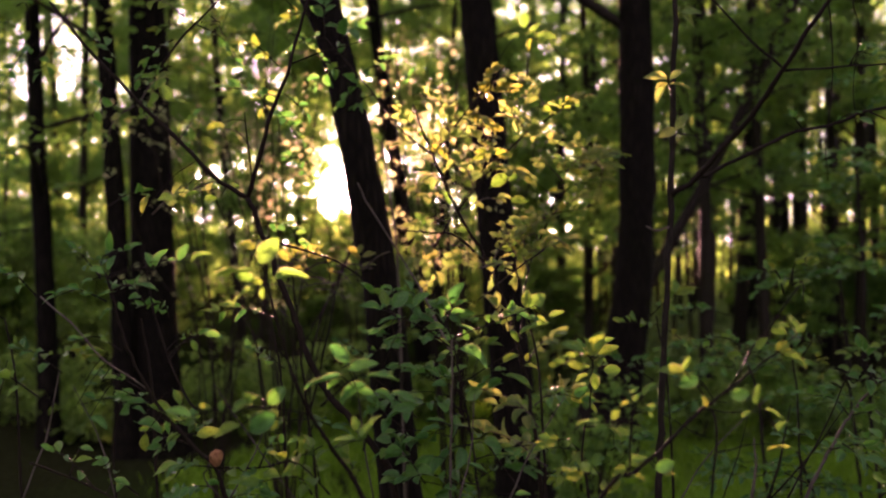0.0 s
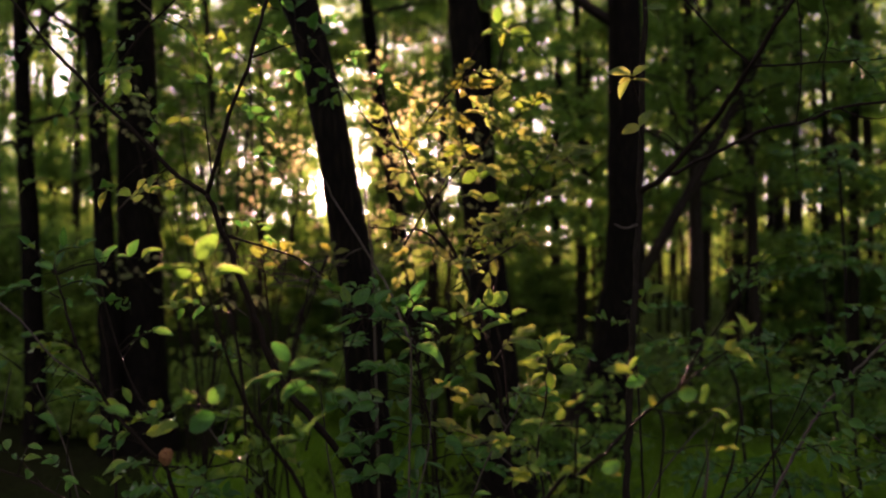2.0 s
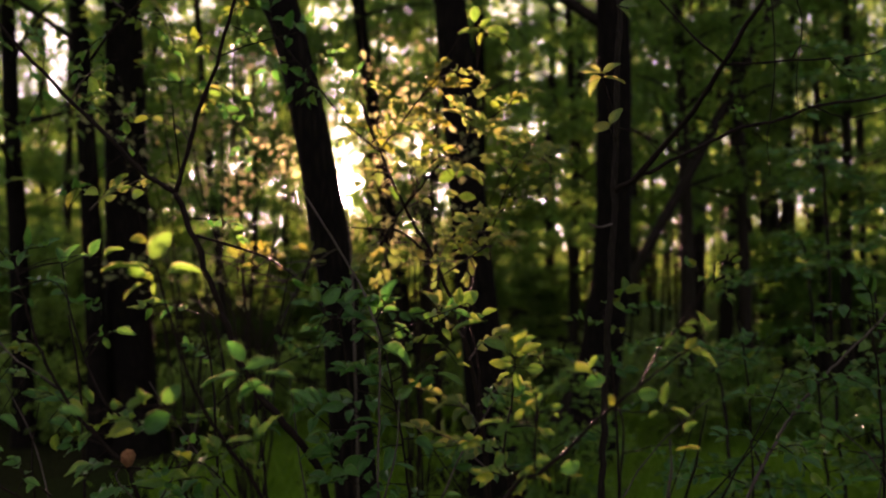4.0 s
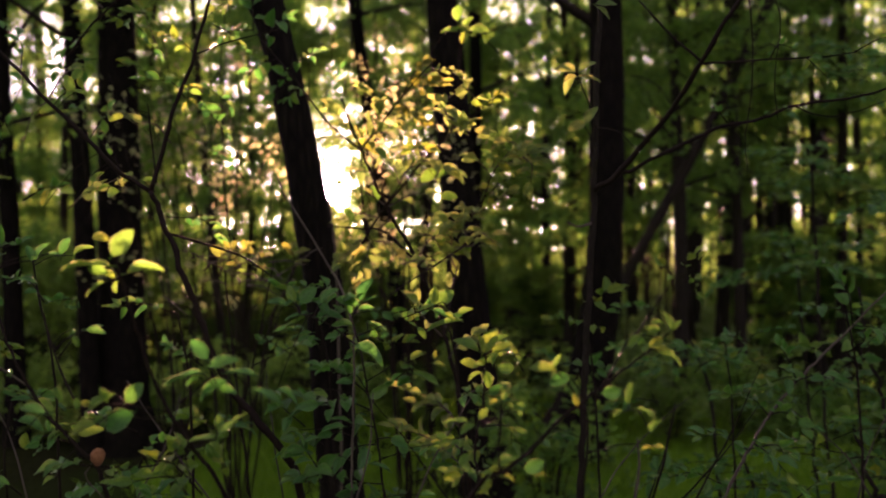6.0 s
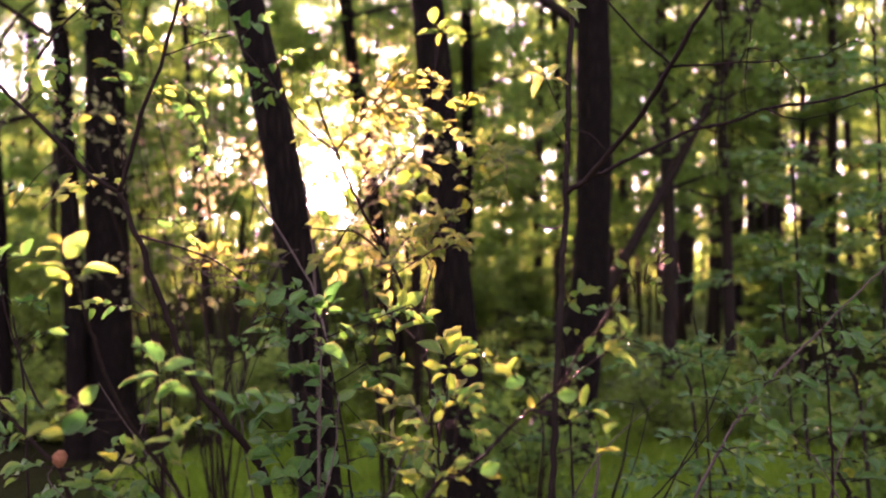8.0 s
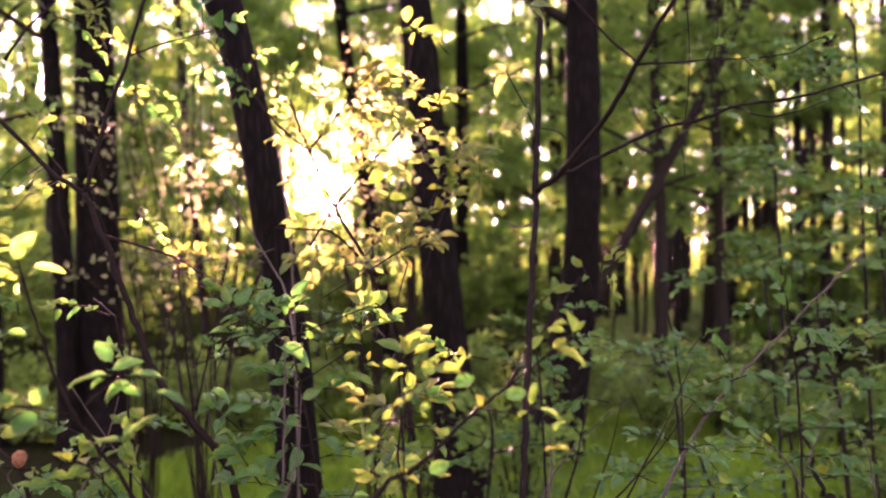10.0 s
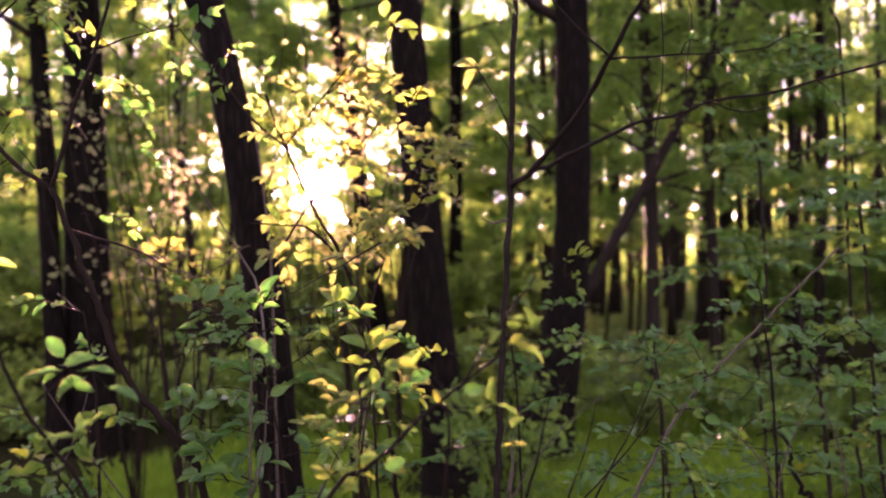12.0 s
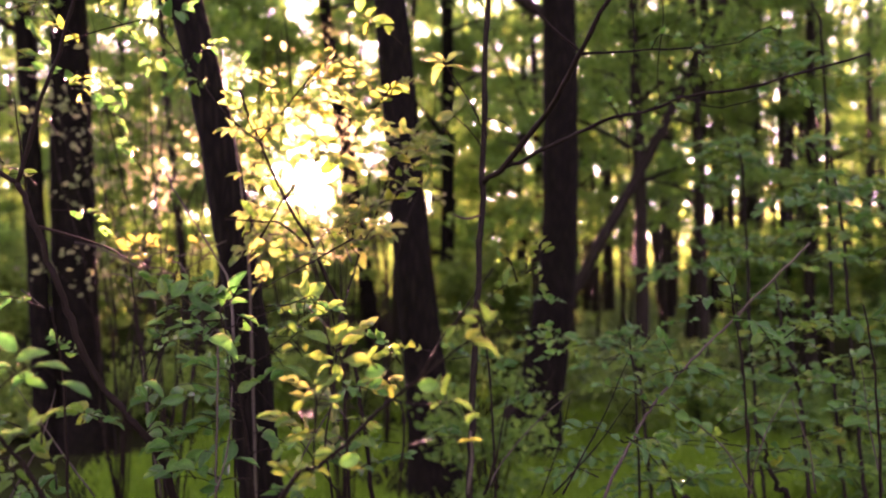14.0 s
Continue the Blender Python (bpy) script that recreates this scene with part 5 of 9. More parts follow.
spray(lit_shrub, (0.09, 2.772, 1.814), (0.042, 2.772, 1.878), 10, 0.05, "gold")
spray(lit_shrub, (0.089, 2.872, 1.821), (0.156, 2.872, 1.871), 10, 0.055, "gold")
spray(lit_shrub, (0.02, 2.972, 1.724), (-0.084, 2.972, 1.706), 9, 0.053, "gold")
spray(lit_shrub, (0.14, 2.872, 1.588), (0.057, 2.872, 1.613), 9, 0.052, "gold")
spray(lit_shrub, (0.14, 2.772, 1.59), (0.204, 2.772, 1.671), 10, 0.053, "gold")
spray(lit_shrub, (0.155, 2.822, 1.883), (0.237, 2.822, 1.851), 10, 0.054, "gold")
spray(lit_shrub, (0.155, 2.872, 1.888), (0.105, 2.872, 1.971), 11, 0.052, "gold")
spray(lit_shrub, (0.255, 2.872, 1.988), (0.205, 2.872, 2.055), 10, 0.052, "gold")
spray(lit_shrub, (0.255, 2.872, 1.988), (0.338, 2.872, 1.956), 9, 0.052, "gold")
spray(lit_shrub, (0.354, 2.872, 2.056), (0.421, 2.872, 2.089), 9, 0.047, "gold")
spray(lit_shrub, (0.316, 2.772, 1.735), (0.252, 2.772, 1.703), 9, 0.053, "gold")
spray(lit_shrub, (0.323, 2.872, 1.739), (0.406, 2.872, 1.789), 8, 0.047, "gold")
spray(lit_shrub, (0.372, 2.872, 1.872), (0.438, 2.872, 1.923), 7, 0.052, "gold")
spray(lit_shrub, (0.464, 2.872, 1.89), (0.472, 2.872, 1.823), 7, 0.052, "gold")
spray(lit_shrub, (-0.026, 2.872, 1.654), (-0.076, 2.872, 1.587), 10, 0.052, "gold")
spray(lit_shrub, (-0.01, 2.872, 1.637), (-0.026, 2.872, 1.571), 9, 0.052, "gold")
spray(lit_shrub, (0.252, 2.772, 1.574), (0.3, 2.772, 1.639), 8, 0.05, "gold")
spray(lit_shrub, (-0.051, 2.972, 1.965), (-0.12, 2.972, 2.05), 11, 0.053, "gold")
spray(lit_shrub, (-0.016, 2.972, 1.948), (0.018, 2.972, 2.051), 11, 0.053, "gold")
spray(lit_shrub, (0.052, 2.972, 2.034), (-0.034, 2.972, 2.103), 10, 0.053, "gold")
spray(lit_shrub, (0.214, 2.572, 1.401), (0.154, 2.572, 1.49), 9, 0.049, "gold")
spray(lit_shrub, (0.229, 2.572, 1.341), (0.303, 2.572, 1.401), 9, 0.049, "gold")
spray(lit_shrub, (0.26, 2.572, 1.163), (0.155, 2.572, 1.222), 11, 0.049, "gold")
spray(lit_shrub, (0.257, 2.672, 1.206), (0.358, 2.672, 1.253), 10, 0.051, "gold")
spray(lit_shrub, (0.268, 2.572, 1.103), (0.186, 2.572, 1.118), 11, 0.049, "gold")
spray(lit_shrub, (0.269, 2.472, 1.082), (0.097, 2.472, 1.181), 12, 0.051, "gold")
spray(lit_shrub, (0.26, 2.572, 1.163), (0.11, 2.572, 1.266), 11, 0.049, "gold")
spray(lit_shrub, (0.087, 2.972, 2.086), (0.155, 2.972, 2.19), 12, 0.052, "ochre")
spray(lit_shrub, (0.087, 2.972, 2.086), (0.207, 2.972, 2.121), 12, 0.052, "ochre")
spray(lit_shrub, (0.155, 2.972, 2.155), (0.259, 2.972, 2.156), 10, 0.052, "gold")
spray(lit_shrub, (0.173, 2.972, 2.104), (0.225, 2.972, 2.035), 11, 0.052, "gold")
spray(lit_shrub, (0.087, 2.922, 2.061), (0.138, 2.922, 2.011), 10, 0.051, "ochre")
leaf(lit_shrub, -0.018, 2.902, 1.935, 0.087, -15, 0.5, shape=1)
leaf(lit_shrub, 0.181, 2.902, 1.928, 0.053, 0, 0.95, shape=5)
stem(lit_shrub, "twig", [(0.174, 2.902, 1.909), (0.164, 2.902, 1.921), (0.154, 2.902, 1.928)], 0.0011, 0.0007, TWIG, 5, 0.0005)
leaf(lit_shrub, 0.173, 2.902, 1.849, 0.075, 40, 0.75, shape=5)
stem(lit_shrub, "twig", [(0.119, 2.902, 1.845), (0.132, 2.902, 1.838), (0.144, 2.902, 1.825)], 0.0011, 0.0007, TWIG, 5, 0.0005)
leaf(lit_shrub, 0.232, 2.902, 1.787, 0.057, 0, 0.75, shape=5)
stem(lit_shrub, "twig", [(0.156, 2.872, 1.788), (0.18, 2.887, 1.793), (0.204, 2.902, 1.787)], 0.0011, 0.0007, TWIG, 5, 0.0005)
leaf(lit_shrub, 0.271, 2.902, 1.706, 0.079, 70, 0.6, shape=1)
stem(lit_shrub, "twig", [(0.292, 2.902, 1.655), (0.275, 2.902, 1.666), (0.257, 2.902, 1.669)], 0.0011, 0.0007, TWIG, 5, 0.0005)
leaf(lit_shrub, 0.233, 2.902, 1.664, 0.068, 200, 0.5, shape=0)
stem(lit_shrub, "twig", [(0.295, 2.902, 1.664), (0.28, 2.902, 1.673), (0.265, 2.902, 1.676)], 0.0011, 0.0007, TWIG, 5, 0.0005)
leaf(lit_shrub, 0.048, 2.902, 1.612, 0.053, 90, 0.75, shape=5)
stem(lit_shrub, "twig", [(0.057, 2.872, 1.613), (0.052, 2.887, 1.603), (0.048, 2.902, 1.586)], 0.0011, 0.0007, TWIG, 5, 0.0005)
leaf(lit_shrub, -0.065, 2.902, 1.729, 0.06, 120, 0.6, shape=0)
stem(lit_shrub, "twig", [(-0.051, 2.902, 1.69), (-0.05, 2.902, 1.698), (-0.05, 2.902, 1.703)], 0.0011, 0.0007, TWIG, 5, 0.0005)
leaf(lit_shrub, 0.013, 2.902, 1.797, 0.064, 110, 0.6, shape=0)
stem(lit_shrub, "twig", [(0.039, 2.902, 1.774), (0.031, 2.902, 1.772), (0.024, 2.902, 1.767)], 0.0011, 0.0007, TWIG, 5, 0.0005)
leaf(lit_shrub, 0.22, 2.902, 1.857, 0.064, 30, 0.5, shape=0)
stem(lit_shrub, "twig", [(0.156, 2.872, 1.871), (0.174, 2.887, 1.862), (0.192, 2.902, 1.841)], 0.0011, 0.0007, TWIG, 5, 0.0005)
leaf(lit_shrub, 0.064, 2.902, 1.697, 0.057, 10, 0.5, shape=0)
stem(lit_shrub, "twig", [(0.035, 2.902, 1.681), (0.035, 2.902, 1.687), (0.036, 2.902, 1.692)], 0.0011, 0.0007, TWIG, 5, 0.0005)
leaf(lit_shrub, 0.417, 2.902, 1.912, 0.079, -15, 0.3, shape=4)
stem(lit_shrub, "twig", [(0.387, 2.902, 1.877), (0.383, 2.902, 1.904), (0.379, 2.902, 1.922)], 0.0011, 0.0007, TWIG, 5, 0.0005)
leaf(lit_shrub, 0.468, 2.902, 1.845, 0.064, -50, 0.5, shape=0)
stem(lit_shrub, "twig", [(0.444, 2.902, 1.888), (0.446, 2.902, 1.88), (0.447, 2.902, 1.87)], 0.0011, 0.0007, TWIG, 5, 0.0005)
leaf(lit_shrub, 0.498, 2.902, 1.849, 0.068, 12, 0.3, shape=4)
stem(lit_shrub, "twig", [(0.47, 2.872, 1.843), (0.467, 2.887, 1.845), (0.465, 2.902, 1.842)], 0.0011, 0.0007, TWIG, 5, 0.0005)
leaf(lit_shrub, 0.341, 2.902, 1.816, 0.049, 10, 0.5, shape=0)
stem(lit_shrub, "twig", [(0.347, 2.902, 1.8), (0.332, 2.902, 1.809), (0.317, 2.902, 1.812)], 0.0011, 0.0007, TWIG, 5, 0.0005)
leaf(lit_shrub, 0.426, 2.902, 1.799, 0.045, 0, 0.5, shape=0)
stem(lit_shrub, "twig", [(0.406, 2.872, 1.789), (0.405, 2.887, 1.797), (0.403, 2.902, 1.799)], 0.0011, 0.0007, TWIG, 5, 0.0005)
leaf(lit_shrub, 0.257, 3.022, 2.361, 0.067, 90, 0.8)
stem(lit_shrub, "twig", [(0.155, 2.972, 2.19), (0.206, 2.997, 2.277), (0.257, 3.022, 2.328)], 0.0011, 0.0007, TWIG, 5, 0.0005)
leaf(lit_shrub, 0.325, 3.022, 2.309, 0.075, 0, 0.6)
stem(lit_shrub, "twig", [(0.259, 2.972, 2.156), (0.273, 2.997, 2.249), (0.288, 3.022, 2.309)], 0.0011, 0.0007, TWIG, 5, 0.0005)
leaf(lit_shrub, 0.234, 3.022, 2.302, 0.067, 185, 0.4)
stem(lit_shrub, "twig", [(0.259, 2.972, 2.156), (0.263, 2.997, 2.246), (0.267, 3.022, 2.305)], 0.0011, 0.0007, TWIG, 5, 0.0005)
leaf(lit_shrub, 0.275, 3.022, 2.284, 0.047, 250, 0.5)
stem(lit_shrub, "twig", [(0.259, 2.972, 2.156), (0.271, 2.997, 2.247), (0.283, 3.022, 2.306)], 0.0011, 0.0007, TWIG, 5, 0.0005)
leaf(lit_shrub, 0.287, 3.022, 2.332, 0.051, 50, 0.6)
stem(lit_shrub, "twig", [(0.259, 2.972, 2.156), (0.265, 2.997, 2.251), (0.271, 3.022, 2.312)], 0.0011, 0.0007, TWIG, 5, 0.0005)
spray(lit_shrub, (0.384, 3.022, 2.236), (0.278, 3.022, 2.302), 3, 0.053)
spray(lit_shrub, (-0.189, 2.972, 2.102), (-0.258, 2.972, 2.084), 6, 0.052, "deep")
spray(lit_shrub, (-0.259, 2.972, 2.17), (-0.31, 2.972, 2.101), 6, 0.055, "deep")
spray(lit_shrub, (-0.259, 2.972, 2.17), (-0.173, 2.972, 2.222), 6, 0.052, "deep")
spray(lit_shrub, (-0.328, 2.972, 2.239), (-0.259, 2.972, 2.325), 6, 0.055, "deep")
spray(lit_shrub, (-0.363, 2.972, 2.29), (-0.466, 2.972, 2.255), 6, 0.052, "deep")
spray(lit_shrub, (-0.164, 3.072, 2.064), (-0.111, 3.072, 2.189), 7, 0.05, "deep")
spray(lit_shrub, (-0.363, 2.972, 2.29), (-0.363, 2.972, 2.394), 6, 0.052, "deep")
spray(lit_shrub, (-0.308, 3.072, 2.224), (-0.414, 3.072, 2.152), 7, 0.05, "deep")
mid_shrub = thing("shrub", (0.076, 2.192, 0), "shrub with broad green leaves and thin stems", "shrub")
stem(mid_shrub, "stem", [(0.139, 2.262, -0.03), (0.124, 2.232, 0.708), (0.089, 2.192, 1.058), (0.082, 2.192, 1.108), (0.069, 2.192, 1.209), (0.049, 2.192, 1.31), (0.03, 2.192, 1.411), (0.011, 2.192, 1.474)], 0.0032, 0.0018, TWIG, 7, 0.002)
stem(mid_shrub, "stem", [(0.013, 2.192, -0.03), (0.015, 2.162, 0.739), (0.019, 2.122, 1.089), (0.022, 2.122, 1.272), (0.023, 2.122, 1.443)], 0.0032, 0.0022, TWIG_GREY_LIT, 7, 0.002)
stem(mid_shrub, "twig", [(0.023, 2.192, 1.436), (0.112, 2.192, 1.474), (0.187, 2.192, 1.5), (0.212, 2.192, 1.513)], 0.0016, 0.001, TWIG, 7, 0.002)
stem(mid_shrub, "twig", [(0.03, 2.192, 1.411), (-0.04, 2.192, 1.461), (-0.103, 2.192, 1.486)], 0.0018, 0.001, TWIG, 7, 0.002)
stem(mid_shrub, "twig", [(0.043, 2.192, 1.335), (0.125, 2.192, 1.386), (0.175, 2.192, 1.424)], 0.0015, 0.001, TWIG, 7, 0.002)
blade(mid_shrub, (0.194, 2.217, 1.507), (0.195, 2.217, 1.547), 0.8, shape=5)
stem(mid_shrub, "twig", [(0.195, 2.192, 1.504), (0.195, 2.205, 1.507), (0.194, 2.217, 1.507)], 0.0011, 0.0008, TWIG, 5, 0.0003)
blade(mid_shrub, (0.199, 2.217, 1.507), (0.236, 2.217, 1.539), 0.8, shape=6)
stem(mid_shrub, "twig", [(0.199, 2.192, 1.506), (0.199, 2.205, 1.508), (0.199, 2.217, 1.507)], 0.0011, 0.0008, TWIG, 5, 0.0003)
blade(mid_shrub, (0.247, 2.217, 1.485), (0.279, 2.217, 1.501), 0.5, shape=0)
stem(mid_shrub, "twig", [(0.212, 2.192, 1.513), (0.229, 2.205, 1.502), (0.247, 2.217, 1.485)], 0.0011, 0.0008, TWIG, 5, 0.0003)
blade(mid_shrub, (0.196, 2.217, 1.498), (0.155, 2.217, 1.5), 0.3, shape=1)
stem(mid_shrub, "twig", [(0.193, 2.192, 1.503), (0.195, 2.205, 1.502), (0.196, 2.217, 1.498)], 0.0011, 0.0008, TWIG, 5, 0.0003)
blade(mid_shrub, (0.219, 2.217, 1.488), (0.241, 2.217, 1.471), 0.5, shape=0)
stem(mid_shrub, "twig", [(0.207, 2.192, 1.511), (0.213, 2.205, 1.501), (0.219, 2.217, 1.488)], 0.0011, 0.0008, TWIG, 5, 0.0003)
blade(mid_shrub, (0.249, 2.217, 1.47), (0.178, 2.217, 1.463), 0.22, shape=4)
stem(mid_shrub, "twig", [(0.212, 2.192, 1.513), (0.23, 2.205, 1.495), (0.249, 2.217, 1.47)], 0.0011, 0.0008, TWIG, 5, 0.0003)
blade(mid_shrub, (0.157, 2.217, 1.454), (0.179, 2.217, 1.43), 0.65, shape=0)
stem(mid_shrub, "twig", [(0.146, 2.192, 1.486), (0.151, 2.205, 1.472), (0.157, 2.217, 1.454)], 0.0011, 0.0008, TWIG, 5, 0.0003)
blade(mid_shrub, (0.142, 2.217, 1.381), (0.173, 2.217, 1.403), 0.55, shape=1)
stem(mid_shrub, "twig", [(0.133, 2.192, 1.392), (0.138, 2.205, 1.388), (0.142, 2.217, 1.381)], 0.0011, 0.0008, TWIG, 5, 0.0003)
blade(mid_shrub, (0.194, 2.217, 1.382), (0.197, 2.217, 1.403), 0.7, shape=0)
stem(mid_shrub, "twig", [(0.167, 2.192, 1.418), (0.18, 2.205, 1.403), (0.194, 2.217, 1.382)], 0.0011, 0.0008, TWIG, 5, 0.0003)
blade(mid_shrub, (0.19, 2.217, 1.373), (0.221, 2.217, 1.373), 0.3, shape=0)
stem(mid_shrub, "twig", [(0.16, 2.192, 1.413), (0.175, 2.205, 1.396), (0.19, 2.217, 1.373)], 0.0011, 0.0008, TWIG, 5, 0.0003)
blade(mid_shrub, (0.164, 2.217, 1.482), (0.134, 2.217, 1.471), 0.5, shape=0)
stem(mid_shrub, "twig", [(0.161, 2.192, 1.491), (0.162, 2.205, 1.488), (0.164, 2.217, 1.482)], 0.0011, 0.0008, TWIG, 5, 0.0003)
blade(mid_shrub, (0.148, 2.217, 1.351), (0.214, 2.217, 1.33), 0.3, shape=4)
stem(mid_shrub, "twig", [(0.125, 2.192, 1.386), (0.137, 2.205, 1.371), (0.148, 2.217, 1.351)], 0.0011, 0.0008, TWIG, 5, 0.0003)
blade(mid_shrub, (0.024, 2.217, 1.356), (0.057, 2.217, 1.378), 0.4, shape=0)
stem(mid_shrub, "twig", [(0.04, 2.192, 1.359), (0.032, 2.205, 1.359), (0.024, 2.217, 1.356)], 0.0011, 0.0008, TWIG, 5, 0.0003)
blade(mid_shrub, (0.12, 2.217, 1.363), (0.148, 2.217, 1.369), 0.4, shape=0)
stem(mid_shrub, "twig", [(0.111, 2.192, 1.377), (0.116, 2.205, 1.372), (0.12, 2.217, 1.363)], 0.0011, 0.0008, TWIG, 5, 0.0003)
stem(mid_shrub, "stem", [(-0.12, 3.492, -0.03), (-0.123, 3.462, 0.37), (-0.131, 3.422, 0.72), (-0.155, 3.422, 1.497), (-0.172, 3.422, 1.716), (-0.213, 3.422, 2.014)], 0.006, 0.003, TWIG_GREY_LIT, 7, 0.002)
blade(mid_shrub, (0.038, 1.967, 1.438), (0.101, 1.967, 1.412), 0.4, "deep", shape=1)
stem(mid_shrub, "twig", [(0.023, 2.122, 1.438), (0.03, 2.045, 1.447), (0.038, 1.967, 1.438)], 0.0011, 0.0008, TWIG, 5, 0.0003)
blade(mid_shrub, (0.022, 2.267, 1.499), (-0.029, 2.267, 1.524), 0.6, "deep", shape=1)
stem(mid_shrub, "twig", [(0.011, 2.192, 1.474), (0.017, 2.229, 1.491), (0.022, 2.267, 1.499)], 0.0011, 0.0008, TWIG, 5, 0.0003)
blade(mid_shrub, (0.025, 2.267, 1.511), (0.045, 2.267, 1.565), 0.65, "deep", shape=1)
stem(mid_shrub, "twig", [(0.011, 2.192, 1.474), (0.018, 2.229, 1.498), (0.025, 2.267, 1.511)], 0.0011, 0.0008, TWIG, 5, 0.0003)
blade(mid_shrub, (0.03, 2.267, 1.506), (0.06, 2.267, 1.525), 0.3, "deep", shape=0)
stem(mid_shrub, "twig", [(0.011, 2.192, 1.474), (0.02, 2.229, 1.495), (0.03, 2.267, 1.506)], 0.0011, 0.0008, TWIG, 5, 0.0003)
blade(mid_shrub, (0.007, 2.267, 1.454), (-0.043, 2.267, 1.463), 0.4, "deep", shape=1)
stem(mid_shrub, "twig", [(0.016, 2.192, 1.457), (0.012, 2.229, 1.46), (0.007, 2.267, 1.454)], 0.0011, 0.0008, TWIG, 5, 0.0003)
blade(mid_shrub, (-0.009, 2.267, 1.443), (-0.048, 2.267, 1.42), 0.5, "deep", shape=0)
stem(mid_shrub, "twig", [(-0.011, 2.192, 1.44), (-0.01, 2.229, 1.446), (-0.009, 2.267, 1.443)], 0.0011, 0.0008, TWIG, 5, 0.0003)
blade(mid_shrub, (0.041, 2.267, 1.461), (0.087, 2.267, 1.448), 0.2, "deep", shape=4)
stem(mid_shrub, "twig", [(0.047, 2.192, 1.446), (0.044, 2.229, 1.458), (0.041, 2.267, 1.461)], 0.0011, 0.0008, TWIG, 5, 0.0003)
blade(mid_shrub, (-0.13, 2.267, 1.505), (-0.138, 2.267, 1.547), 0.75, "deep", shape=1)
stem(mid_shrub, "twig", [(-0.103, 2.192, 1.486), (-0.117, 2.229, 1.5), (-0.13, 2.267, 1.505)], 0.0011, 0.0008, TWIG, 5, 0.0003)
blade(mid_shrub, (-0.114, 2.267, 1.505), (-0.08, 2.267, 1.543), 0.75, "deep", shape=6)
stem(mid_shrub, "twig", [(-0.103, 2.192, 1.486), (-0.109, 2.229, 1.5), (-0.114, 2.267, 1.505)], 0.0011, 0.0008, TWIG, 5, 0.0003)
blade(mid_shrub, (-0.064, 2.267, 1.505), (-0.034, 2.267, 1.543), 0.55, "deep", shape=1)
stem(mid_shrub, "twig", [(-0.076, 2.192, 1.475), (-0.07, 2.229, 1.495), (-0.064, 2.267, 1.505)], 0.0011, 0.0008, TWIG, 5, 0.0003)
blade(mid_shrub, (-0.093, 2.267, 1.48), (-0.15, 2.267, 1.476), 0.3, "deep", shape=4)
stem(mid_shrub, "twig", [(-0.092, 2.192, 1.482), (-0.093, 2.229, 1.485), (-0.093, 2.267, 1.48)], 0.0011, 0.0008, TWIG, 5, 0.0003)
blade(mid_shrub, (-0.101, 2.267, 1.47), (-0.156, 2.267, 1.454), 0.3, "deep", shape=4)
stem(mid_shrub, "twig", [(-0.096, 2.192, 1.483), (-0.098, 2.229, 1.481), (-0.101, 2.267, 1.47)], 0.0011, 0.0008, TWIG, 5, 0.0003)
blade(mid_shrub, (-0.077, 2.267, 1.472), (-0.016, 2.267, 1.482), 0.4, "deep", shape=1)
stem(mid_shrub, "twig", [(-0.076, 2.192, 1.475), (-0.076, 2.229, 1.478), (-0.077, 2.267, 1.472)], 0.0011, 0.0008, TWIG, 5, 0.0003)
blade(mid_shrub, (-0.143, 2.267, 1.498), (-0.192, 2.267, 1.518), 0.4, "deep", shape=1)
stem(mid_shrub, "twig", [(-0.103, 2.192, 1.486), (-0.123, 2.229, 1.497), (-0.143, 2.267, 1.498)], 0.0011, 0.0008, TWIG, 5, 0.0003)
blade(mid_shrub, (-0.087, 2.267, 1.436), (-0.137, 2.267, 1.432), 0.2, "deep", shape=4)
stem(mid_shrub, "twig", [(-0.072, 2.192, 1.474), (-0.08, 2.229, 1.46), (-0.087, 2.267, 1.436)], 0.0011, 0.0008, TWIG, 5, 0.0003)
blade(mid_shrub, (-0.051, 2.267, 1.48), (-0.073, 2.267, 1.514), 0.6, "deep", shape=5)
stem(mid_shrub, "twig", [(-0.056, 2.192, 1.467), (-0.054, 2.229, 1.478), (-0.051, 2.267, 1.48)], 0.0011, 0.0008, TWIG, 5, 0.0003)
blade(mid_shrub, (0.001, 2.267, 1.481), (-0.011, 2.267, 1.52), 0.5, "deep", shape=0)
stem(mid_shrub, "twig", [(0.011, 2.192, 1.474), (0.006, 2.229, 1.482), (0.001, 2.267, 1.481)], 0.0011, 0.0008, TWIG, 5, 0.0003)
blade(mid_shrub, (0.021, 2.267, 1.487), (0.055, 2.267, 1.499), 0.5, "deep", shape=1)
stem(mid_shrub, "twig", [(0.011, 2.192, 1.474), (0.016, 2.229, 1.485), (0.021, 2.267, 1.487)], 0.0011, 0.0008, TWIG, 5, 0.0003)
blade(mid_shrub, (-0.129, 2.267, 1.441), (-0.175, 2.267, 1.45), 0.3, "deep", shape=1)
stem(mid_shrub, "twig", [(-0.103, 2.192, 1.486), (-0.116, 2.229, 1.469), (-0.129, 2.267, 1.441)], 0.0011, 0.0008, TWIG, 5, 0.0003)
blade(mid_shrub, (-0.011, 2.267, 1.428), (0.023, 2.267, 1.417), 0.3, "deep", shape=0)
stem(mid_shrub, "twig", [(-0.005, 2.192, 1.436), (-0.008, 2.229, 1.437), (-0.011, 2.267, 1.428)], 0.0011, 0.0008, TWIG, 5, 0.0003)
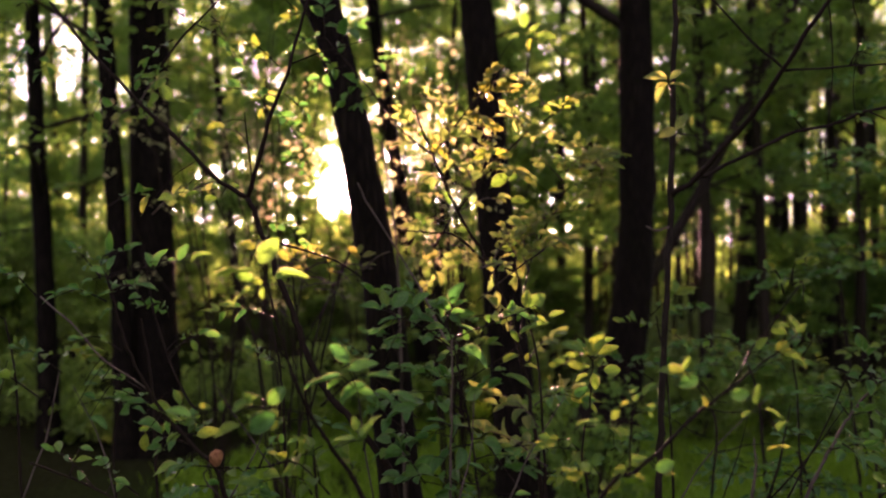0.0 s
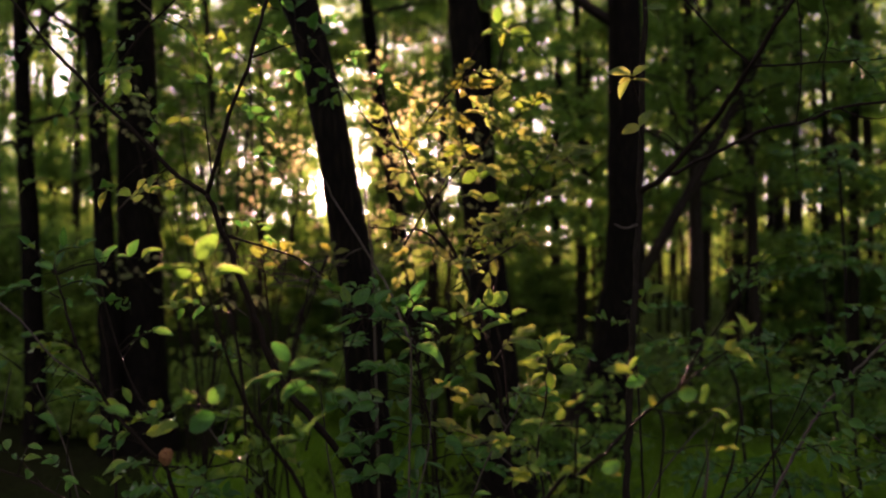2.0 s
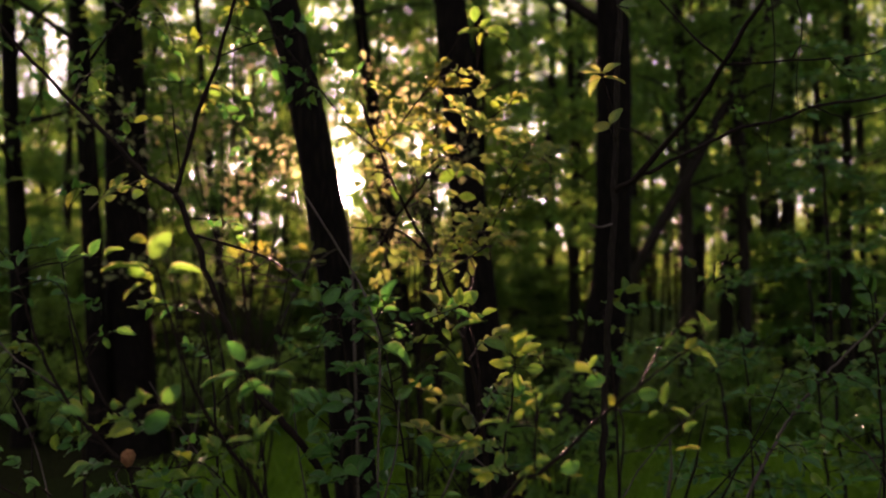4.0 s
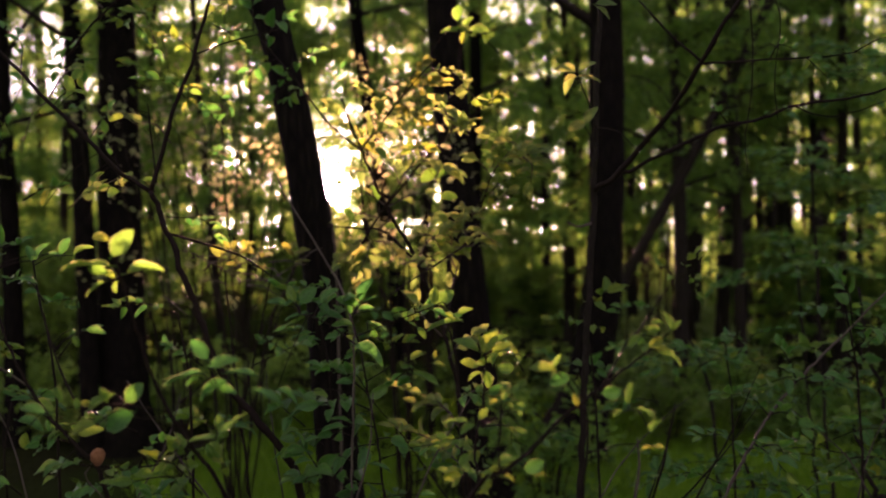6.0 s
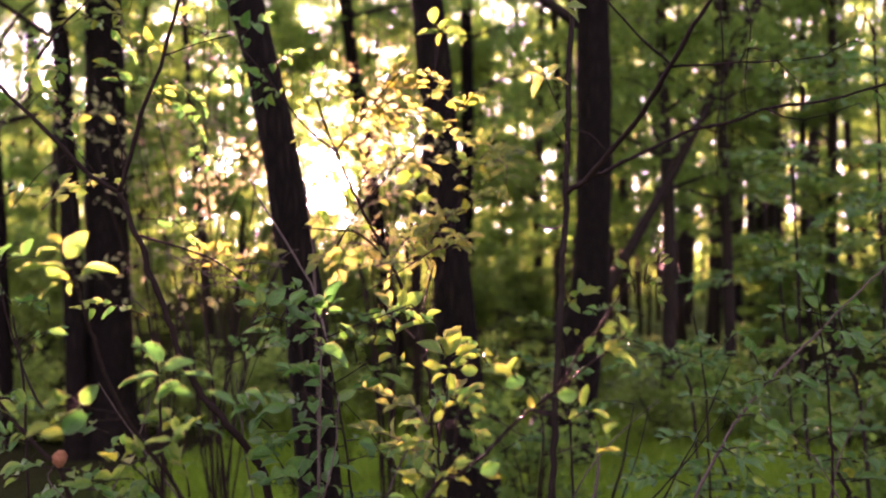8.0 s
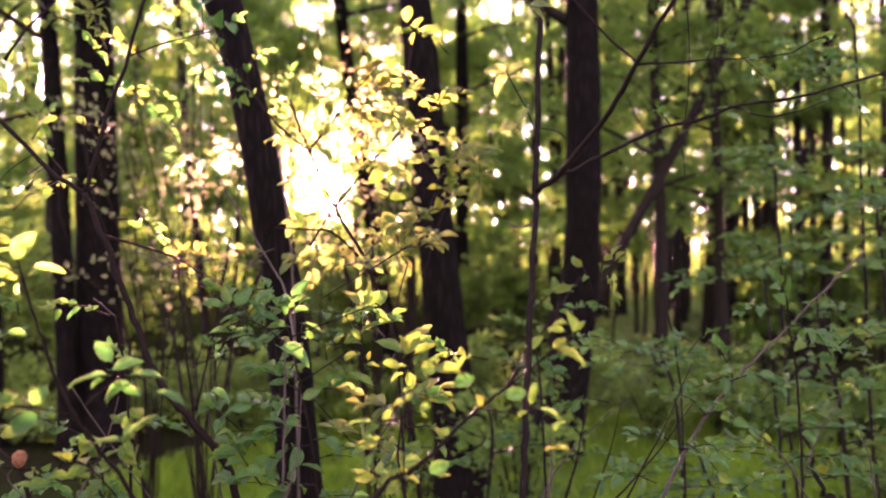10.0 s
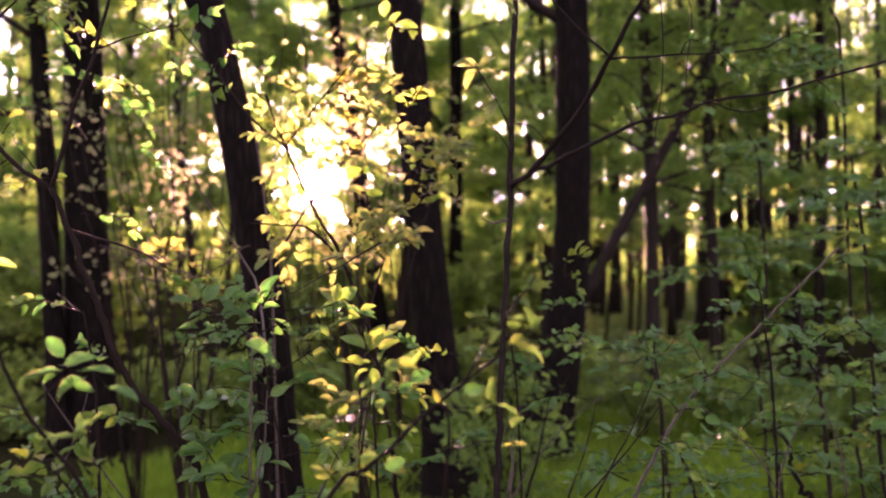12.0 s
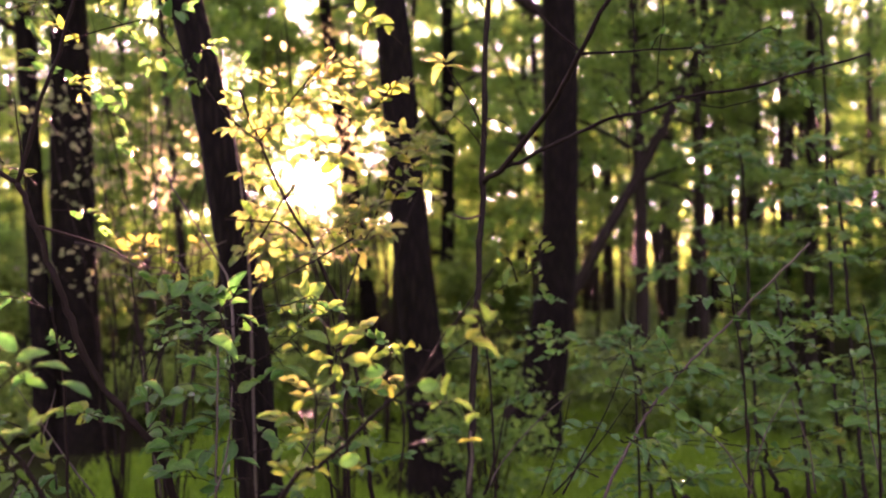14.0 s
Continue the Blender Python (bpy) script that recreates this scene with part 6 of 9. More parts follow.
blade(mid_shrub, (-0.019, 2.172, 1.439), (-0.047, 2.172, 1.434), 0.6, "deep", shape=0)
stem(mid_shrub, "twig", [(-0.016, 2.192, 1.444), (-0.017, 2.182, 1.443), (-0.019, 2.172, 1.439)], 0.0011, 0.0008, TWIG, 5, 0.0003)
blade(mid_shrub, (-0.15, 2.172, 1.32), (-0.101, 2.172, 1.3), 0.3, "deep", shape=1)
stem(mid_shrub, "twig", [(-0.087, 2.192, 1.48), (-0.118, 2.182, 1.41), (-0.15, 2.172, 1.32)], 0.0011, 0.0008, TWIG, 5, 0.0003)
blade(mid_shrub, (-0.103, 2.172, 1.231), (-0.143, 2.172, 1.226), 0.3, "deep", shape=1)
stem(mid_shrub, "twig", [(0.021, 2.122, 1.229), (-0.041, 2.147, 1.238), (-0.103, 2.172, 1.231)], 0.0011, 0.0008, TWIG, 5, 0.0003)
blade(mid_shrub, (-0.032, 2.172, 1.254), (0.014, 2.172, 1.258), 0.2, "deep", shape=4)
stem(mid_shrub, "twig", [(0.022, 2.122, 1.253), (-0.005, 2.147, 1.258), (-0.032, 2.172, 1.254)], 0.0011, 0.0008, TWIG, 5, 0.0003)
blade(mid_shrub, (0.022, 2.172, 1.264), (0.05, 2.172, 1.268), 0.2, "deep", shape=4)
stem(mid_shrub, "twig", [(0.057, 2.192, 1.271), (0.039, 2.182, 1.27), (0.022, 2.172, 1.264)], 0.0011, 0.0008, TWIG, 5, 0.0003)
blade(mid_shrub, (-0.018, 2.172, 1.175), (-0.07, 2.172, 1.138), 0.7, "deep", shape=1)
stem(mid_shrub, "twig", [(0.02, 2.122, 1.174), (0.001, 2.147, 1.178), (-0.018, 2.172, 1.175)], 0.0011, 0.0008, TWIG, 5, 0.0003)
blade(mid_shrub, (-0.088, 2.172, 1.118), (-0.119, 2.172, 1.121), 0.6, "deep", shape=0)
stem(mid_shrub, "twig", [(0.019, 2.122, 1.116), (-0.034, 2.147, 1.124), (-0.088, 2.172, 1.118)], 0.0011, 0.0008, TWIG, 5, 0.0003)
blade(mid_shrub, (-0.072, 2.172, 1.318), (-0.037, 2.172, 1.309), 0.5, "deep", shape=0)
stem(mid_shrub, "twig", [(0.022, 2.122, 1.317), (-0.025, 2.147, 1.324), (-0.072, 2.172, 1.318)], 0.0011, 0.0008, TWIG, 5, 0.0003)
blade(mid_shrub, (0.055, 2.172, 1.303), (0.091, 2.172, 1.325), 0.75, "deep", shape=5)
stem(mid_shrub, "twig", [(0.051, 2.192, 1.302), (0.053, 2.182, 1.304), (0.055, 2.172, 1.303)], 0.0011, 0.0008, TWIG, 5, 0.0003)
blade(mid_shrub, (0.053, 2.172, 1.157), (0.105, 2.172, 1.149), 0.1, "deep", shape=4)
stem(mid_shrub, "twig", [(0.075, 2.192, 1.16), (0.064, 2.182, 1.16), (0.053, 2.172, 1.157)], 0.0011, 0.0008, TWIG, 5, 0.0003)
blade(mid_shrub, (0.163, 2.172, 1.176), (0.181, 2.172, 1.194), 0.5, "deep", shape=0)
stem(mid_shrub, "twig", [(0.075, 2.192, 1.165), (0.119, 2.182, 1.176), (0.163, 2.172, 1.176)], 0.0011, 0.0008, TWIG, 5, 0.0003)
blade(mid_shrub, (0.166, 2.172, 1.089), (0.2, 2.172, 1.095), 0.3, "deep", shape=0)
stem(mid_shrub, "twig", [(0.086, 2.192, 1.078), (0.126, 2.182, 1.088), (0.166, 2.172, 1.089)], 0.0011, 0.0008, TWIG, 5, 0.0003)
blade(mid_shrub, (0.227, 2.272, 1.181), (0.262, 2.272, 1.191), 0.4, shape=0)
stem(mid_shrub, "twig", [(0.075, 2.192, 1.161), (0.151, 2.232, 1.182), (0.227, 2.272, 1.181)], 0.0011, 0.0008, TWIG, 5, 0.0003)
spray(mid_shrub, (-0.111, 2.272, 1.48), (-0.164, 2.272, 1.532), 5, 0.052, "deep")
spray(mid_shrub, (-0.063, 2.322, 1.457), (-0.117, 2.322, 1.503), 6, 0.054, "deep")
spray(mid_shrub, (-0.046, 2.272, 1.448), (0.006, 2.272, 1.507), 6, 0.052, "deep")
spray(mid_shrub, (0.048, 2.222, 1.305), (-0.054, 2.222, 1.356), 7, 0.051, "deep")
spray(mid_shrub, (0.056, 2.172, 1.276), (-0.087, 2.172, 1.275), 9, 0.057, "deep")
spray(mid_shrub, (0.048, 2.222, 1.305), (-0.003, 2.222, 1.344), 6, 0.049, "deep")
spray(mid_shrub, (0.063, 2.172, 1.238), (-0.049, 2.172, 1.213), 8, 0.055, "deep")
spray(mid_shrub, (0.069, 2.172, 1.201), (-0.049, 2.172, 1.138), 8, 0.057, "deep")
spray(mid_shrub, (0.028, 2.122, 1.126), (-0.094, 2.122, 1.137), 8, 0.054, "deep")
spray(mid_shrub, (0.067, 2.272, 1.193), (0.152, 2.272, 1.167), 6, 0.044, "deep")
spray(mid_shrub, (0.082, 2.172, 1.113), (0.014, 2.172, 1.088), 6, 0.05, "deep")
spray(mid_shrub, (0.053, 2.272, 1.272), (0.112, 2.272, 1.311), 6, 0.044, "deep")
spray(mid_shrub, (-0.087, 2.172, 1.238), (-0.137, 2.172, 1.287), 7, 0.055, "deep")
spray(mid_shrub, (-0.049, 2.172, 1.2), (-0.124, 2.172, 1.187), 7, 0.05, "deep")
spray(mid_shrub, (-0.036, 2.172, 1.113), (-0.087, 2.172, 1.188), 7, 0.06, "deep")
rosette_shrub = thing("shrub", (0.299, 1.892, 0), "slender shoot with a rosette of pale leaves", "shrub")
stem(rosette_shrub, "stem", [(0.336, 1.962, -0.03), (0.321, 1.932, 0.802), (0.288, 1.892, 1.152), (0.275, 1.892, 1.25), (0.289, 1.892, 1.336), (0.295, 1.892, 1.423)], 0.003, 0.0015, TWIG, 7, 0.002)
blade(rosette_shrub, (0.29, 1.887, 1.435), (0.313, 1.887, 1.483), 0.75, shape=5)
stem(rosette_shrub, "twig", [(0.295, 1.892, 1.423), (0.292, 1.889, 1.43), (0.29, 1.887, 1.435)], 0.0011, 0.0008, TWIG, 5, 0.0003)
blade(rosette_shrub, (0.286, 1.887, 1.437), (0.28, 1.887, 1.47), 0.5, shape=2)
stem(rosette_shrub, "twig", [(0.295, 1.892, 1.423), (0.29, 1.889, 1.431), (0.286, 1.887, 1.437)], 0.0011, 0.0008, TWIG, 5, 0.0003)
blade(rosette_shrub, (0.28, 1.887, 1.438), (0.238, 1.887, 1.467), 0.45, shape=1)
stem(rosette_shrub, "twig", [(0.295, 1.892, 1.423), (0.287, 1.889, 1.432), (0.28, 1.887, 1.438)], 0.0011, 0.0008, TWIG, 5, 0.0003)
blade(rosette_shrub, (0.307, 1.887, 1.435), (0.343, 1.887, 1.457), 0.5, shape=0)
stem(rosette_shrub, "twig", [(0.295, 1.892, 1.423), (0.301, 1.889, 1.43), (0.307, 1.887, 1.435)], 0.0011, 0.0008, TWIG, 5, 0.0003)
blade(rosette_shrub, (0.277, 1.887, 1.41), (0.247, 1.887, 1.42), 0.75, shape=5)
stem(rosette_shrub, "twig", [(0.294, 1.892, 1.409), (0.286, 1.889, 1.41), (0.277, 1.887, 1.41)], 0.0011, 0.0008, TWIG, 5, 0.0003)
blade(rosette_shrub, (0.291, 1.887, 1.411), (0.267, 1.887, 1.408), 0.4, shape=0)
stem(rosette_shrub, "twig", [(0.294, 1.892, 1.411), (0.293, 1.889, 1.411), (0.291, 1.887, 1.411)], 0.0011, 0.0008, TWIG, 5, 0.0003)
blade(rosette_shrub, (0.317, 1.887, 1.406), (0.35, 1.887, 1.407), 0.9, shape=6)
stem(rosette_shrub, "twig", [(0.294, 1.892, 1.408), (0.305, 1.889, 1.408), (0.317, 1.887, 1.406)], 0.0011, 0.0008, TWIG, 5, 0.0003)
blade(rosette_shrub, (0.294, 1.887, 1.4), (0.304, 1.887, 1.367), 0.75, shape=5)
stem(rosette_shrub, "twig", [(0.293, 1.892, 1.4), (0.294, 1.889, 1.4), (0.294, 1.887, 1.4)], 0.0011, 0.0008, TWIG, 5, 0.0003)
blade(rosette_shrub, (0.307, 1.887, 1.412), (0.315, 1.887, 1.436), 0.4, shape=0)
stem(rosette_shrub, "twig", [(0.294, 1.892, 1.413), (0.301, 1.889, 1.413), (0.307, 1.887, 1.412)], 0.0011, 0.0008, TWIG, 5, 0.0003)
blade(rosette_shrub, (0.286, 1.887, 1.397), (0.259, 1.887, 1.384), 0.3, shape=0)
stem(rosette_shrub, "twig", [(0.293, 1.892, 1.397), (0.29, 1.889, 1.397), (0.286, 1.887, 1.397)], 0.0011, 0.0008, TWIG, 5, 0.0003)
blade(rosette_shrub, (0.3, 1.887, 1.439), (0.329, 1.887, 1.475), 0.4, shape=1)
stem(rosette_shrub, "twig", [(0.295, 1.892, 1.423), (0.297, 1.889, 1.432), (0.3, 1.887, 1.439)], 0.0011, 0.0008, TWIG, 5, 0.0003)
spray(rosette_shrub, (0.281, 1.972, 1.232), (0.216, 1.972, 1.243), 7, 0.036)
spray(rosette_shrub, (0.289, 1.972, 1.278), (0.351, 1.972, 1.244), 6, 0.036)
spray(rosette_shrub, (0.281, 1.972, 1.232), (0.239, 1.972, 1.176), 7, 0.038)
low_branch = thing("shrub", (0.229, 1.532, 0), "long arching shrub shoot with rounded leaves", "shrub")
stem(low_branch, "stem", [(-0.036, 1.602, -0.03), (0.052, 1.572, 0.899), (0.252, 1.532, 1.249), (0.3, 1.532, 1.288), (0.343, 1.532, 1.323), (0.386, 1.532, 1.367), (0.416, 1.532, 1.393), (0.455, 1.532, 1.423), (0.499, 1.532, 1.458), (0.535, 1.532, 1.485)], 0.0042, 0.0016, TWIG, 7, 0.002)
stem(low_branch, "branch", [(0.455, 1.532, 1.423), (0.477, 1.532, 1.463), (0.492, 1.532, 1.489), (0.511, 1.532, 1.511), (0.529, 1.532, 1.537), (0.55, 1.532, 1.567), (0.569, 1.532, 1.593)], 0.002, 0.001, TWIG, 7, 0.002)
stem(low_branch, "branch", [(0.425, 1.532, 1.39), (0.431, 1.532, 1.375), (0.432, 1.532, 1.328), (0.426, 1.532, 1.245)], 0.0022, 0.0018, TWIG, 7, 0.002)
stem(low_branch, "twig", [(0.432, 1.532, 1.322), (0.456, 1.532, 1.328), (0.486, 1.532, 1.335)], 0.0014, 0.001, TWIG, 7, 0.002)
stem(low_branch, "twig", [(0.301, 1.532, 1.383), (0.299, 1.532, 1.336), (0.297, 1.532, 1.284)], 0.0022, 0.0012, TWIG, 7, 0.002)
stem(low_branch, "twig", [(0.351, 1.532, 1.384), (0.386, 1.532, 1.362), (0.425, 1.532, 1.345)], 0.0012, 0.0008, TWIG, 7, 0.002)
stem(low_branch, "twig", [(0.416, 1.532, 1.391), (0.447, 1.532, 1.387), (0.486, 1.532, 1.386), (0.508, 1.532, 1.391)], 0.0014, 0.0008, TWIG, 7, 0.002)
stem(low_branch, "twig", [(0.601, 1.672, 1.375), (0.587, 1.672, 1.298), (0.564, 1.672, 1.212)], 0.001, 0.0025, TWIG, 7, 0.002)
stem(low_branch, "twig", [(0.539, 1.672, 1.317), (0.54, 1.672, 1.269), (0.535, 1.672, 1.212)], 0.0012, 0.0032, TWIG_GREY_LIT, 7, 0.002)
blade(low_branch, (0.556, 1.527, 1.505), (0.546, 1.527, 1.542), 0.5, shape=2)
stem(low_branch, "twig", [(0.535, 1.532, 1.485), (0.546, 1.53, 1.497), (0.556, 1.527, 1.505)], 0.0011, 0.0008, TWIG, 5, 0.0003)
blade(low_branch, (0.56, 1.527, 1.51), (0.573, 1.527, 1.527), 0.5, shape=0)
stem(low_branch, "twig", [(0.535, 1.532, 1.485), (0.548, 1.53, 1.5), (0.56, 1.527, 1.51)], 0.0011, 0.0008, TWIG, 5, 0.0003)
blade(low_branch, (0.542, 1.527, 1.51), (0.52, 1.527, 1.517), 0.7, shape=1)
stem(low_branch, "twig", [(0.535, 1.532, 1.485), (0.538, 1.53, 1.499), (0.542, 1.527, 1.51)], 0.0011, 0.0008, TWIG, 5, 0.0003)
blade(low_branch, (0.551, 1.527, 1.52), (0.525, 1.527, 1.526), 0.3, shape=1)
stem(low_branch, "twig", [(0.528, 1.532, 1.536), (0.54, 1.53, 1.53), (0.551, 1.527, 1.52)], 0.0011, 0.0008, TWIG, 5, 0.0003)
blade(low_branch, (0.512, 1.527, 1.503), (0.494, 1.527, 1.483), 0.6, shape=2)
stem(low_branch, "twig", [(0.507, 1.532, 1.507), (0.51, 1.53, 1.505), (0.512, 1.527, 1.503)], 0.0011, 0.0008, TWIG, 5, 0.0003)
blade(low_branch, (0.526, 1.527, 1.484), (0.546, 1.527, 1.5), 0.75, shape=5)
stem(low_branch, "twig", [(0.529, 1.532, 1.48), (0.527, 1.53, 1.483), (0.526, 1.527, 1.484)], 0.0011, 0.0008, TWIG, 5, 0.0003)
blade(low_branch, (0.534, 1.527, 1.48), (0.559, 1.527, 1.484), 0.4, shape=0)
stem(low_branch, "twig", [(0.532, 1.532, 1.483), (0.533, 1.53, 1.482), (0.534, 1.527, 1.48)], 0.0011, 0.0008, TWIG, 5, 0.0003)
blade(low_branch, (0.538, 1.527, 1.476), (0.579, 1.527, 1.465), 0.35, shape=1)
stem(low_branch, "twig", [(0.533, 1.532, 1.483), (0.535, 1.53, 1.48), (0.538, 1.527, 1.476)], 0.0011, 0.0008, TWIG, 5, 0.0003)
blade(low_branch, (0.454, 1.527, 1.414), (0.486, 1.527, 1.417), 0.92, "deep", shape=6)
stem(low_branch, "twig", [(0.45, 1.532, 1.419), (0.452, 1.53, 1.417), (0.454, 1.527, 1.414)], 0.0011, 0.0008, TWIG, 5, 0.0003)
blade(low_branch, (0.494, 1.527, 1.399), (0.498, 1.527, 1.432), 0.5, shape=2)
stem(low_branch, "twig", [(0.496, 1.532, 1.388), (0.495, 1.53, 1.394), (0.494, 1.527, 1.399)], 0.0011, 0.0008, TWIG, 5, 0.0003)
blade(low_branch, (0.507, 1.527, 1.391), (0.542, 1.527, 1.378), 0.3, shape=4)
stem(low_branch, "twig", [(0.507, 1.532, 1.391), (0.507, 1.53, 1.391), (0.507, 1.527, 1.391)], 0.0011, 0.0008, TWIG, 5, 0.0003)
blade(low_branch, (0.404, 1.527, 1.439), (0.374, 1.527, 1.428), 0.92, "deep", shape=6)
stem(low_branch, "twig", [(0.431, 1.532, 1.404), (0.417, 1.53, 1.424), (0.404, 1.527, 1.439)], 0.0011, 0.0008, TWIG, 5, 0.0003)
blade(low_branch, (0.385, 1.527, 1.446), (0.343, 1.527, 1.46), 0.42, shape=1)
stem(low_branch, "twig", [(0.422, 1.532, 1.398), (0.404, 1.53, 1.426), (0.385, 1.527, 1.446)], 0.0011, 0.0008, TWIG, 5, 0.0003)
blade(low_branch, (0.381, 1.527, 1.453), (0.391, 1.527, 1.474), 0.5, shape=2)
stem(low_branch, "twig", [(0.423, 1.532, 1.398), (0.402, 1.53, 1.43), (0.381, 1.527, 1.453)], 0.0011, 0.0008, TWIG, 5, 0.0003)
blade(low_branch, (0.416, 1.527, 1.395), (0.412, 1.527, 1.415), 0.85, shape=5)
stem(low_branch, "twig", [(0.417, 1.532, 1.394), (0.416, 1.53, 1.395), (0.416, 1.527, 1.395)], 0.0011, 0.0008, TWIG, 5, 0.0003)
blade(low_branch, (0.321, 1.527, 1.39), (0.34, 1.527, 1.398), 0.85, shape=5)
stem(low_branch, "twig", [(0.301, 1.532, 1.383), (0.311, 1.53, 1.388), (0.321, 1.527, 1.39)], 0.0011, 0.0008, TWIG, 5, 0.0003)
blade(low_branch, (0.325, 1.527, 1.384), (0.336, 1.527, 1.379), 0.5, shape=0)
stem(low_branch, "twig", [(0.301, 1.532, 1.383), (0.313, 1.53, 1.385), (0.325, 1.527, 1.384)], 0.0011, 0.0008, TWIG, 5, 0.0003)
blade(low_branch, (0.317, 1.527, 1.413), (0.337, 1.527, 1.434), 0.4, shape=2)
stem(low_branch, "twig", [(0.301, 1.532, 1.383), (0.309, 1.53, 1.4), (0.317, 1.527, 1.413)], 0.0011, 0.0008, TWIG, 5, 0.0003)
blade(low_branch, (0.299, 1.527, 1.417), (0.31, 1.527, 1.428), 0.5, shape=0)
stem(low_branch, "twig", [(0.301, 1.532, 1.383), (0.3, 1.53, 1.402), (0.299, 1.527, 1.417)], 0.0011, 0.0008, TWIG, 5, 0.0003)
blade(low_branch, (0.267, 1.527, 1.374), (0.28, 1.527, 1.391), 0.75, shape=5)
stem(low_branch, "twig", [(0.301, 1.532, 1.373), (0.284, 1.53, 1.375), (0.267, 1.527, 1.374)], 0.0011, 0.0008, TWIG, 5, 0.0003)
blade(low_branch, (0.251, 1.527, 1.37), (0.213, 1.527, 1.374), 0.2, shape=4)
stem(low_branch, "twig", [(0.3, 1.532, 1.368), (0.276, 1.53, 1.372), (0.251, 1.527, 1.37)], 0.0011, 0.0008, TWIG, 5, 0.0003)
blade(low_branch, (0.261, 1.527, 1.365), (0.237, 1.527, 1.353), 0.5, shape=0)
stem(low_branch, "twig", [(0.3, 1.532, 1.363), (0.281, 1.53, 1.367), (0.261, 1.527, 1.365)], 0.0011, 0.0008, TWIG, 5, 0.0003)
blade(low_branch, (0.3, 1.527, 1.401), (0.28, 1.527, 1.397), 0.4, shape=0)
stem(low_branch, "twig", [(0.301, 1.532, 1.383), (0.3, 1.53, 1.393), (0.3, 1.527, 1.401)], 0.0011, 0.0008, TWIG, 5, 0.0003)
blade(low_branch, (0.302, 1.527, 1.401), (0.313, 1.527, 1.419), 0.4, shape=0)
stem(low_branch, "twig", [(0.301, 1.532, 1.383), (0.301, 1.53, 1.393), (0.302, 1.527, 1.401)], 0.0011, 0.0008, TWIG, 5, 0.0003)
blade(low_branch, (0.238, 1.527, 1.302), (0.25, 1.527, 1.322), 0.85, shape=5)
stem(low_branch, "twig", [(0.27, 1.532, 1.263), (0.254, 1.53, 1.286), (0.238, 1.527, 1.302)], 0.0011, 0.0008, TWIG, 5, 0.0003)
blade(low_branch, (0.337, 1.527, 1.297), (0.367, 1.527, 1.309), 0.88, "deep", shape=6)
stem(low_branch, "twig", [(0.327, 1.532, 1.31), (0.332, 1.53, 1.304), (0.337, 1.527, 1.297)], 0.0011, 0.0008, TWIG, 5, 0.0003)
blade(low_branch, (0.351, 1.527, 1.288), (0.368, 1.527, 1.292), 0.4, shape=0)
stem(low_branch, "twig", [(0.331, 1.532, 1.313), (0.341, 1.53, 1.302), (0.351, 1.527, 1.288)], 0.0011, 0.0008, TWIG, 5, 0.0003)
blade(low_branch, (0.29, 1.527, 1.297), (0.266, 1.527, 1.275), 0.4, shape=1)
stem(low_branch, "twig", [(0.297, 1.532, 1.297), (0.294, 1.53, 1.297), (0.29, 1.527, 1.297)], 0.0011, 0.0008, TWIG, 5, 0.0003)
blade(low_branch, (0.299, 1.527, 1.309), (0.323, 1.527, 1.317), 0.5, shape=0)
stem(low_branch, "twig", [(0.298, 1.532, 1.309), (0.298, 1.53, 1.309), (0.299, 1.527, 1.309)], 0.0011, 0.0008, TWIG, 5, 0.0003)
blade(low_branch, (0.299, 1.527, 1.286), (0.324, 1.527, 1.283), 0.3, shape=1)
stem(low_branch, "twig", [(0.298, 1.532, 1.287), (0.299, 1.53, 1.287), (0.299, 1.527, 1.286)], 0.0011, 0.0008, TWIG, 5, 0.0003)
blade(low_branch, (0.527, 1.527, 1.355), (0.543, 1.527, 1.375), 0.5, shape=1)
stem(low_branch, "twig", [(0.508, 1.532, 1.391), (0.518, 1.53, 1.375), (0.527, 1.527, 1.355)], 0.0011, 0.0008, TWIG, 5, 0.0003)
blade(low_branch, (0.551, 1.527, 1.329), (0.515, 1.527, 1.336), 0.2, shape=4)
stem(low_branch, "twig", [(0.486, 1.532, 1.335), (0.518, 1.53, 1.336), (0.551, 1.527, 1.329)], 0.0011, 0.0008, TWIG, 5, 0.0003)
blade(low_branch, (0.486, 1.527, 1.387), (0.471, 1.527, 1.38), 0.6, shape=0)
stem(low_branch, "twig", [(0.486, 1.532, 1.386), (0.486, 1.53, 1.387), (0.486, 1.527, 1.387)], 0.0011, 0.0008, TWIG, 5, 0.0003)
spray(low_branch, (0.64, 1.772, 1.581), (0.67, 1.772, 1.611), 5, 0.03)
spray(low_branch, (0.625, 1.772, 1.56), (0.599, 1.772, 1.601), 4, 0.03)
spray(low_branch, (0.64, 1.772, 1.576), (0.66, 1.772, 1.55), 4, 0.028)
spray(low_branch, (0.321, 1.572, 1.292), (0.286, 1.572, 1.265), 5, 0.036)
spray(low_branch, (0.278, 1.672, 1.221), (0.23, 1.672, 1.249), 6, 0.038)
sapling = thing("sapling", (0.57, 2.56, 0), "thin sapling with bare crossing branches", "sapling")
stem(sapling, "stem", [(0.57, 2.56, -0.03), (0.572, 2.56, 0.6), (0.577, 2.56, 0.985), (0.592, 2.56, 1.404), (0.607, 2.56, 1.79), (0.617, 2.56, 2.296), (0.62, 2.57, 2.8)], 0.0105, 0.006, BARK_THIN, 8, 0.004)
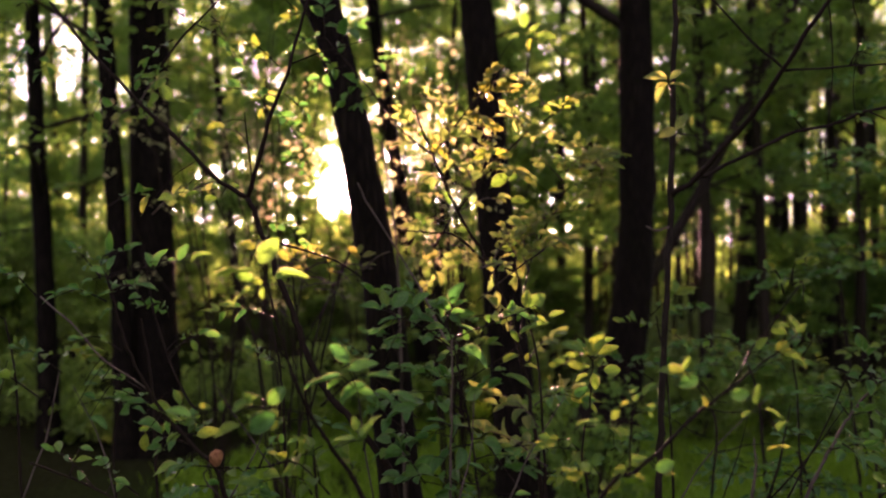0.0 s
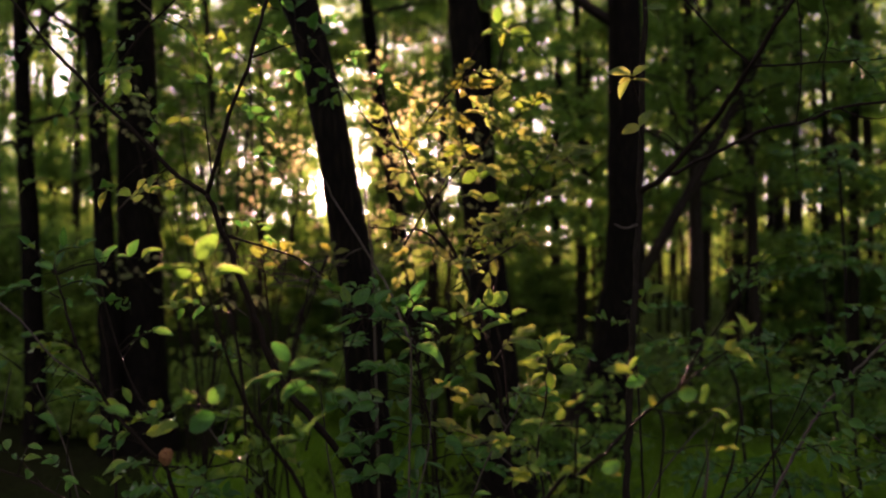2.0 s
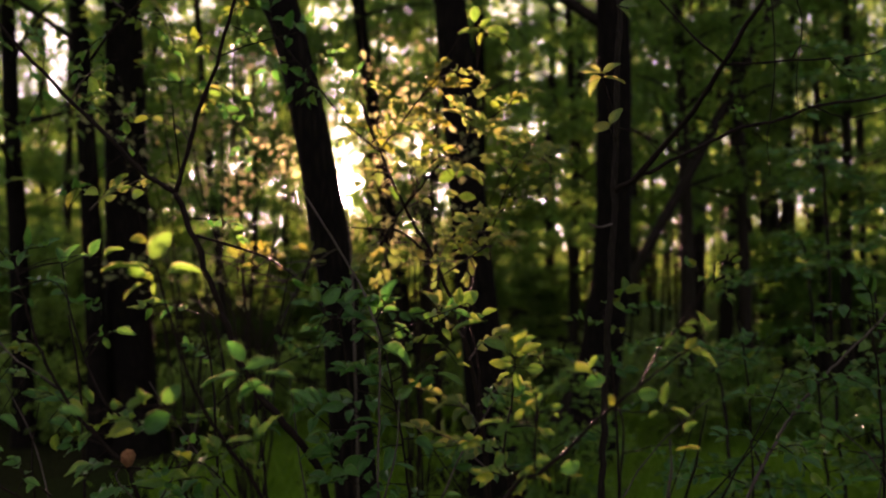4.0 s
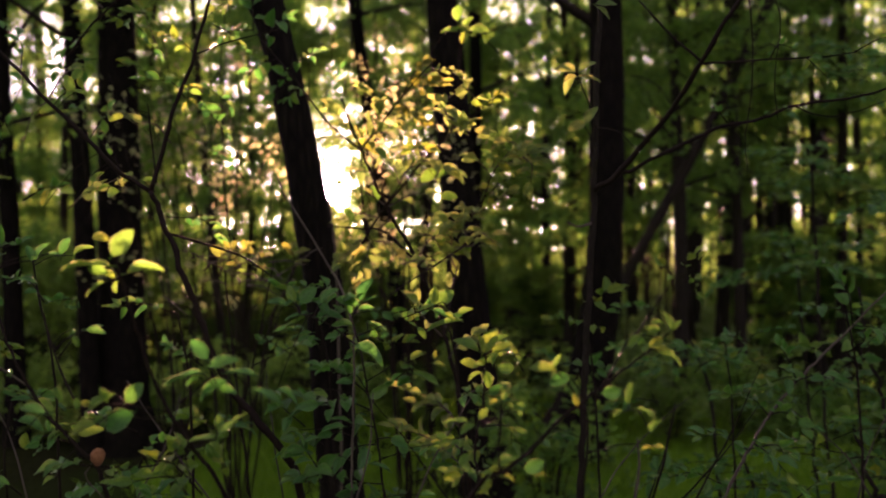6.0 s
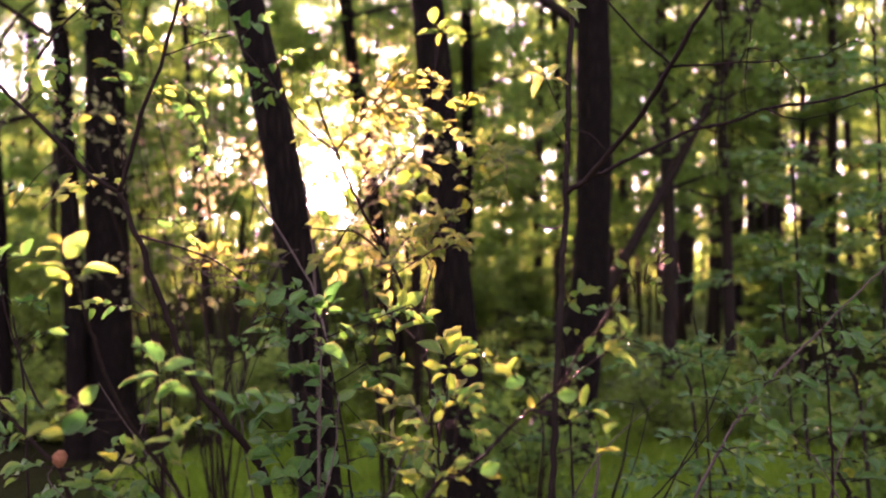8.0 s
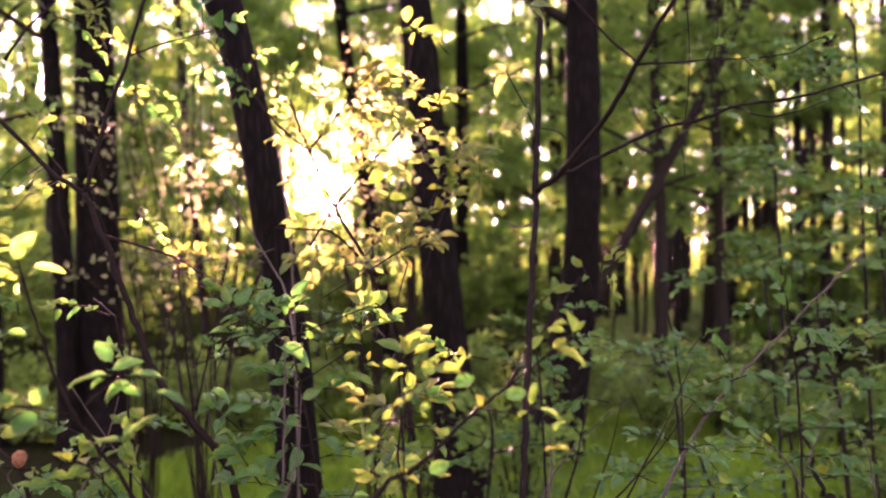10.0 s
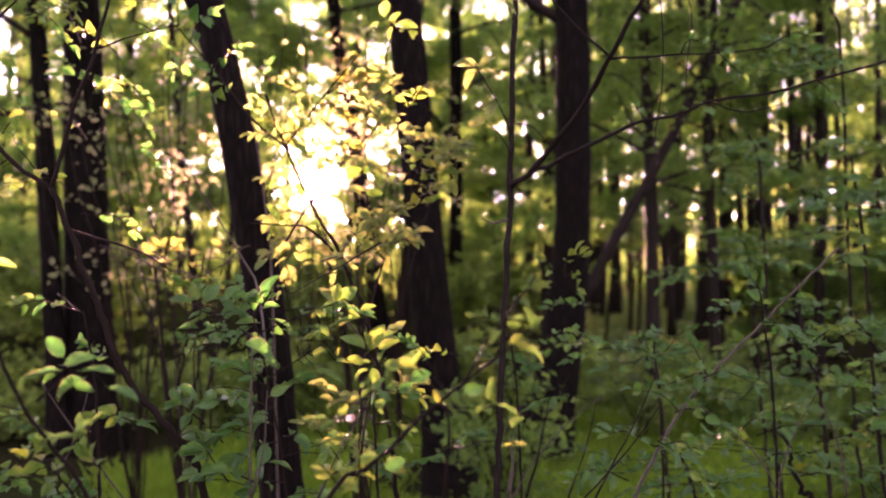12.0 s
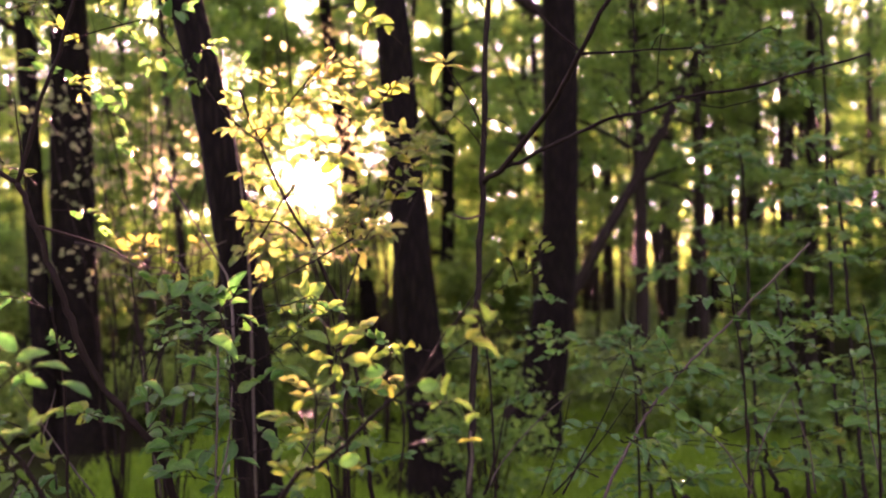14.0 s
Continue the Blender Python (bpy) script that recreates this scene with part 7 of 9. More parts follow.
stem(sapling, "branch", [(0.609, 2.555, 1.785), (0.66, 2.52, 1.825), (0.738, 2.47, 1.918), (0.783, 2.40, 1.993), (0.825, 2.33, 2.075), (0.859, 2.28, 2.157), (0.902, 2.26, 2.218), (0.99, 2.25, 2.36)], 0.0075, 0.004, TWIG, 8, 0.004)
stem(sapling, "branch", [(0.655, 2.525, 1.822), (0.696, 2.55, 1.837), (0.792, 2.56, 1.883), (0.897, 2.57, 1.937), (0.964, 2.57, 1.957), (1.045, 2.57, 1.977), (1.135, 2.57, 2.009), (1.295, 2.57, 2.036), (1.411, 2.57, 2.065), (1.619, 2.57, 2.127)], 0.0055, 0.003, TWIG, 8, 0.004)
stem(sapling, "branch", [(0.825, 2.33, 2.075), (0.788, 2.33, 2.108), (0.745, 2.34, 2.148), (0.662, 2.35, 2.244), (0.61, 2.36, 2.31)], 0.0032, 0.002, TWIG, 7, 0.002)
stem(sapling, "branch", [(0.825, 2.33, 2.072), (0.91, 2.35, 2.08), (0.999, 2.37, 2.092), (1.10, 2.40, 2.101), (1.225, 2.42, 2.12)], 0.0032, 0.0015, TWIG, 7, 0.003)
stem(sapling, "twig", [(0.944, 2.37, 2.30), (0.946, 2.37, 2.24), (0.96, 2.37, 2.103), (0.951, 2.37, 1.967), (0.94, 2.37, 1.898), (0.947, 2.37, 1.81)], 0.0018, 0.0009, TWIG, 6, 0.003)
stem(sapling, "twig", [(1.02, 2.40, 2.26), (1.035, 2.40, 2.17), (1.02, 2.40, 2.03), (1.03, 2.40, 1.95)], 0.0015, 0.0008, TWIG, 6, 0.003)
stem(sapling, "twig", [(0.612, 2.555, 1.95), (0.66, 2.50, 1.93), (0.70, 2.46, 1.88)], 0.0018, 0.001, TWIG, 6, 0.002)
stem(sapling, "twig", [(0.604, 2.56, 1.70), (0.56, 2.53, 1.69), (0.53, 2.50, 1.70)], 0.0035, 0.002, TWIG_GREY_LIT, 7, 0.001)
stem(sapling, "twig", [(1.135, 2.57, 2.009), (1.19, 2.55, 1.985), (1.26, 2.53, 1.985), (1.36, 2.52, 2.02)], 0.0024, 0.001, TWIG, 6, 0.003)
# leaves on one thin shoot, in the sunlit yellow tone
gold_twig = [(0.613, 2.555, 1.90), (0.57, 2.36, 1.955), (0.503, 2.15, 2.012), (0.50, 2.15, 2.03)]
stem(sapling, "twig", gold_twig, 0.0018, 0.001, TWIG, 6, 0.001)
for base, tip, face, shape in (((0.503, 2.15, 2.018), (0.452, 2.15, 2.033), 0.6, 1), ((0.506, 2.15, 2.018), (0.538, 2.14, 2.042), 0.5, 0), ((0.508, 2.15, 2.008), (0.556, 2.16, 2.009), 0.25, 4),
                               ((0.502, 2.15, 2.008), (0.474, 2.15, 2.003), 0.6, 0), ((0.498, 2.15, 2.004), (0.476, 2.15, 1.968), 0.55, 2)):
    blade(sapling, base, tip, face, "gold", shape=shape)
stem(sapling, "twig", [(0.612, 2.555, 1.86), (0.57, 2.36, 1.89), (0.52, 2.16, 1.905)], 0.0016, 0.0009, TWIG, 6, 0.001)
for base, tip, face, shape in (((0.522, 2.155, 1.906), (0.484, 2.15, 1.894), 0.85, 5), ((0.522, 2.155, 1.908), (0.545, 2.15, 1.945), 0.6, 0)):
    blade(sapling, base, tip, face, "gold", shape=shape)
stem(sapling, "twig", [(0.616, 2.56, 2.2), (0.59, 2.40, 2.21), (0.565, 2.29, 2.20)], 0.0016, 0.0009, TWIG, 6, 0.001)
for base, tip, face, shape in (((0.565, 2.285, 2.2), (0.612, 2.28, 2.205), 0.6, 0), ((0.565, 2.285, 2.195), (0.6, 2.28, 2.17), 0.4, 0)):
    blade(sapling, base, tip, face, "gold", shape=shape)
spray(sapling, (0.999, 2.37, 2.092), (1.055, 2.37, 2.118), 4, 0.031, "deep")
spray(sapling, (0.964, 2.57, 1.957), (0.935, 2.57, 1.99), 3, 0.037, "deep")
spray(sapling, (1.045, 2.57, 1.977), (1.11, 2.57, 1.985), 4, 0.042, "deep")
spray(sapling, (1.411, 2.57, 2.065), (1.47, 2.57, 1.985), 6, 0.046, "deep")
spray(sapling, (1.10, 2.40, 2.101), (1.155, 2.40, 2.05), 5, 0.039, "deep")
spray(sapling, (1.225, 2.42, 2.12), (1.33, 2.42, 2.146), 6, 0.044, "deep")
grey_branch_shrub = thing("shrub", (0.894, 2.372, 0), "grey slanting shrub stem among dark leaves", "shrub")
stem(grey_branch_shrub, "stem", [(0.717, 2.442, -0.03), (0.771, 2.412, 0.676), (0.894, 2.372, 1.026), (0.955, 2.372, 1.15), (1.002, 2.372, 1.232), (1.07, 2.372, 1.315), (1.204, 2.372, 1.452), (1.384, 2.372, 1.631)], 0.0048, 0.0026, TWIG_GREY_LIT, 7, 0.004)
spray(grey_branch_shrub, (1.07, 2.372, 1.315), (0.974, 2.372, 1.3), 6, 0.044, "deep")
spray(grey_branch_shrub, (1.07, 2.372, 1.315), (1.029, 2.372, 1.397), 6, 0.044, "deep")
spray(grey_branch_shrub, (1.002, 2.372, 1.232), (0.892, 2.372, 1.286), 7, 0.047, "deep")
spray(grey_branch_shrub, (0.918, 2.272, 1.171), (0.807, 2.272, 1.197), 7, 0.044, "deep")
spray(grey_branch_shrub, (0.918, 2.272, 1.171), (1.004, 2.272, 1.158), 8, 0.044, "deep")
spray(grey_branch_shrub, (0.964, 2.272, 1.25), (1.069, 2.272, 1.224), 8, 0.044, "deep")
spray(grey_branch_shrub, (1.204, 2.372, 1.452), (1.165, 2.372, 1.562), 7, 0.047, "deep")
spray(grey_branch_shrub, (1.157, 2.272, 1.46), (1.252, 2.272, 1.408), 8, 0.044, "deep")
spray(grey_branch_shrub, (1.029, 2.272, 1.329), (1.147, 2.272, 1.316), 8, 0.044, "deep")
spray(grey_branch_shrub, (0.86, 2.272, 1.092), (0.729, 2.272, 1.104), 7, 0.044, "deep")
spray(grey_branch_shrub, (0.901, 2.172, 1.205), (1.002, 2.172, 1.105), 8, 0.045, "deep")
spray(grey_branch_shrub, (1.251, 2.472, 1.473), (1.125, 2.472, 1.472), 7, 0.043, "deep")
tier_shrub_0 = thing("shrub", (1.956, 4.272, 0), "leafy shrub in shade with layered green foliage", "shrub", "layered shrubs")
stem(tier_shrub_0, "stem", [(1.994, 4.342, -0.03), (1.982, 4.312, 0.146), (1.956, 4.272, 0.496), (1.903, 4.272, 0.996), (1.848, 4.272, 1.946), (1.797, 4.272, 2.126)], 0.011, 0.004, BARK_THIN, 7, 0.006)
spray(tier_shrub_0, (1.551, 3.932, 2.003), (1.753, 3.932, 2.05), 9, 0.055, "deep")
spray(tier_shrub_0, (1.893, 3.992, 2.02), (2.068, 3.992, 2.056), 9, 0.051)
spray(tier_shrub_0, (1.987, 4.362, 1.882), (2.164, 4.362, 1.903), 9, 0.066)
spray(tier_shrub_0, (1.869, 4.042, 2.017), (2.105, 4.042, 2.012), 9, 0.057, "deep")
spray(tier_shrub_0, (2.058, 4.412, 1.872), (2.206, 4.412, 1.896), 9, 0.059, "deep")
spray(tier_shrub_0, (1.609, 4.132, 1.952), (1.812, 4.132, 1.992), 9, 0.063, "deep")
spray(tier_shrub_0, (1.639, 4.412, 1.926), (1.874, 4.412, 1.899), 9, 0.057, "deep")
spray(tier_shrub_0, (1.66, 4.442, 1.861), (1.855, 4.442, 1.875), 9, 0.06, "deep")
spray(tier_shrub_0, (2.009, 4.332, 2.043), (1.747, 4.332, 2.066), 9, 0.066, "deep")
spray(tier_shrub_0, (2.12, 4.552, 2.018), (1.963, 4.552, 1.98), 9, 0.072, "deep")
spray(tier_shrub_0, (2.057, 4.382, 2.065), (2.254, 4.382, 2.11), 9, 0.067)
spray(tier_shrub_0, (1.809, 4.102, 2.025), (1.532, 4.102, 2.045), 9, 0.06, "deep")
spray(tier_shrub_0, (1.789, 4.172, 1.968), (1.956, 4.172, 1.925), 9, 0.056, "deep")
spray(tier_shrub_0, (2.095, 4.442, 1.978), (1.927, 4.442, 2.031), 9, 0.065)
spray(tier_shrub_0, (1.94, 4.502, 1.952), (1.736, 4.502, 2.012), 9, 0.061)
spray(tier_shrub_0, (1.734, 3.952, 1.985), (1.566, 3.952, 1.989), 9, 0.055, "deep")
tier_shrub_1 = thing("shrub", (2.124, 3.672, 0), "leafy shrub in shade with layered green foliage", "shrub", "layered shrubs")
stem(tier_shrub_1, "stem", [(2.163, 3.742, -0.03), (2.151, 3.712, 0.311), (2.124, 3.672, 0.661), (2.078, 3.672, 1.09), (2.032, 3.672, 1.69), (1.987, 3.672, 1.964)], 0.011, 0.004, BARK_THIN, 7, 0.006)
spray(tier_shrub_1, (2.047, 3.502, 1.58), (2.21, 3.502, 1.628), 9, 0.057, "deep")
spray(tier_shrub_1, (1.982, 3.722, 1.773), (2.134, 3.722, 1.717), 9, 0.069, "deep")
spray(tier_shrub_1, (2.034, 3.472, 1.637), (1.824, 3.472, 1.677), 9, 0.063)
spray(tier_shrub_1, (2.278, 3.892, 1.753), (2.568, 3.892, 1.732), 9, 0.064, "deep")
spray(tier_shrub_1, (2.239, 4.002, 1.782), (2.562, 4.002, 1.833), 9, 0.075, "deep")
spray(tier_shrub_1, (1.929, 3.922, 1.546), (1.644, 3.922, 1.567), 9, 0.071, "deep")
spray(tier_shrub_1, (1.796, 3.322, 1.693), (2.059, 3.322, 1.719), 9, 0.06, "deep")
spray(tier_shrub_1, (2.287, 3.942, 1.835), (2.592, 3.942, 1.825), 9, 0.06, "deep")
spray(tier_shrub_1, (1.778, 3.382, 1.562), (2.045, 3.382, 1.565), 9, 0.059, "deep")
spray(tier_shrub_1, (2.154, 3.942, 1.784), (1.994, 3.942, 1.831), 9, 0.071, "deep")
spray(tier_shrub_1, (1.863, 3.542, 1.828), (2.06, 3.542, 1.792), 9, 0.054, "deep")
spray(tier_shrub_1, (2.119, 3.582, 1.826), (1.837, 3.582, 1.784), 9, 0.067, "deep")
spray(tier_shrub_1, (2.065, 3.662, 1.71), (1.821, 3.662, 1.653), 9, 0.053, "deep")
spray(tier_shrub_1, (1.853, 3.502, 1.798), (1.667, 3.502, 1.752), 9, 0.065, "deep")
spray(tier_shrub_1, (1.933, 3.822, 1.638), (1.691, 3.822, 1.634), 9, 0.062, "deep")
spray(tier_shrub_1, (2.014, 3.922, 1.565), (2.204, 3.922, 1.6), 9, 0.057, "deep")
spray(tier_shrub_1, (2.322, 3.982, 1.679), (2.614, 3.982, 1.667), 9, 0.065, "deep")
spray(tier_shrub_1, (2.092, 3.782, 1.729), (2.369, 3.782, 1.742), 9, 0.057, "deep")
tier_shrub_2 = thing("shrub", (2.048, 4.672, 0), "leafy shrub in shade with layered green foliage", "shrub", "layered shrubs")
stem(tier_shrub_2, "stem", [(2.087, 4.742, -0.03), (2.075, 4.712, 0.036), (2.049, 4.672, 0.386), (1.991, 4.672, 0.934), (1.932, 4.672, 1.564), (1.876, 4.672, 1.717)], 0.011, 0.004, BARK_THIN, 7, 0.006)
spray(tier_shrub_2, (1.641, 4.462, 1.509), (1.463, 4.462, 1.44), 9, 0.063, "deep")
spray(tier_shrub_2, (1.956, 4.442, 1.646), (1.771, 4.442, 1.656), 9, 0.062, "deep")
spray(tier_shrub_2, (2.011, 4.992, 1.506), (1.721, 4.992, 1.449), 9, 0.059, "deep")
spray(tier_shrub_2, (1.772, 4.402, 1.555), (1.524, 4.402, 1.482), 9, 0.059, "deep")
spray(tier_shrub_2, (2.099, 4.942, 1.537), (2.396, 4.942, 1.501), 9, 0.061, "deep")
spray(tier_shrub_2, (1.738, 4.642, 1.588), (1.967, 4.642, 1.578), 9, 0.065, "deep")
spray(tier_shrub_2, (1.999, 4.452, 1.602), (2.197, 4.452, 1.666), 9, 0.057, "deep")
spray(tier_shrub_2, (1.811, 4.372, 1.592), (2.039, 4.372, 1.637), 9, 0.064)
spray(tier_shrub_2, (2.068, 4.662, 1.546), (2.355, 4.662, 1.501), 9, 0.063, "deep")
spray(tier_shrub_2, (1.798, 4.352, 1.646), (1.658, 4.352, 1.691), 9, 0.053, "deep")
spray(tier_shrub_2, (2.003, 4.852, 1.518), (2.154, 4.852, 1.553), 9, 0.057)
spray(tier_shrub_2, (1.607, 4.442, 1.608), (1.836, 4.442, 1.583), 9, 0.052, "deep")
spray(tier_shrub_2, (1.763, 4.832, 1.518), (1.522, 4.832, 1.48), 9, 0.062, "deep")
spray(tier_shrub_2, (1.635, 4.432, 1.505), (1.848, 4.432, 1.516), 9, 0.062, "deep")
tier_shrub_3 = thing("shrub", (1.83, 3.472, 0), "leafy shrub in shade with layered green foliage", "shrub", "layered shrubs")
stem(tier_shrub_3, "stem", [(1.868, 3.542, -0.03), (1.857, 3.512, 0.365), (1.83, 3.472, 0.715), (1.787, 3.472, 1.12), (1.746, 3.472, 1.241), (1.704, 3.472, 1.5)], 0.011, 0.004, BARK_THIN, 7, 0.006)
spray(tier_shrub_3, (1.698, 3.422, 1.311), (1.889, 3.422, 1.318), 9, 0.052)
spray(tier_shrub_3, (1.534, 3.552, 1.077), (1.374, 3.552, 1.116), 9, 0.054, "deep")
spray(tier_shrub_3, (1.562, 3.632, 1.081), (1.263, 3.632, 1.08), 9, 0.07, "deep")
spray(tier_shrub_3, (1.656, 3.202, 1.321), (1.402, 3.202, 1.307), 9, 0.058)
spray(tier_shrub_3, (1.662, 3.562, 1.182), (1.907, 3.562, 1.229), 9, 0.058)
spray(tier_shrub_3, (1.886, 3.702, 1.281), (2.145, 3.702, 1.295), 9, 0.071)
spray(tier_shrub_3, (2.042, 3.812, 1.146), (1.779, 3.812, 1.136), 9, 0.065, "deep")
spray(tier_shrub_3, (1.742, 3.362, 1.254), (1.599, 3.362, 1.23), 9, 0.061, "deep")
spray(tier_shrub_3, (1.554, 3.312, 1.257), (1.407, 3.312, 1.28), 9, 0.064)
spray(tier_shrub_3, (1.994, 3.642, 1.388), (1.809, 3.642, 1.412), 9, 0.062)
spray(tier_shrub_3, (2.026, 3.802, 1.156), (2.188, 3.802, 1.161), 9, 0.071)
spray(tier_shrub_3, (1.519, 3.242, 1.209), (1.279, 3.242, 1.21), 9, 0.049)
spray(tier_shrub_3, (1.858, 3.412, 1.32), (2.149, 3.412, 1.27), 9, 0.064, "deep")
spray(tier_shrub_3, (1.738, 3.762, 1.351), (1.938, 3.762, 1.372), 9, 0.059, "deep")
spray(tier_shrub_3, (1.654, 3.772, 1.033), (1.392, 3.772, 1.003), 9, 0.062, "deep")
spray(tier_shrub_3, (1.665, 3.262, 1.186), (1.798, 3.262, 1.173), 9, 0.051, "deep")
spray(tier_shrub_3, (1.579, 3.582, 1.127), (1.776, 3.582, 1.115), 9, 0.069, "deep")
spray(tier_shrub_3, (1.914, 3.592, 1.334), (1.639, 3.592, 1.293), 9, 0.059, "deep")
tier_shrub_4 = thing("shrub", (2.418, 3.472, 0), "leafy shrub in shade with layered green foliage", "shrub", "layered shrubs")
stem(tier_shrub_4, "stem", [(2.458, 3.542, -0.03), (2.446, 3.512, 0.367), (2.419, 3.472, 0.717), (2.375, 3.472, 1.123), (2.33, 3.472, 1.933), (2.287, 3.472, 2.321)], 0.011, 0.004, BARK_THIN, 7, 0.006)
spray(tier_shrub_4, (2.465, 3.652, 1.827), (2.781, 3.652, 1.863), 9, 0.055, "deep")
spray(tier_shrub_4, (2.319, 3.762, 1.724), (2.046, 3.762, 1.746), 9, 0.068, "deep")
spray(tier_shrub_4, (2.459, 3.502, 1.791), (2.68, 3.502, 1.78), 9, 0.059, "deep")
spray(tier_shrub_4, (2.339, 3.332, 1.801), (2.176, 3.332, 1.81), 9, 0.056)
spray(tier_shrub_4, (2.691, 3.782, 1.865), (2.911, 3.782, 1.835), 9, 0.06, "deep")
spray(tier_shrub_4, (2.584, 3.602, 2.09), (2.418, 3.602, 2.108), 9, 0.059, "deep")
spray(tier_shrub_4, (2.535, 3.552, 1.716), (2.708, 3.552, 1.655), 9, 0.06, "deep")
spray(tier_shrub_4, (2.421, 3.542, 1.966), (2.599, 3.542, 1.979), 9, 0.054, "deep")
spray(tier_shrub_4, (2.188, 3.542, 1.851), (2.012, 3.542, 1.831), 9, 0.064, "deep")
spray(tier_shrub_4, (2.127, 3.542, 1.968), (1.878, 3.542, 2.004), 9, 0.058, "deep")
spray(tier_shrub_4, (2.378, 3.582, 2.007), (2.68, 3.582, 1.965), 9, 0.063, "deep")
spray(tier_shrub_4, (2.494, 3.722, 1.711), (2.248, 3.722, 1.72), 9, 0.061, "deep")
spray(tier_shrub_4, (2.217, 3.622, 1.75), (1.901, 3.622, 1.784), 9, 0.065, "deep")
spray(tier_shrub_4, (2.589, 3.712, 1.759), (2.313, 3.712, 1.807), 9, 0.058, "deep")
spray(tier_shrub_4, (2.244, 3.322, 2.015), (2.412, 3.322, 2.014), 9, 0.06)
spray(tier_shrub_4, (2.501, 3.542, 2.045), (2.654, 3.542, 2.058), 9, 0.068, "deep")
spray(tier_shrub_4, (2.036, 3.262, 1.832), (2.289, 3.262, 1.879), 9, 0.059, "deep")
spray(tier_shrub_4, (1.941, 3.122, 1.807), (1.668, 3.122, 1.851), 9, 0.051, "deep")
tier_shrub_5 = thing("shrub", (2.148, 3.072, 0), "leafy shrub in shade with layered green foliage", "shrub", "layered shrubs")
stem(tier_shrub_5, "stem", [(2.201, 3.142, -0.03), (2.185, 3.112, 0.476), (2.148, 3.072, 0.826), (2.111, 3.072, 1.076), (2.075, 3.072, 1.183), (2.037, 3.072, 1.498)], 0.011, 0.004, BARK_THIN, 7, 0.006)
spray(tier_shrub_5, (2.015, 3.082, 1.343), (2.267, 3.082, 1.326), 9, 0.061, "deep")
spray(tier_shrub_5, (1.882, 3.082, 1.206), (1.593, 3.082, 1.154), 9, 0.061, "deep")
spray(tier_shrub_5, (1.711, 2.752, 1.201), (1.497, 2.752, 1.24), 9, 0.051, "deep")
spray(tier_shrub_5, (2.022, 2.892, 1.177), (1.808, 2.892, 1.168), 9, 0.059, "deep")
spray(tier_shrub_5, (1.898, 2.862, 1.16), (1.679, 2.862, 1.147), 9, 0.063, "deep")
spray(tier_shrub_5, (1.964, 2.832, 1.055), (2.236, 2.832, 1.083), 9, 0.062)
spray(tier_shrub_5, (1.963, 2.842, 1.207), (2.135, 2.842, 1.17), 9, 0.049, "deep")
spray(tier_shrub_5, (2.429, 3.422, 1.071), (2.238, 3.422, 1.11), 9, 0.06, "deep")
spray(tier_shrub_5, (2.401, 3.402, 1.35), (2.204, 3.402, 1.373), 9, 0.065, "deep")
spray(tier_shrub_5, (1.816, 2.752, 1.15), (2.016, 2.752, 1.161), 9, 0.049, "deep")
spray(tier_shrub_5, (1.928, 2.962, 1.327), (1.706, 2.962, 1.276), 9, 0.055, "deep")
spray(tier_shrub_5, (2.029, 3.382, 1.194), (2.288, 3.382, 1.191), 9, 0.065, "deep")
spray(tier_shrub_5, (1.815, 2.782, 1.374), (2.021, 2.782, 1.349), 9, 0.048, "deep")
spray(tier_shrub_5, (2.186, 3.342, 1.206), (2.396, 3.342, 1.184), 9, 0.064)
spray(tier_shrub_5, (1.98, 3.222, 0.985), (2.296, 3.222, 0.949), 9, 0.062, "deep")
spray(tier_shrub_5, (2.098, 2.952, 1.173), (1.818, 2.952, 1.189), 9, 0.051)
spray(tier_shrub_5, (1.963, 2.882, 1.149), (1.737, 2.882, 1.117), 9, 0.057)
spray(tier_shrub_5, (2.167, 3.312, 1.133), (1.928, 3.312, 1.08), 9, 0.064, "deep")
tier_shrub_6 = thing("shrub", (1.404, 3.472, 0), "leafy shrub in shade with layered green foliage", "shrub", "layered shrubs")
stem(tier_shrub_6, "stem", [(1.692, 3.542, -0.03), (1.604, 3.512, 0.363), (1.404, 3.472, 0.713), (1.364, 3.472, 0.692), (1.323, 3.472, 0.814), (1.282, 3.472, 0.911)], 0.011, 0.004, BARK_THIN, 7, 0.006)
spray(tier_shrub_6, (1.363, 3.312, 0.824), (1.204, 3.312, 0.833), 9, 0.06, "deep")
spray(tier_shrub_6, (1.402, 3.642, 0.711), (1.09, 3.642, 0.654), 9, 0.062, "deep")
spray(tier_shrub_6, (1.315, 3.302, 0.822), (1.065, 3.302, 0.798), 9, 0.06, "deep")
spray(tier_shrub_6, (1.354, 3.522, 0.841), (1.135, 3.522, 0.815), 9, 0.055, "deep")
spray(tier_shrub_6, (1.198, 3.522, 0.821), (1.478, 3.522, 0.777), 9, 0.057, "deep")
spray(tier_shrub_6, (1.031, 3.162, 0.896), (0.869, 3.162, 0.86), 9, 0.057, "deep")
spray(tier_shrub_6, (1.097, 3.462, 0.851), (0.919, 3.462, 0.901), 9, 0.058, "deep")
spray(tier_shrub_6, (1.339, 3.552, 0.769), (1.594, 3.552, 0.741), 9, 0.058, "deep")
spray(tier_shrub_6, (1.376, 3.262, 0.82), (1.11, 3.262, 0.826), 9, 0.053, "deep")
spray(tier_shrub_6, (1.315, 3.702, 0.814), (1.019, 3.702, 0.78), 9, 0.067, "deep")
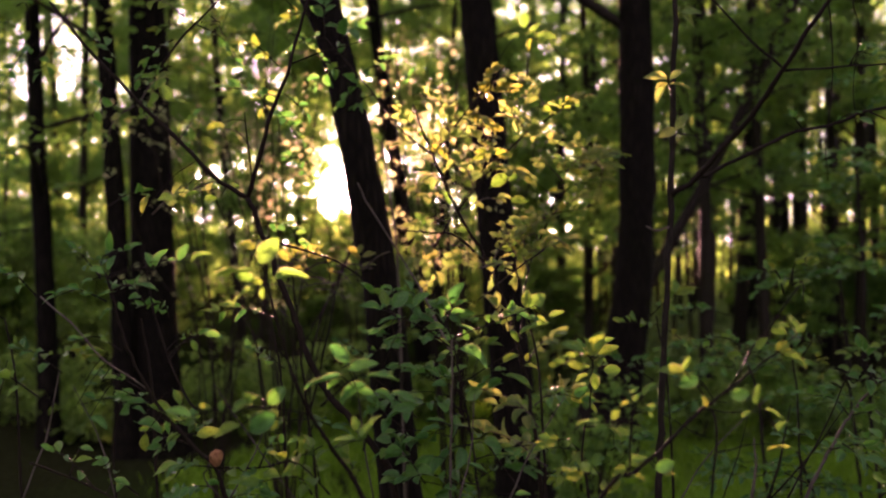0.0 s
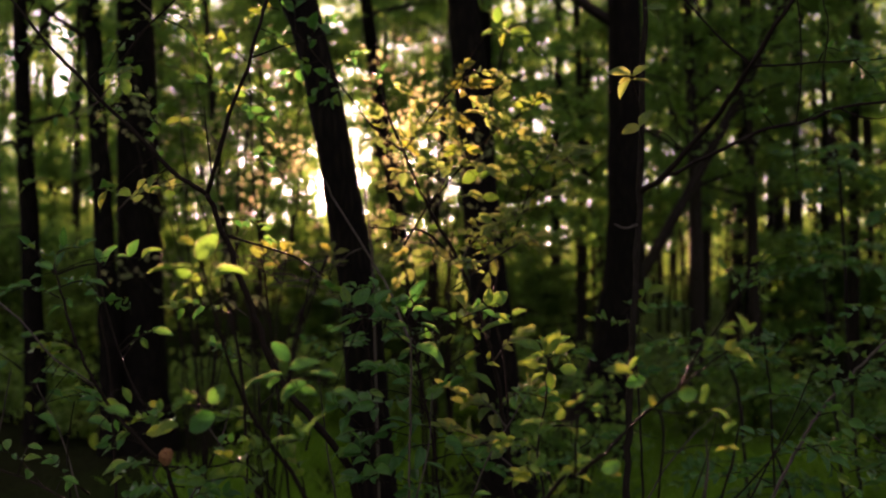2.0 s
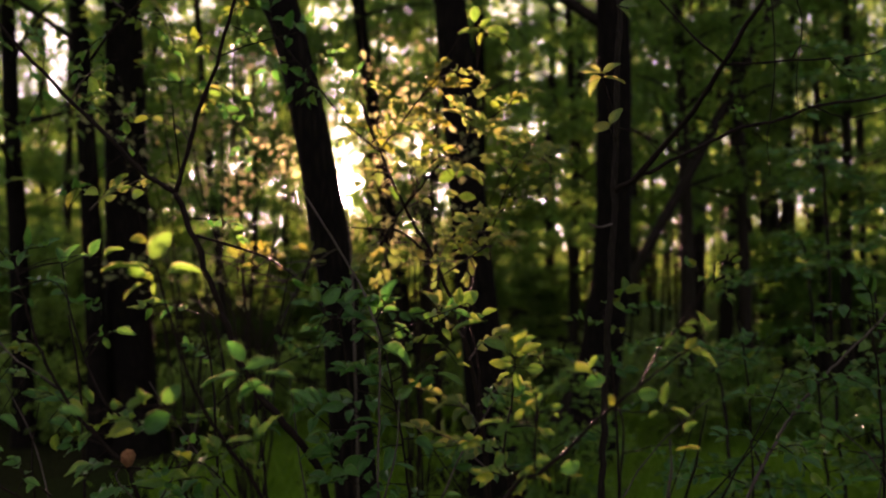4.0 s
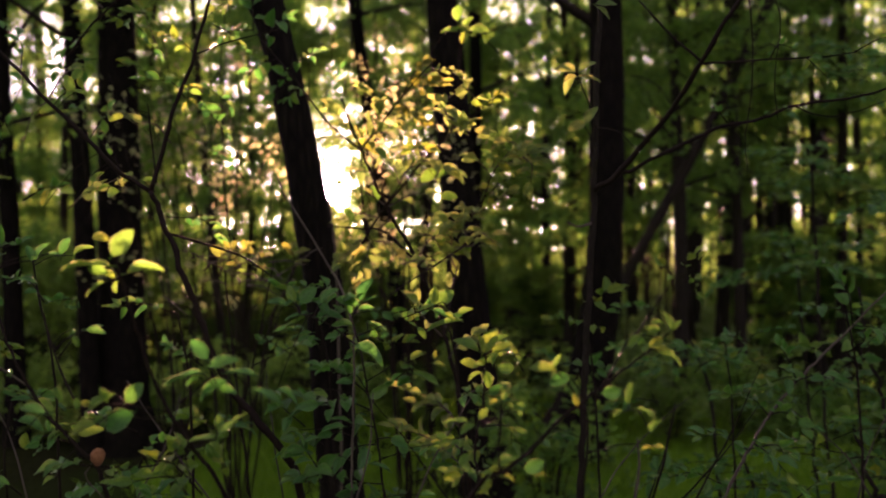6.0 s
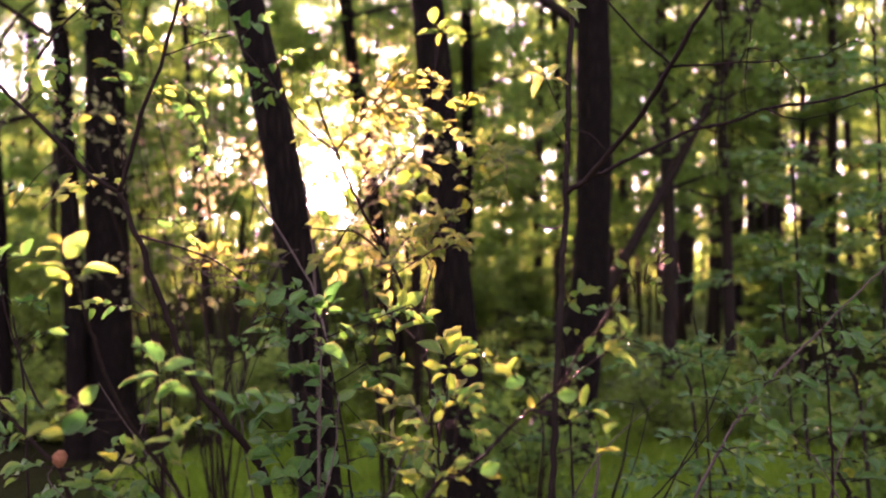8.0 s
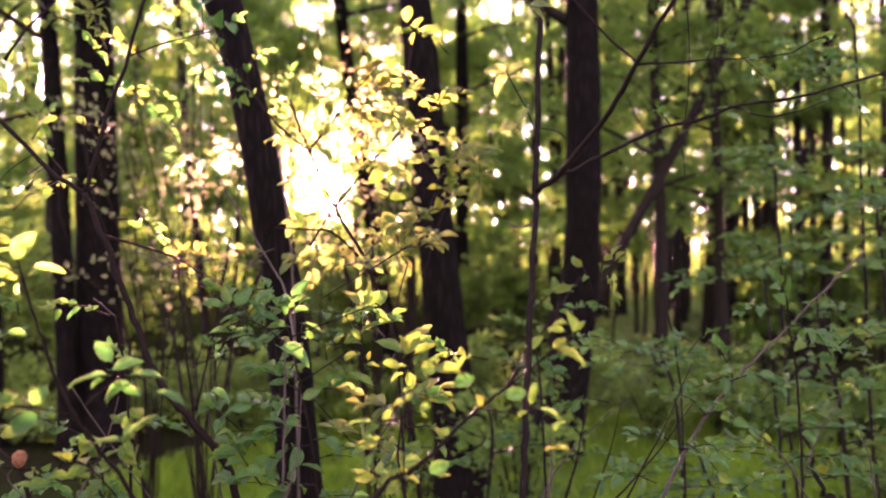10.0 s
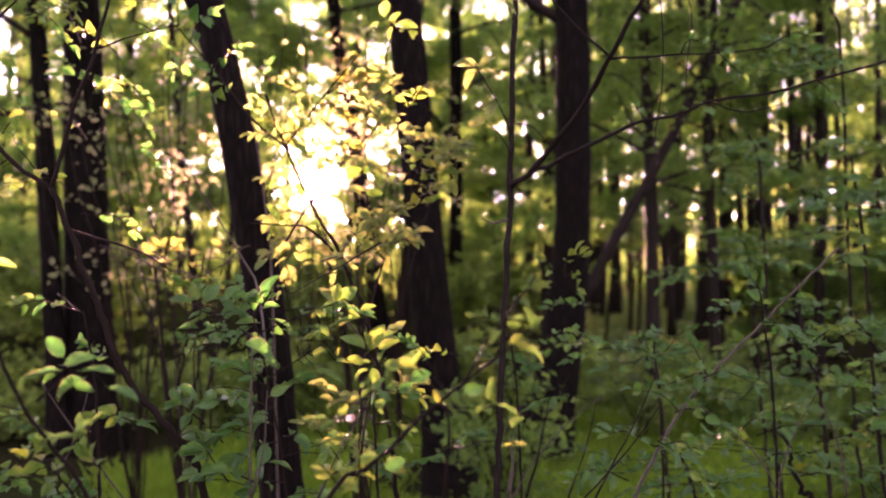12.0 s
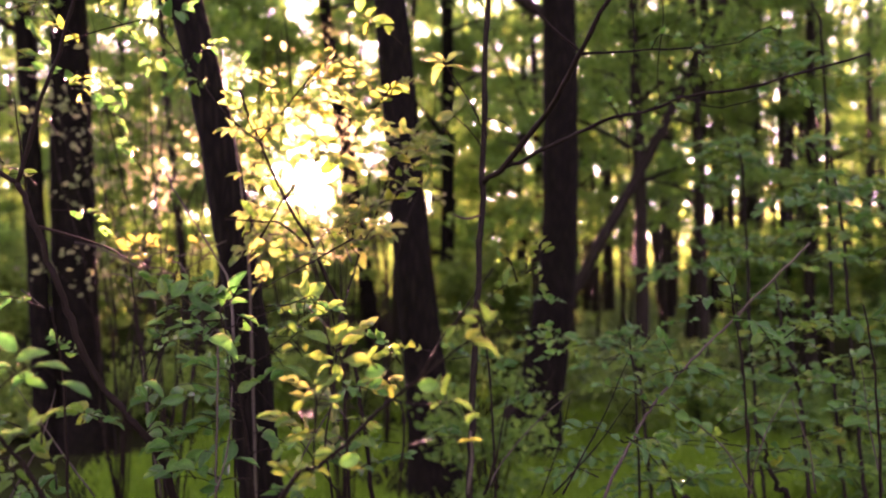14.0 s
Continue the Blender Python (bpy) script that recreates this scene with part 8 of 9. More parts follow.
tier_shrub_7 = thing("shrub", (1.529, 2.872, 0), "leafy shrub in shade with layered green foliage", "shrub", "layered shrubs")
stem(tier_shrub_7, "stem", [(1.774, 2.942, -0.03), (1.699, 2.912, 0.528), (1.529, 2.872, 0.878), (1.495, 2.872, 0.911), (1.461, 2.872, 1.011), (1.427, 2.872, 1.118)], 0.011, 0.004, BARK_THIN, 7, 0.006)
spray(tier_shrub_7, (1.57, 2.962, 0.934), (1.394, 2.962, 0.973), 9, 0.064)
spray(tier_shrub_7, (1.345, 2.712, 1.055), (1.517, 2.712, 1.038), 9, 0.05, "deep")
spray(tier_shrub_7, (1.32, 2.602, 1.026), (1.563, 2.602, 1.006), 9, 0.054, "deep")
spray(tier_shrub_7, (1.447, 2.652, 1.102), (1.676, 2.652, 1.131), 9, 0.06, "deep")
spray(tier_shrub_7, (1.348, 2.992, 0.95), (1.501, 2.992, 0.946), 9, 0.066, "deep")
spray(tier_shrub_7, (1.325, 2.802, 1.065), (1.169, 2.802, 1.083), 9, 0.058, "deep")
spray(tier_shrub_7, (1.375, 3.032, 0.994), (1.098, 3.032, 0.978), 9, 0.07, "deep")
spray(tier_shrub_7, (1.474, 2.752, 1.04), (1.313, 2.752, 1.012), 9, 0.051, "deep")
spray(tier_shrub_7, (1.454, 2.782, 1.036), (1.61, 2.782, 1.061), 9, 0.058)
spray(tier_shrub_7, (1.334, 2.702, 1.071), (1.079, 2.702, 1.067), 9, 0.052, "deep")
spray(tier_shrub_7, (1.424, 2.712, 0.997), (1.665, 2.712, 0.998), 9, 0.061, "deep")
spray(tier_shrub_7, (1.332, 2.792, 1.092), (1.549, 2.792, 1.119), 9, 0.053, "deep")
tier_shrub_8 = thing("shrub", (2.227, 4.072, 0), "leafy shrub in shade with layered green foliage", "shrub", "layered shrubs")
stem(tier_shrub_8, "stem", [(2.266, 4.142, -0.03), (2.254, 4.112, 0.202), (2.227, 4.072, 0.552), (2.176, 4.072, 1.028), (2.12, 4.072, 2.41), (2.071, 4.072, 2.638)], 0.011, 0.004, BARK_THIN, 7, 0.006)
spray(tier_shrub_8, (2.112, 4.042, 2.432), (1.942, 4.042, 2.398), 9, 0.059, "deep")
spray(tier_shrub_8, (2.024, 4.242, 2.397), (1.743, 4.242, 2.383), 9, 0.069, "deep")
spray(tier_shrub_8, (2.077, 4.232, 2.363), (1.908, 4.232, 2.417), 9, 0.062, "deep")
spray(tier_shrub_8, (1.996, 4.052, 2.443), (1.794, 4.052, 2.485), 9, 0.069, "deep")
spray(tier_shrub_8, (2.189, 4.112, 2.295), (2.418, 4.112, 2.306), 9, 0.065, "deep")
spray(tier_shrub_8, (2.095, 4.302, 2.327), (1.936, 4.302, 2.296), 9, 0.055, "deep")
spray(tier_shrub_8, (1.871, 3.842, 2.3), (1.671, 3.842, 2.321), 9, 0.063)
spray(tier_shrub_8, (2.002, 4.292, 2.323), (2.247, 4.292, 2.261), 9, 0.07, "deep")
spray(tier_shrub_8, (1.917, 3.962, 2.323), (2.082, 3.962, 2.379), 9, 0.056, "deep")
spray(tier_shrub_8, (1.803, 3.892, 2.344), (2.072, 3.892, 2.332), 9, 0.052, "deep")
spray(tier_shrub_8, (2.106, 4.052, 2.432), (1.809, 4.052, 2.433), 9, 0.062, "deep")
spray(tier_shrub_8, (2.205, 3.962, 2.341), (2.425, 3.962, 2.363), 9, 0.056, "deep")
spray(tier_shrub_8, (2.109, 4.202, 2.429), (1.915, 4.202, 2.399), 9, 0.069, "deep")
spray(tier_shrub_8, (2.073, 4.042, 2.331), (2.224, 4.042, 2.289), 9, 0.061)
tier_shrub_9 = thing("shrub", (1.455, 4.272, 0), "leafy shrub in shade with layered green foliage", "shrub", "layered shrubs")
stem(tier_shrub_9, "stem", [(1.492, 4.342, -0.03), (1.481, 4.312, 0.143), (1.455, 4.272, 0.493), (1.403, 4.272, 0.994), (1.352, 4.272, 1.143), (1.301, 4.272, 1.263)], 0.011, 0.004, BARK_THIN, 7, 0.006)
spray(tier_shrub_9, (1.254, 4.582, 1.149), (1.51, 4.582, 1.072), 9, 0.064, "deep")
spray(tier_shrub_9, (1.31, 4.122, 1.161), (1.482, 4.122, 1.169), 9, 0.055, "deep")
spray(tier_shrub_9, (1.419, 4.272, 1.154), (1.244, 4.272, 1.2), 9, 0.055, "deep")
spray(tier_shrub_9, (1.266, 4.022, 1.222), (1.45, 4.022, 1.186), 9, 0.059, "deep")
spray(tier_shrub_9, (1.184, 4.002, 1.144), (1.329, 4.002, 1.138), 9, 0.063, "deep")
spray(tier_shrub_9, (1.285, 4.212, 1.121), (1.125, 4.212, 1.093), 9, 0.064, "deep")
spray(tier_shrub_9, (1.416, 4.622, 1.134), (1.099, 4.622, 1.168), 9, 0.065, "deep")
spray(tier_shrub_9, (1.189, 4.342, 1.205), (0.894, 4.342, 1.156), 9, 0.058, "deep")
spray(tier_shrub_9, (1.271, 4.522, 1.142), (1.579, 4.522, 1.091), 9, 0.056, "deep")
spray(tier_shrub_9, (1.171, 4.042, 1.179), (1.417, 4.042, 1.211), 9, 0.05, "deep")
fill_shrub_0 = thing("shrub", (-1.106, 2.542, 0), "leafy green shoots of the shrub layer in shade", "shrub", "shrub layer shoots")
stem(fill_shrub_0, "stem", [(-1.088, 2.612, -0.03), (-1.094, 2.582, 0.606), (-1.106, 2.542, 0.956), (-1.122, 2.542, 1.279), (-1.152, 2.542, 1.455)], 0.005, 0.002, TWIG, 7, 0.002)
spray(fill_shrub_0, (-1.157, 2.542, 1.455), (-1.246, 2.542, 1.497), 10, 0.044, "deep")
spray(fill_shrub_0, (-1.316, 2.692, 1.358), (-1.442, 2.692, 1.428), 10, 0.051, "deep")
spray(fill_shrub_0, (-1.143, 2.822, 1.319), (-1.042, 2.822, 1.32), 10, 0.056)
spray(fill_shrub_0, (-1.094, 2.872, 1.167), (-0.929, 2.872, 1.165), 10, 0.057, "deep")
spray(fill_shrub_0, (-0.952, 2.422, 1.327), (-1.049, 2.422, 1.386), 10, 0.049, "deep")
fill_shrub_1 = thing("shrub", (-0.678, 2.31, 0), "leafy green shoots of the shrub layer in shade", "shrub", "shrub layer shoots")
stem(fill_shrub_1, "stem", [(-0.66, 2.38, -0.03), (-0.665, 2.35, 0.672), (-0.678, 2.31, 1.022), (-0.693, 2.31, 1.315), (-0.72, 2.31, 1.474)], 0.005, 0.002, TWIG, 7, 0.002)
spray(fill_shrub_1, (-0.699, 2.472, 1.463), (-0.774, 2.472, 1.492), 10, 0.041, "deep")
spray(fill_shrub_1, (-0.633, 2.502, 1.188), (-0.754, 2.502, 1.171), 10, 0.042)
fill_shrub_2 = thing("shrub", (-0.372, 2.339, 0), "leafy green shoots of the shrub layer in shade", "shrub", "shrub layer shoots")
stem(fill_shrub_2, "stem", [(-0.354, 2.409, -0.03), (-0.359, 2.379, 0.666), (-0.372, 2.339, 1.016), (-0.387, 2.339, 1.312), (-0.415, 2.339, 1.474)], 0.005, 0.002, TWIG, 7, 0.002)
spray(fill_shrub_2, (-0.386, 2.222, 1.482), (-0.524, 2.222, 1.492), 10, 0.043, "deep")
spray(fill_shrub_2, (-0.58, 2.562, 1.15), (-0.66, 2.562, 1.172), 10, 0.053, "deep")
spray(fill_shrub_2, (-0.253, 2.432, 1.34), (-0.118, 2.432, 1.4), 10, 0.039, "deep")
spray(fill_shrub_2, (-0.432, 2.652, 1.31), (-0.522, 2.652, 1.365), 10, 0.046, "deep")
spray(fill_shrub_2, (-0.415, 2.702, 1.129), (-0.51, 2.702, 1.155), 10, 0.052)
spray(fill_shrub_2, (-0.574, 2.462, 0.984), (-0.456, 2.462, 1.011), 10, 0.054, "deep")
spray(fill_shrub_2, (-0.3, 2.222, 1.223), (-0.231, 2.222, 1.224), 10, 0.036, "deep")
spray(fill_shrub_2, (-0.51, 2.282, 1.074), (-0.629, 2.282, 1.056), 10, 0.043, "deep")
fill_shrub_3 = thing("shrub", (-0.103, 2.942, 0), "leafy green shoots of the shrub layer in shade", "shrub", "shrub layer shoots")
stem(fill_shrub_3, "stem", [(-0.085, 3.012, -0.03), (-0.09, 2.982, 0.501), (-0.103, 2.942, 0.851), (-0.122, 2.942, 1.227), (-0.157, 2.942, 1.432)], 0.005, 0.002, TWIG, 7, 0.002)
spray(fill_shrub_3, (-0.084, 3.102, 1.42), (0.101, 3.102, 1.398), 10, 0.049, "deep")
spray(fill_shrub_3, (-0.132, 2.792, 1.344), (-0.217, 2.792, 1.398), 10, 0.036, "deep")
spray(fill_shrub_3, (-0.07, 2.752, 1.156), (-0.182, 2.752, 1.211), 10, 0.048, "deep")
spray(fill_shrub_3, (0.109, 2.882, 0.875), (0.014, 2.882, 0.888), 10, 0.048, "deep")
spray(fill_shrub_3, (-0.21, 2.792, 1.324), (-0.299, 2.792, 1.367), 10, 0.036, "deep")
spray(fill_shrub_3, (-0.055, 3.052, 1.247), (-0.169, 3.052, 1.248), 10, 0.041, "deep")
spray(fill_shrub_3, (0.087, 3.282, 1.319), (-0.068, 3.282, 1.341), 10, 0.05, "deep")
spray(fill_shrub_3, (0.064, 2.852, 1.055), (0.16, 2.852, 1.036), 10, 0.041)
fill_shrub_4 = thing("shrub", (0.271, 2.495, 0), "leafy green shoots of the shrub layer in shade", "shrub", "shrub layer shoots")
stem(fill_shrub_4, "stem", [(0.289, 2.565, -0.03), (0.284, 2.535, 0.626), (0.271, 2.495, 0.976), (0.255, 2.495, 1.293), (0.225, 2.495, 1.466)], 0.005, 0.002, TWIG, 7, 0.002)
spray(fill_shrub_4, (0.084, 2.482, 1.466), (0.239, 2.482, 1.454), 10, 0.04, "deep")
spray(fill_shrub_4, (0.265, 2.472, 1.262), (0.374, 2.472, 1.248), 10, 0.044)
spray(fill_shrub_4, (0.248, 2.392, 1.258), (0.35, 2.392, 1.268), 10, 0.043, "deep")
spray(fill_shrub_4, (0.386, 2.882, 1.041), (0.207, 2.882, 1.025), 10, 0.06, "deep")
spray(fill_shrub_4, (0.436, 2.492, 1.12), (0.525, 2.492, 1.149), 10, 0.037, "deep")
spray(fill_shrub_4, (0.265, 2.592, 1.009), (0.408, 2.592, 1.065), 10, 0.045, "deep")
spray(fill_shrub_4, (0.405, 2.322, 1.343), (0.336, 2.322, 1.402), 10, 0.036, "deep")
spray(fill_shrub_4, (0.119, 2.832, 0.97), (0.265, 2.832, 0.987), 10, 0.051, "deep")
fill_shrub_5 = thing("shrub", (0.656, 2.724, 0), "leafy green shoots of the shrub layer in shade", "shrub", "shrub layer shoots")
stem(fill_shrub_5, "stem", [(0.675, 2.794, -0.03), (0.669, 2.764, 0.565), (0.656, 2.724, 0.915), (0.638, 2.724, 1.262), (0.606, 2.724, 1.451)], 0.005, 0.002, TWIG, 7, 0.002)
spray(fill_shrub_5, (0.619, 2.862, 1.441), (0.722, 2.862, 1.515), 10, 0.051)
spray(fill_shrub_5, (0.535, 2.812, 1.296), (0.683, 2.812, 1.274), 10, 0.052, "deep")
spray(fill_shrub_5, (0.926, 3.122, 1.292), (0.779, 3.122, 1.32), 10, 0.045, "deep")
spray(fill_shrub_5, (0.705, 2.632, 1.388), (0.867, 2.632, 1.369), 10, 0.047, "deep")
spray(fill_shrub_5, (0.496, 2.782, 1.317), (0.343, 2.782, 1.305), 10, 0.045)
spray(fill_shrub_5, (0.703, 2.822, 1.374), (0.529, 2.822, 1.426), 10, 0.039)
spray(fill_shrub_5, (0.683, 3.102, 1.215), (0.531, 3.102, 1.296), 10, 0.043, "deep")
spray(fill_shrub_5, (0.866, 2.922, 1.174), (0.703, 2.922, 1.147), 10, 0.046, "deep")
fill_shrub_6 = thing("shrub", (1.111, 2.97, 0), "leafy green shoots of the shrub layer in shade", "shrub", "shrub layer shoots")
stem(fill_shrub_6, "stem", [(1.129, 3.04, -0.03), (1.123, 3.01, 0.499), (1.111, 2.97, 0.849), (1.092, 2.97, 1.229), (1.056, 2.97, 1.436)], 0.005, 0.002, TWIG, 7, 0.002)
spray(fill_shrub_6, (0.955, 3.192, 1.419), (0.789, 3.192, 1.431), 10, 0.045, "deep")
spray(fill_shrub_6, (0.892, 2.872, 1.327), (1.072, 2.872, 1.306), 10, 0.038, "deep")
spray(fill_shrub_6, (1.078, 3.322, 1.211), (1.273, 3.322, 1.284), 10, 0.044, "deep")
spray(fill_shrub_6, (1.441, 3.272, 1.113), (1.584, 3.272, 1.178), 10, 0.051, "deep")
spray(fill_shrub_6, (1.118, 2.982, 1.312), (1.268, 2.982, 1.393), 10, 0.036, "deep")
spray(fill_shrub_6, (0.933, 3.052, 1.293), (0.823, 3.052, 1.267), 10, 0.039, "deep")
spray(fill_shrub_6, (1.041, 3.152, 1.252), (1.235, 3.152, 1.269), 10, 0.044)
spray(fill_shrub_6, (1.116, 2.922, 1.356), (1.021, 2.922, 1.354), 10, 0.049, "deep")
fill_shrub_7 = thing("shrub", (1.269, 2.454, 0), "leafy green shoots of the shrub layer in shade", "shrub", "shrub layer shoots")
stem(fill_shrub_7, "stem", [(1.287, 2.524, -0.03), (1.282, 2.494, 0.641), (1.269, 2.454, 0.991), (1.253, 2.454, 1.304), (1.224, 2.454, 1.474)], 0.005, 0.002, TWIG, 7, 0.002)
spray(fill_shrub_7, (1.397, 2.512, 1.47), (1.316, 2.512, 1.487), 10, 0.041, "deep")
spray(fill_shrub_7, (1.285, 2.792, 1.106), (1.401, 2.792, 1.152), 10, 0.049, "deep")
spray(fill_shrub_7, (1.443, 2.512, 1.398), (1.541, 2.512, 1.404), 10, 0.054, "deep")
spray(fill_shrub_7, (1.331, 2.392, 1.4), (1.468, 2.392, 1.441), 10, 0.04, "deep")
spray(fill_shrub_7, (1.041, 2.292, 1.053), (1.147, 2.292, 1.096), 10, 0.036, "deep")
spray(fill_shrub_7, (1.369, 2.822, 1.14), (1.494, 2.822, 1.157), 10, 0.061)
spray(fill_shrub_7, (1.505, 2.562, 1.332), (1.408, 2.562, 1.378), 10, 0.047, "deep")
spray(fill_shrub_7, (1.428, 2.842, 1.33), (1.578, 2.842, 1.401), 10, 0.044, "deep")
fill_shrub_8 = thing("shrub", (1.581, 2.418, 0), "leafy green shoots of the shrub layer in shade", "shrub", "shrub layer shoots")
stem(fill_shrub_8, "stem", [(1.6, 2.488, -0.03), (1.594, 2.458, 0.653), (1.581, 2.418, 1.003), (1.565, 2.418, 1.31), (1.536, 2.418, 1.478)], 0.005, 0.002, TWIG, 7, 0.002)
spray(fill_shrub_8, (1.766, 2.502, 1.473), (1.916, 2.502, 1.471), 10, 0.049, "deep")
spray(fill_shrub_8, (1.88, 2.732, 1.088), (2.051, 2.732, 1.117), 10, 0.043, "deep")
spray(fill_shrub_8, (1.809, 2.652, 1.023), (1.695, 2.652, 1.076), 10, 0.041, "deep")
spray(fill_shrub_8, (1.64, 2.462, 1.19), (1.483, 2.462, 1.214), 10, 0.045, "deep")
spray(fill_shrub_8, (1.822, 2.802, 1.043), (1.974, 2.802, 1.028), 10, 0.055)
spray(fill_shrub_8, (1.523, 2.532, 1.408), (1.642, 2.532, 1.429), 10, 0.051, "deep")
spray(fill_shrub_8, (1.734, 2.502, 1.344), (1.867, 2.502, 1.353), 10, 0.052, "deep")
spray(fill_shrub_8, (1.676, 2.452, 1.032), (1.772, 2.452, 1.017), 10, 0.045, "deep")
spray(forked_shrub, (-0.833, 2.872, 2.016), (-0.88, 2.872, 2.065), 7, 0.03, "deep")
spray(forked_shrub, (-1.0, 3.382, 2.094), (-1.104, 3.382, 2.076), 7, 0.039)
spray(forked_shrub, (-0.665, 2.882, 2.317), (-0.75, 2.882, 2.294), 7, 0.042)
spray(forked_shrub, (-0.885, 3.342, 2.39), (-0.992, 3.342, 2.395), 7, 0.045)
spray(forked_shrub, (-1.389, 3.132, 2.427), (-1.302, 3.132, 2.461), 7, 0.035, "deep")
spray(forked_shrub, (-0.394, 2.862, 2.333), (-0.475, 2.862, 2.305), 7, 0.035)
spray(forked_shrub, (-0.411, 3.132, 1.908), (-0.505, 3.132, 1.929), 7, 0.035, "deep")
spray(forked_shrub, (-0.732, 3.152, 2.175), (-0.809, 3.152, 2.215), 7, 0.042)
spray(forked_shrub, (-0.4, 3.022, 1.842), (-0.451, 3.022, 1.894), 7, 0.037, "deep")
spray(forked_shrub, (-0.692, 3.022, 2.37), (-0.681, 3.022, 2.308), 7, 0.039)
spray(forked_shrub, (-1.376, 3.132, 1.942), (-1.466, 3.132, 1.915), 7, 0.036, "deep")
spray(forked_shrub, (-1.445, 3.302, 2.374), (-1.528, 3.302, 2.415), 7, 0.038)
spray(forked_shrub, (-0.667, 3.012, 2.415), (-0.682, 3.012, 2.355), 7, 0.04)
spray(forked_shrub, (-0.87, 3.092, 2.226), (-0.922, 3.092, 2.172), 7, 0.043, "deep")
spray(forked_shrub, (-1.169, 3.152, 1.84), (-1.266, 3.152, 1.824), 7, 0.035)
spray(forked_shrub, (-0.514, 3.312, 2.516), (-0.528, 3.312, 2.449), 7, 0.04)
spray(forked_shrub, (-0.532, 2.852, 2.105), (-0.53, 2.852, 2.048), 7, 0.035)
spray(forked_shrub, (-1.491, 3.352, 2.305), (-1.466, 3.352, 2.371), 7, 0.045)
spray(lit_shrub, (0.248, 3.142, 1.622), (0.241, 3.142, 1.549), 8, 0.047, "gold")
spray(lit_shrub, (-0.022, 3.102, 1.552), (-0.065, 3.102, 1.489), 8, 0.043, "gold")
spray(lit_shrub, (0.104, 2.672, 1.587), (0.179, 2.672, 1.575), 8, 0.029, "gold")
spray(lit_shrub, (0.147, 3.162, 2.075), (0.063, 3.162, 2.045), 8, 0.042, "gold")
spray(lit_shrub, (0.174, 2.962, 1.913), (0.1, 2.962, 1.878), 8, 0.045, "gold")
spray(lit_shrub, (0.238, 2.862, 1.647), (0.185, 2.862, 1.698), 8, 0.033, "gold")
spray(lit_shrub, (0.203, 3.132, 2.095), (0.276, 3.132, 2.139), 8, 0.042, "gold")
spray(lit_shrub, (0.236, 2.812, 1.687), (0.267, 2.812, 1.627), 8, 0.041, "gold")
spray(lit_shrub, (0.201, 3.022, 2.008), (0.114, 3.022, 2.022), 8, 0.039, "gold")
spray(lit_shrub, (0.027, 2.722, 1.65), (0.076, 2.722, 1.602), 8, 0.033, "gold")
spray(lit_shrub, (0.197, 2.682, 1.598), (0.146, 2.682, 1.551), 8, 0.036, "gold")
spray(lit_shrub, (0.099, 3.112, 1.589), (0.012, 3.112, 1.57), 8, 0.036, "gold")
spray(lit_shrub, (0.014, 2.822, 1.889), (-0.017, 2.822, 1.95), 8, 0.038, "gold")
spray(lit_shrub, (-0.021, 2.922, 1.649), (-0.085, 2.922, 1.605), 8, 0.042, "gold")
spray(lit_shrub, (0.104, 3.022, 1.946), (0.033, 3.022, 1.908), 8, 0.044, "gold")
spray(lit_shrub, (0.13, 3.012, 2.017), (0.048, 3.012, 2.04), 8, 0.038, "gold")
spray(lit_shrub, (0.213, 2.762, 1.622), (0.158, 2.762, 1.67), 8, 0.037, "gold")
spray(lit_shrub, (0.241, 2.812, 1.624), (0.268, 2.812, 1.684), 8, 0.042, "gold")
spray(lit_shrub, (-0.033, 2.972, 1.878), (-0.085, 2.972, 1.93), 8, 0.041)
spray(lit_shrub, (-0.015, 2.972, 1.741), (-0.075, 2.972, 1.671), 8, 0.041)
# outer twigs of the crown, where leaves in the sunlit tone catch the sun
outer = np.random.default_rng(77)
for bough in (((0.156, 1.891), (0.357, 2.06)), ((0.259, 1.571), (0.375, 1.875)), ((0.375, 1.875), (0.467, 1.892)), ((0.259, 1.571), (0.325, 1.74))):
    for k in range(5):
        f = (k + 0.5) / 5
        ax, az = (bough[0][j] + f * (bough[1][j] - bough[0][j]) for j in (0, 1))
        lean = (1 if k % 2 else -1) * outer.uniform(0.5, 1.1)
        depth = 2.9 - outer.uniform(0.02, 0.14)
        spray(lit_shrub, (ax, 2.9, az), (ax + 0.075 * lean + 0.02, depth, az + outer.uniform(-0.02, 0.07)), 6, outer.uniform(0.044, 0.056), "gold" if k % 3 else "fresh")
spray(lit_shrub, (-0.033, 2.972, 1.965), (-0.094, 2.972, 1.999), 7, 0.041)
spray(mid_shrub, (0.067, 2.522, 1.345), (0.126, 2.522, 1.388), 8, 0.039)
spray(mid_shrub, (-0.078, 2.472, 1.483), (-0.126, 2.472, 1.53), 8, 0.04, "deep")
spray(mid_shrub, (0.079, 2.262, 1.419), (0.014, 2.262, 1.389), 8, 0.036, "deep")
spray(mid_shrub, (0.159, 2.492, 1.425), (0.18, 2.492, 1.482), 8, 0.036, "deep")
stem(fill_shrub_0, "twig", [(-1.106, 2.352, 1.022), (-1.092, 2.352, 1.203), (-1.058, 2.352, 1.369)], 0.0022, 0.0009, TWIG, 7, 0.002)
stem(fill_shrub_0, "twig", [(-0.872, 2.012, 1.115), (-0.82, 2.012, 1.255), (-0.794, 2.012, 1.386)], 0.0022, 0.0009, TWIG_GREY_LIT, 7, 0.002)
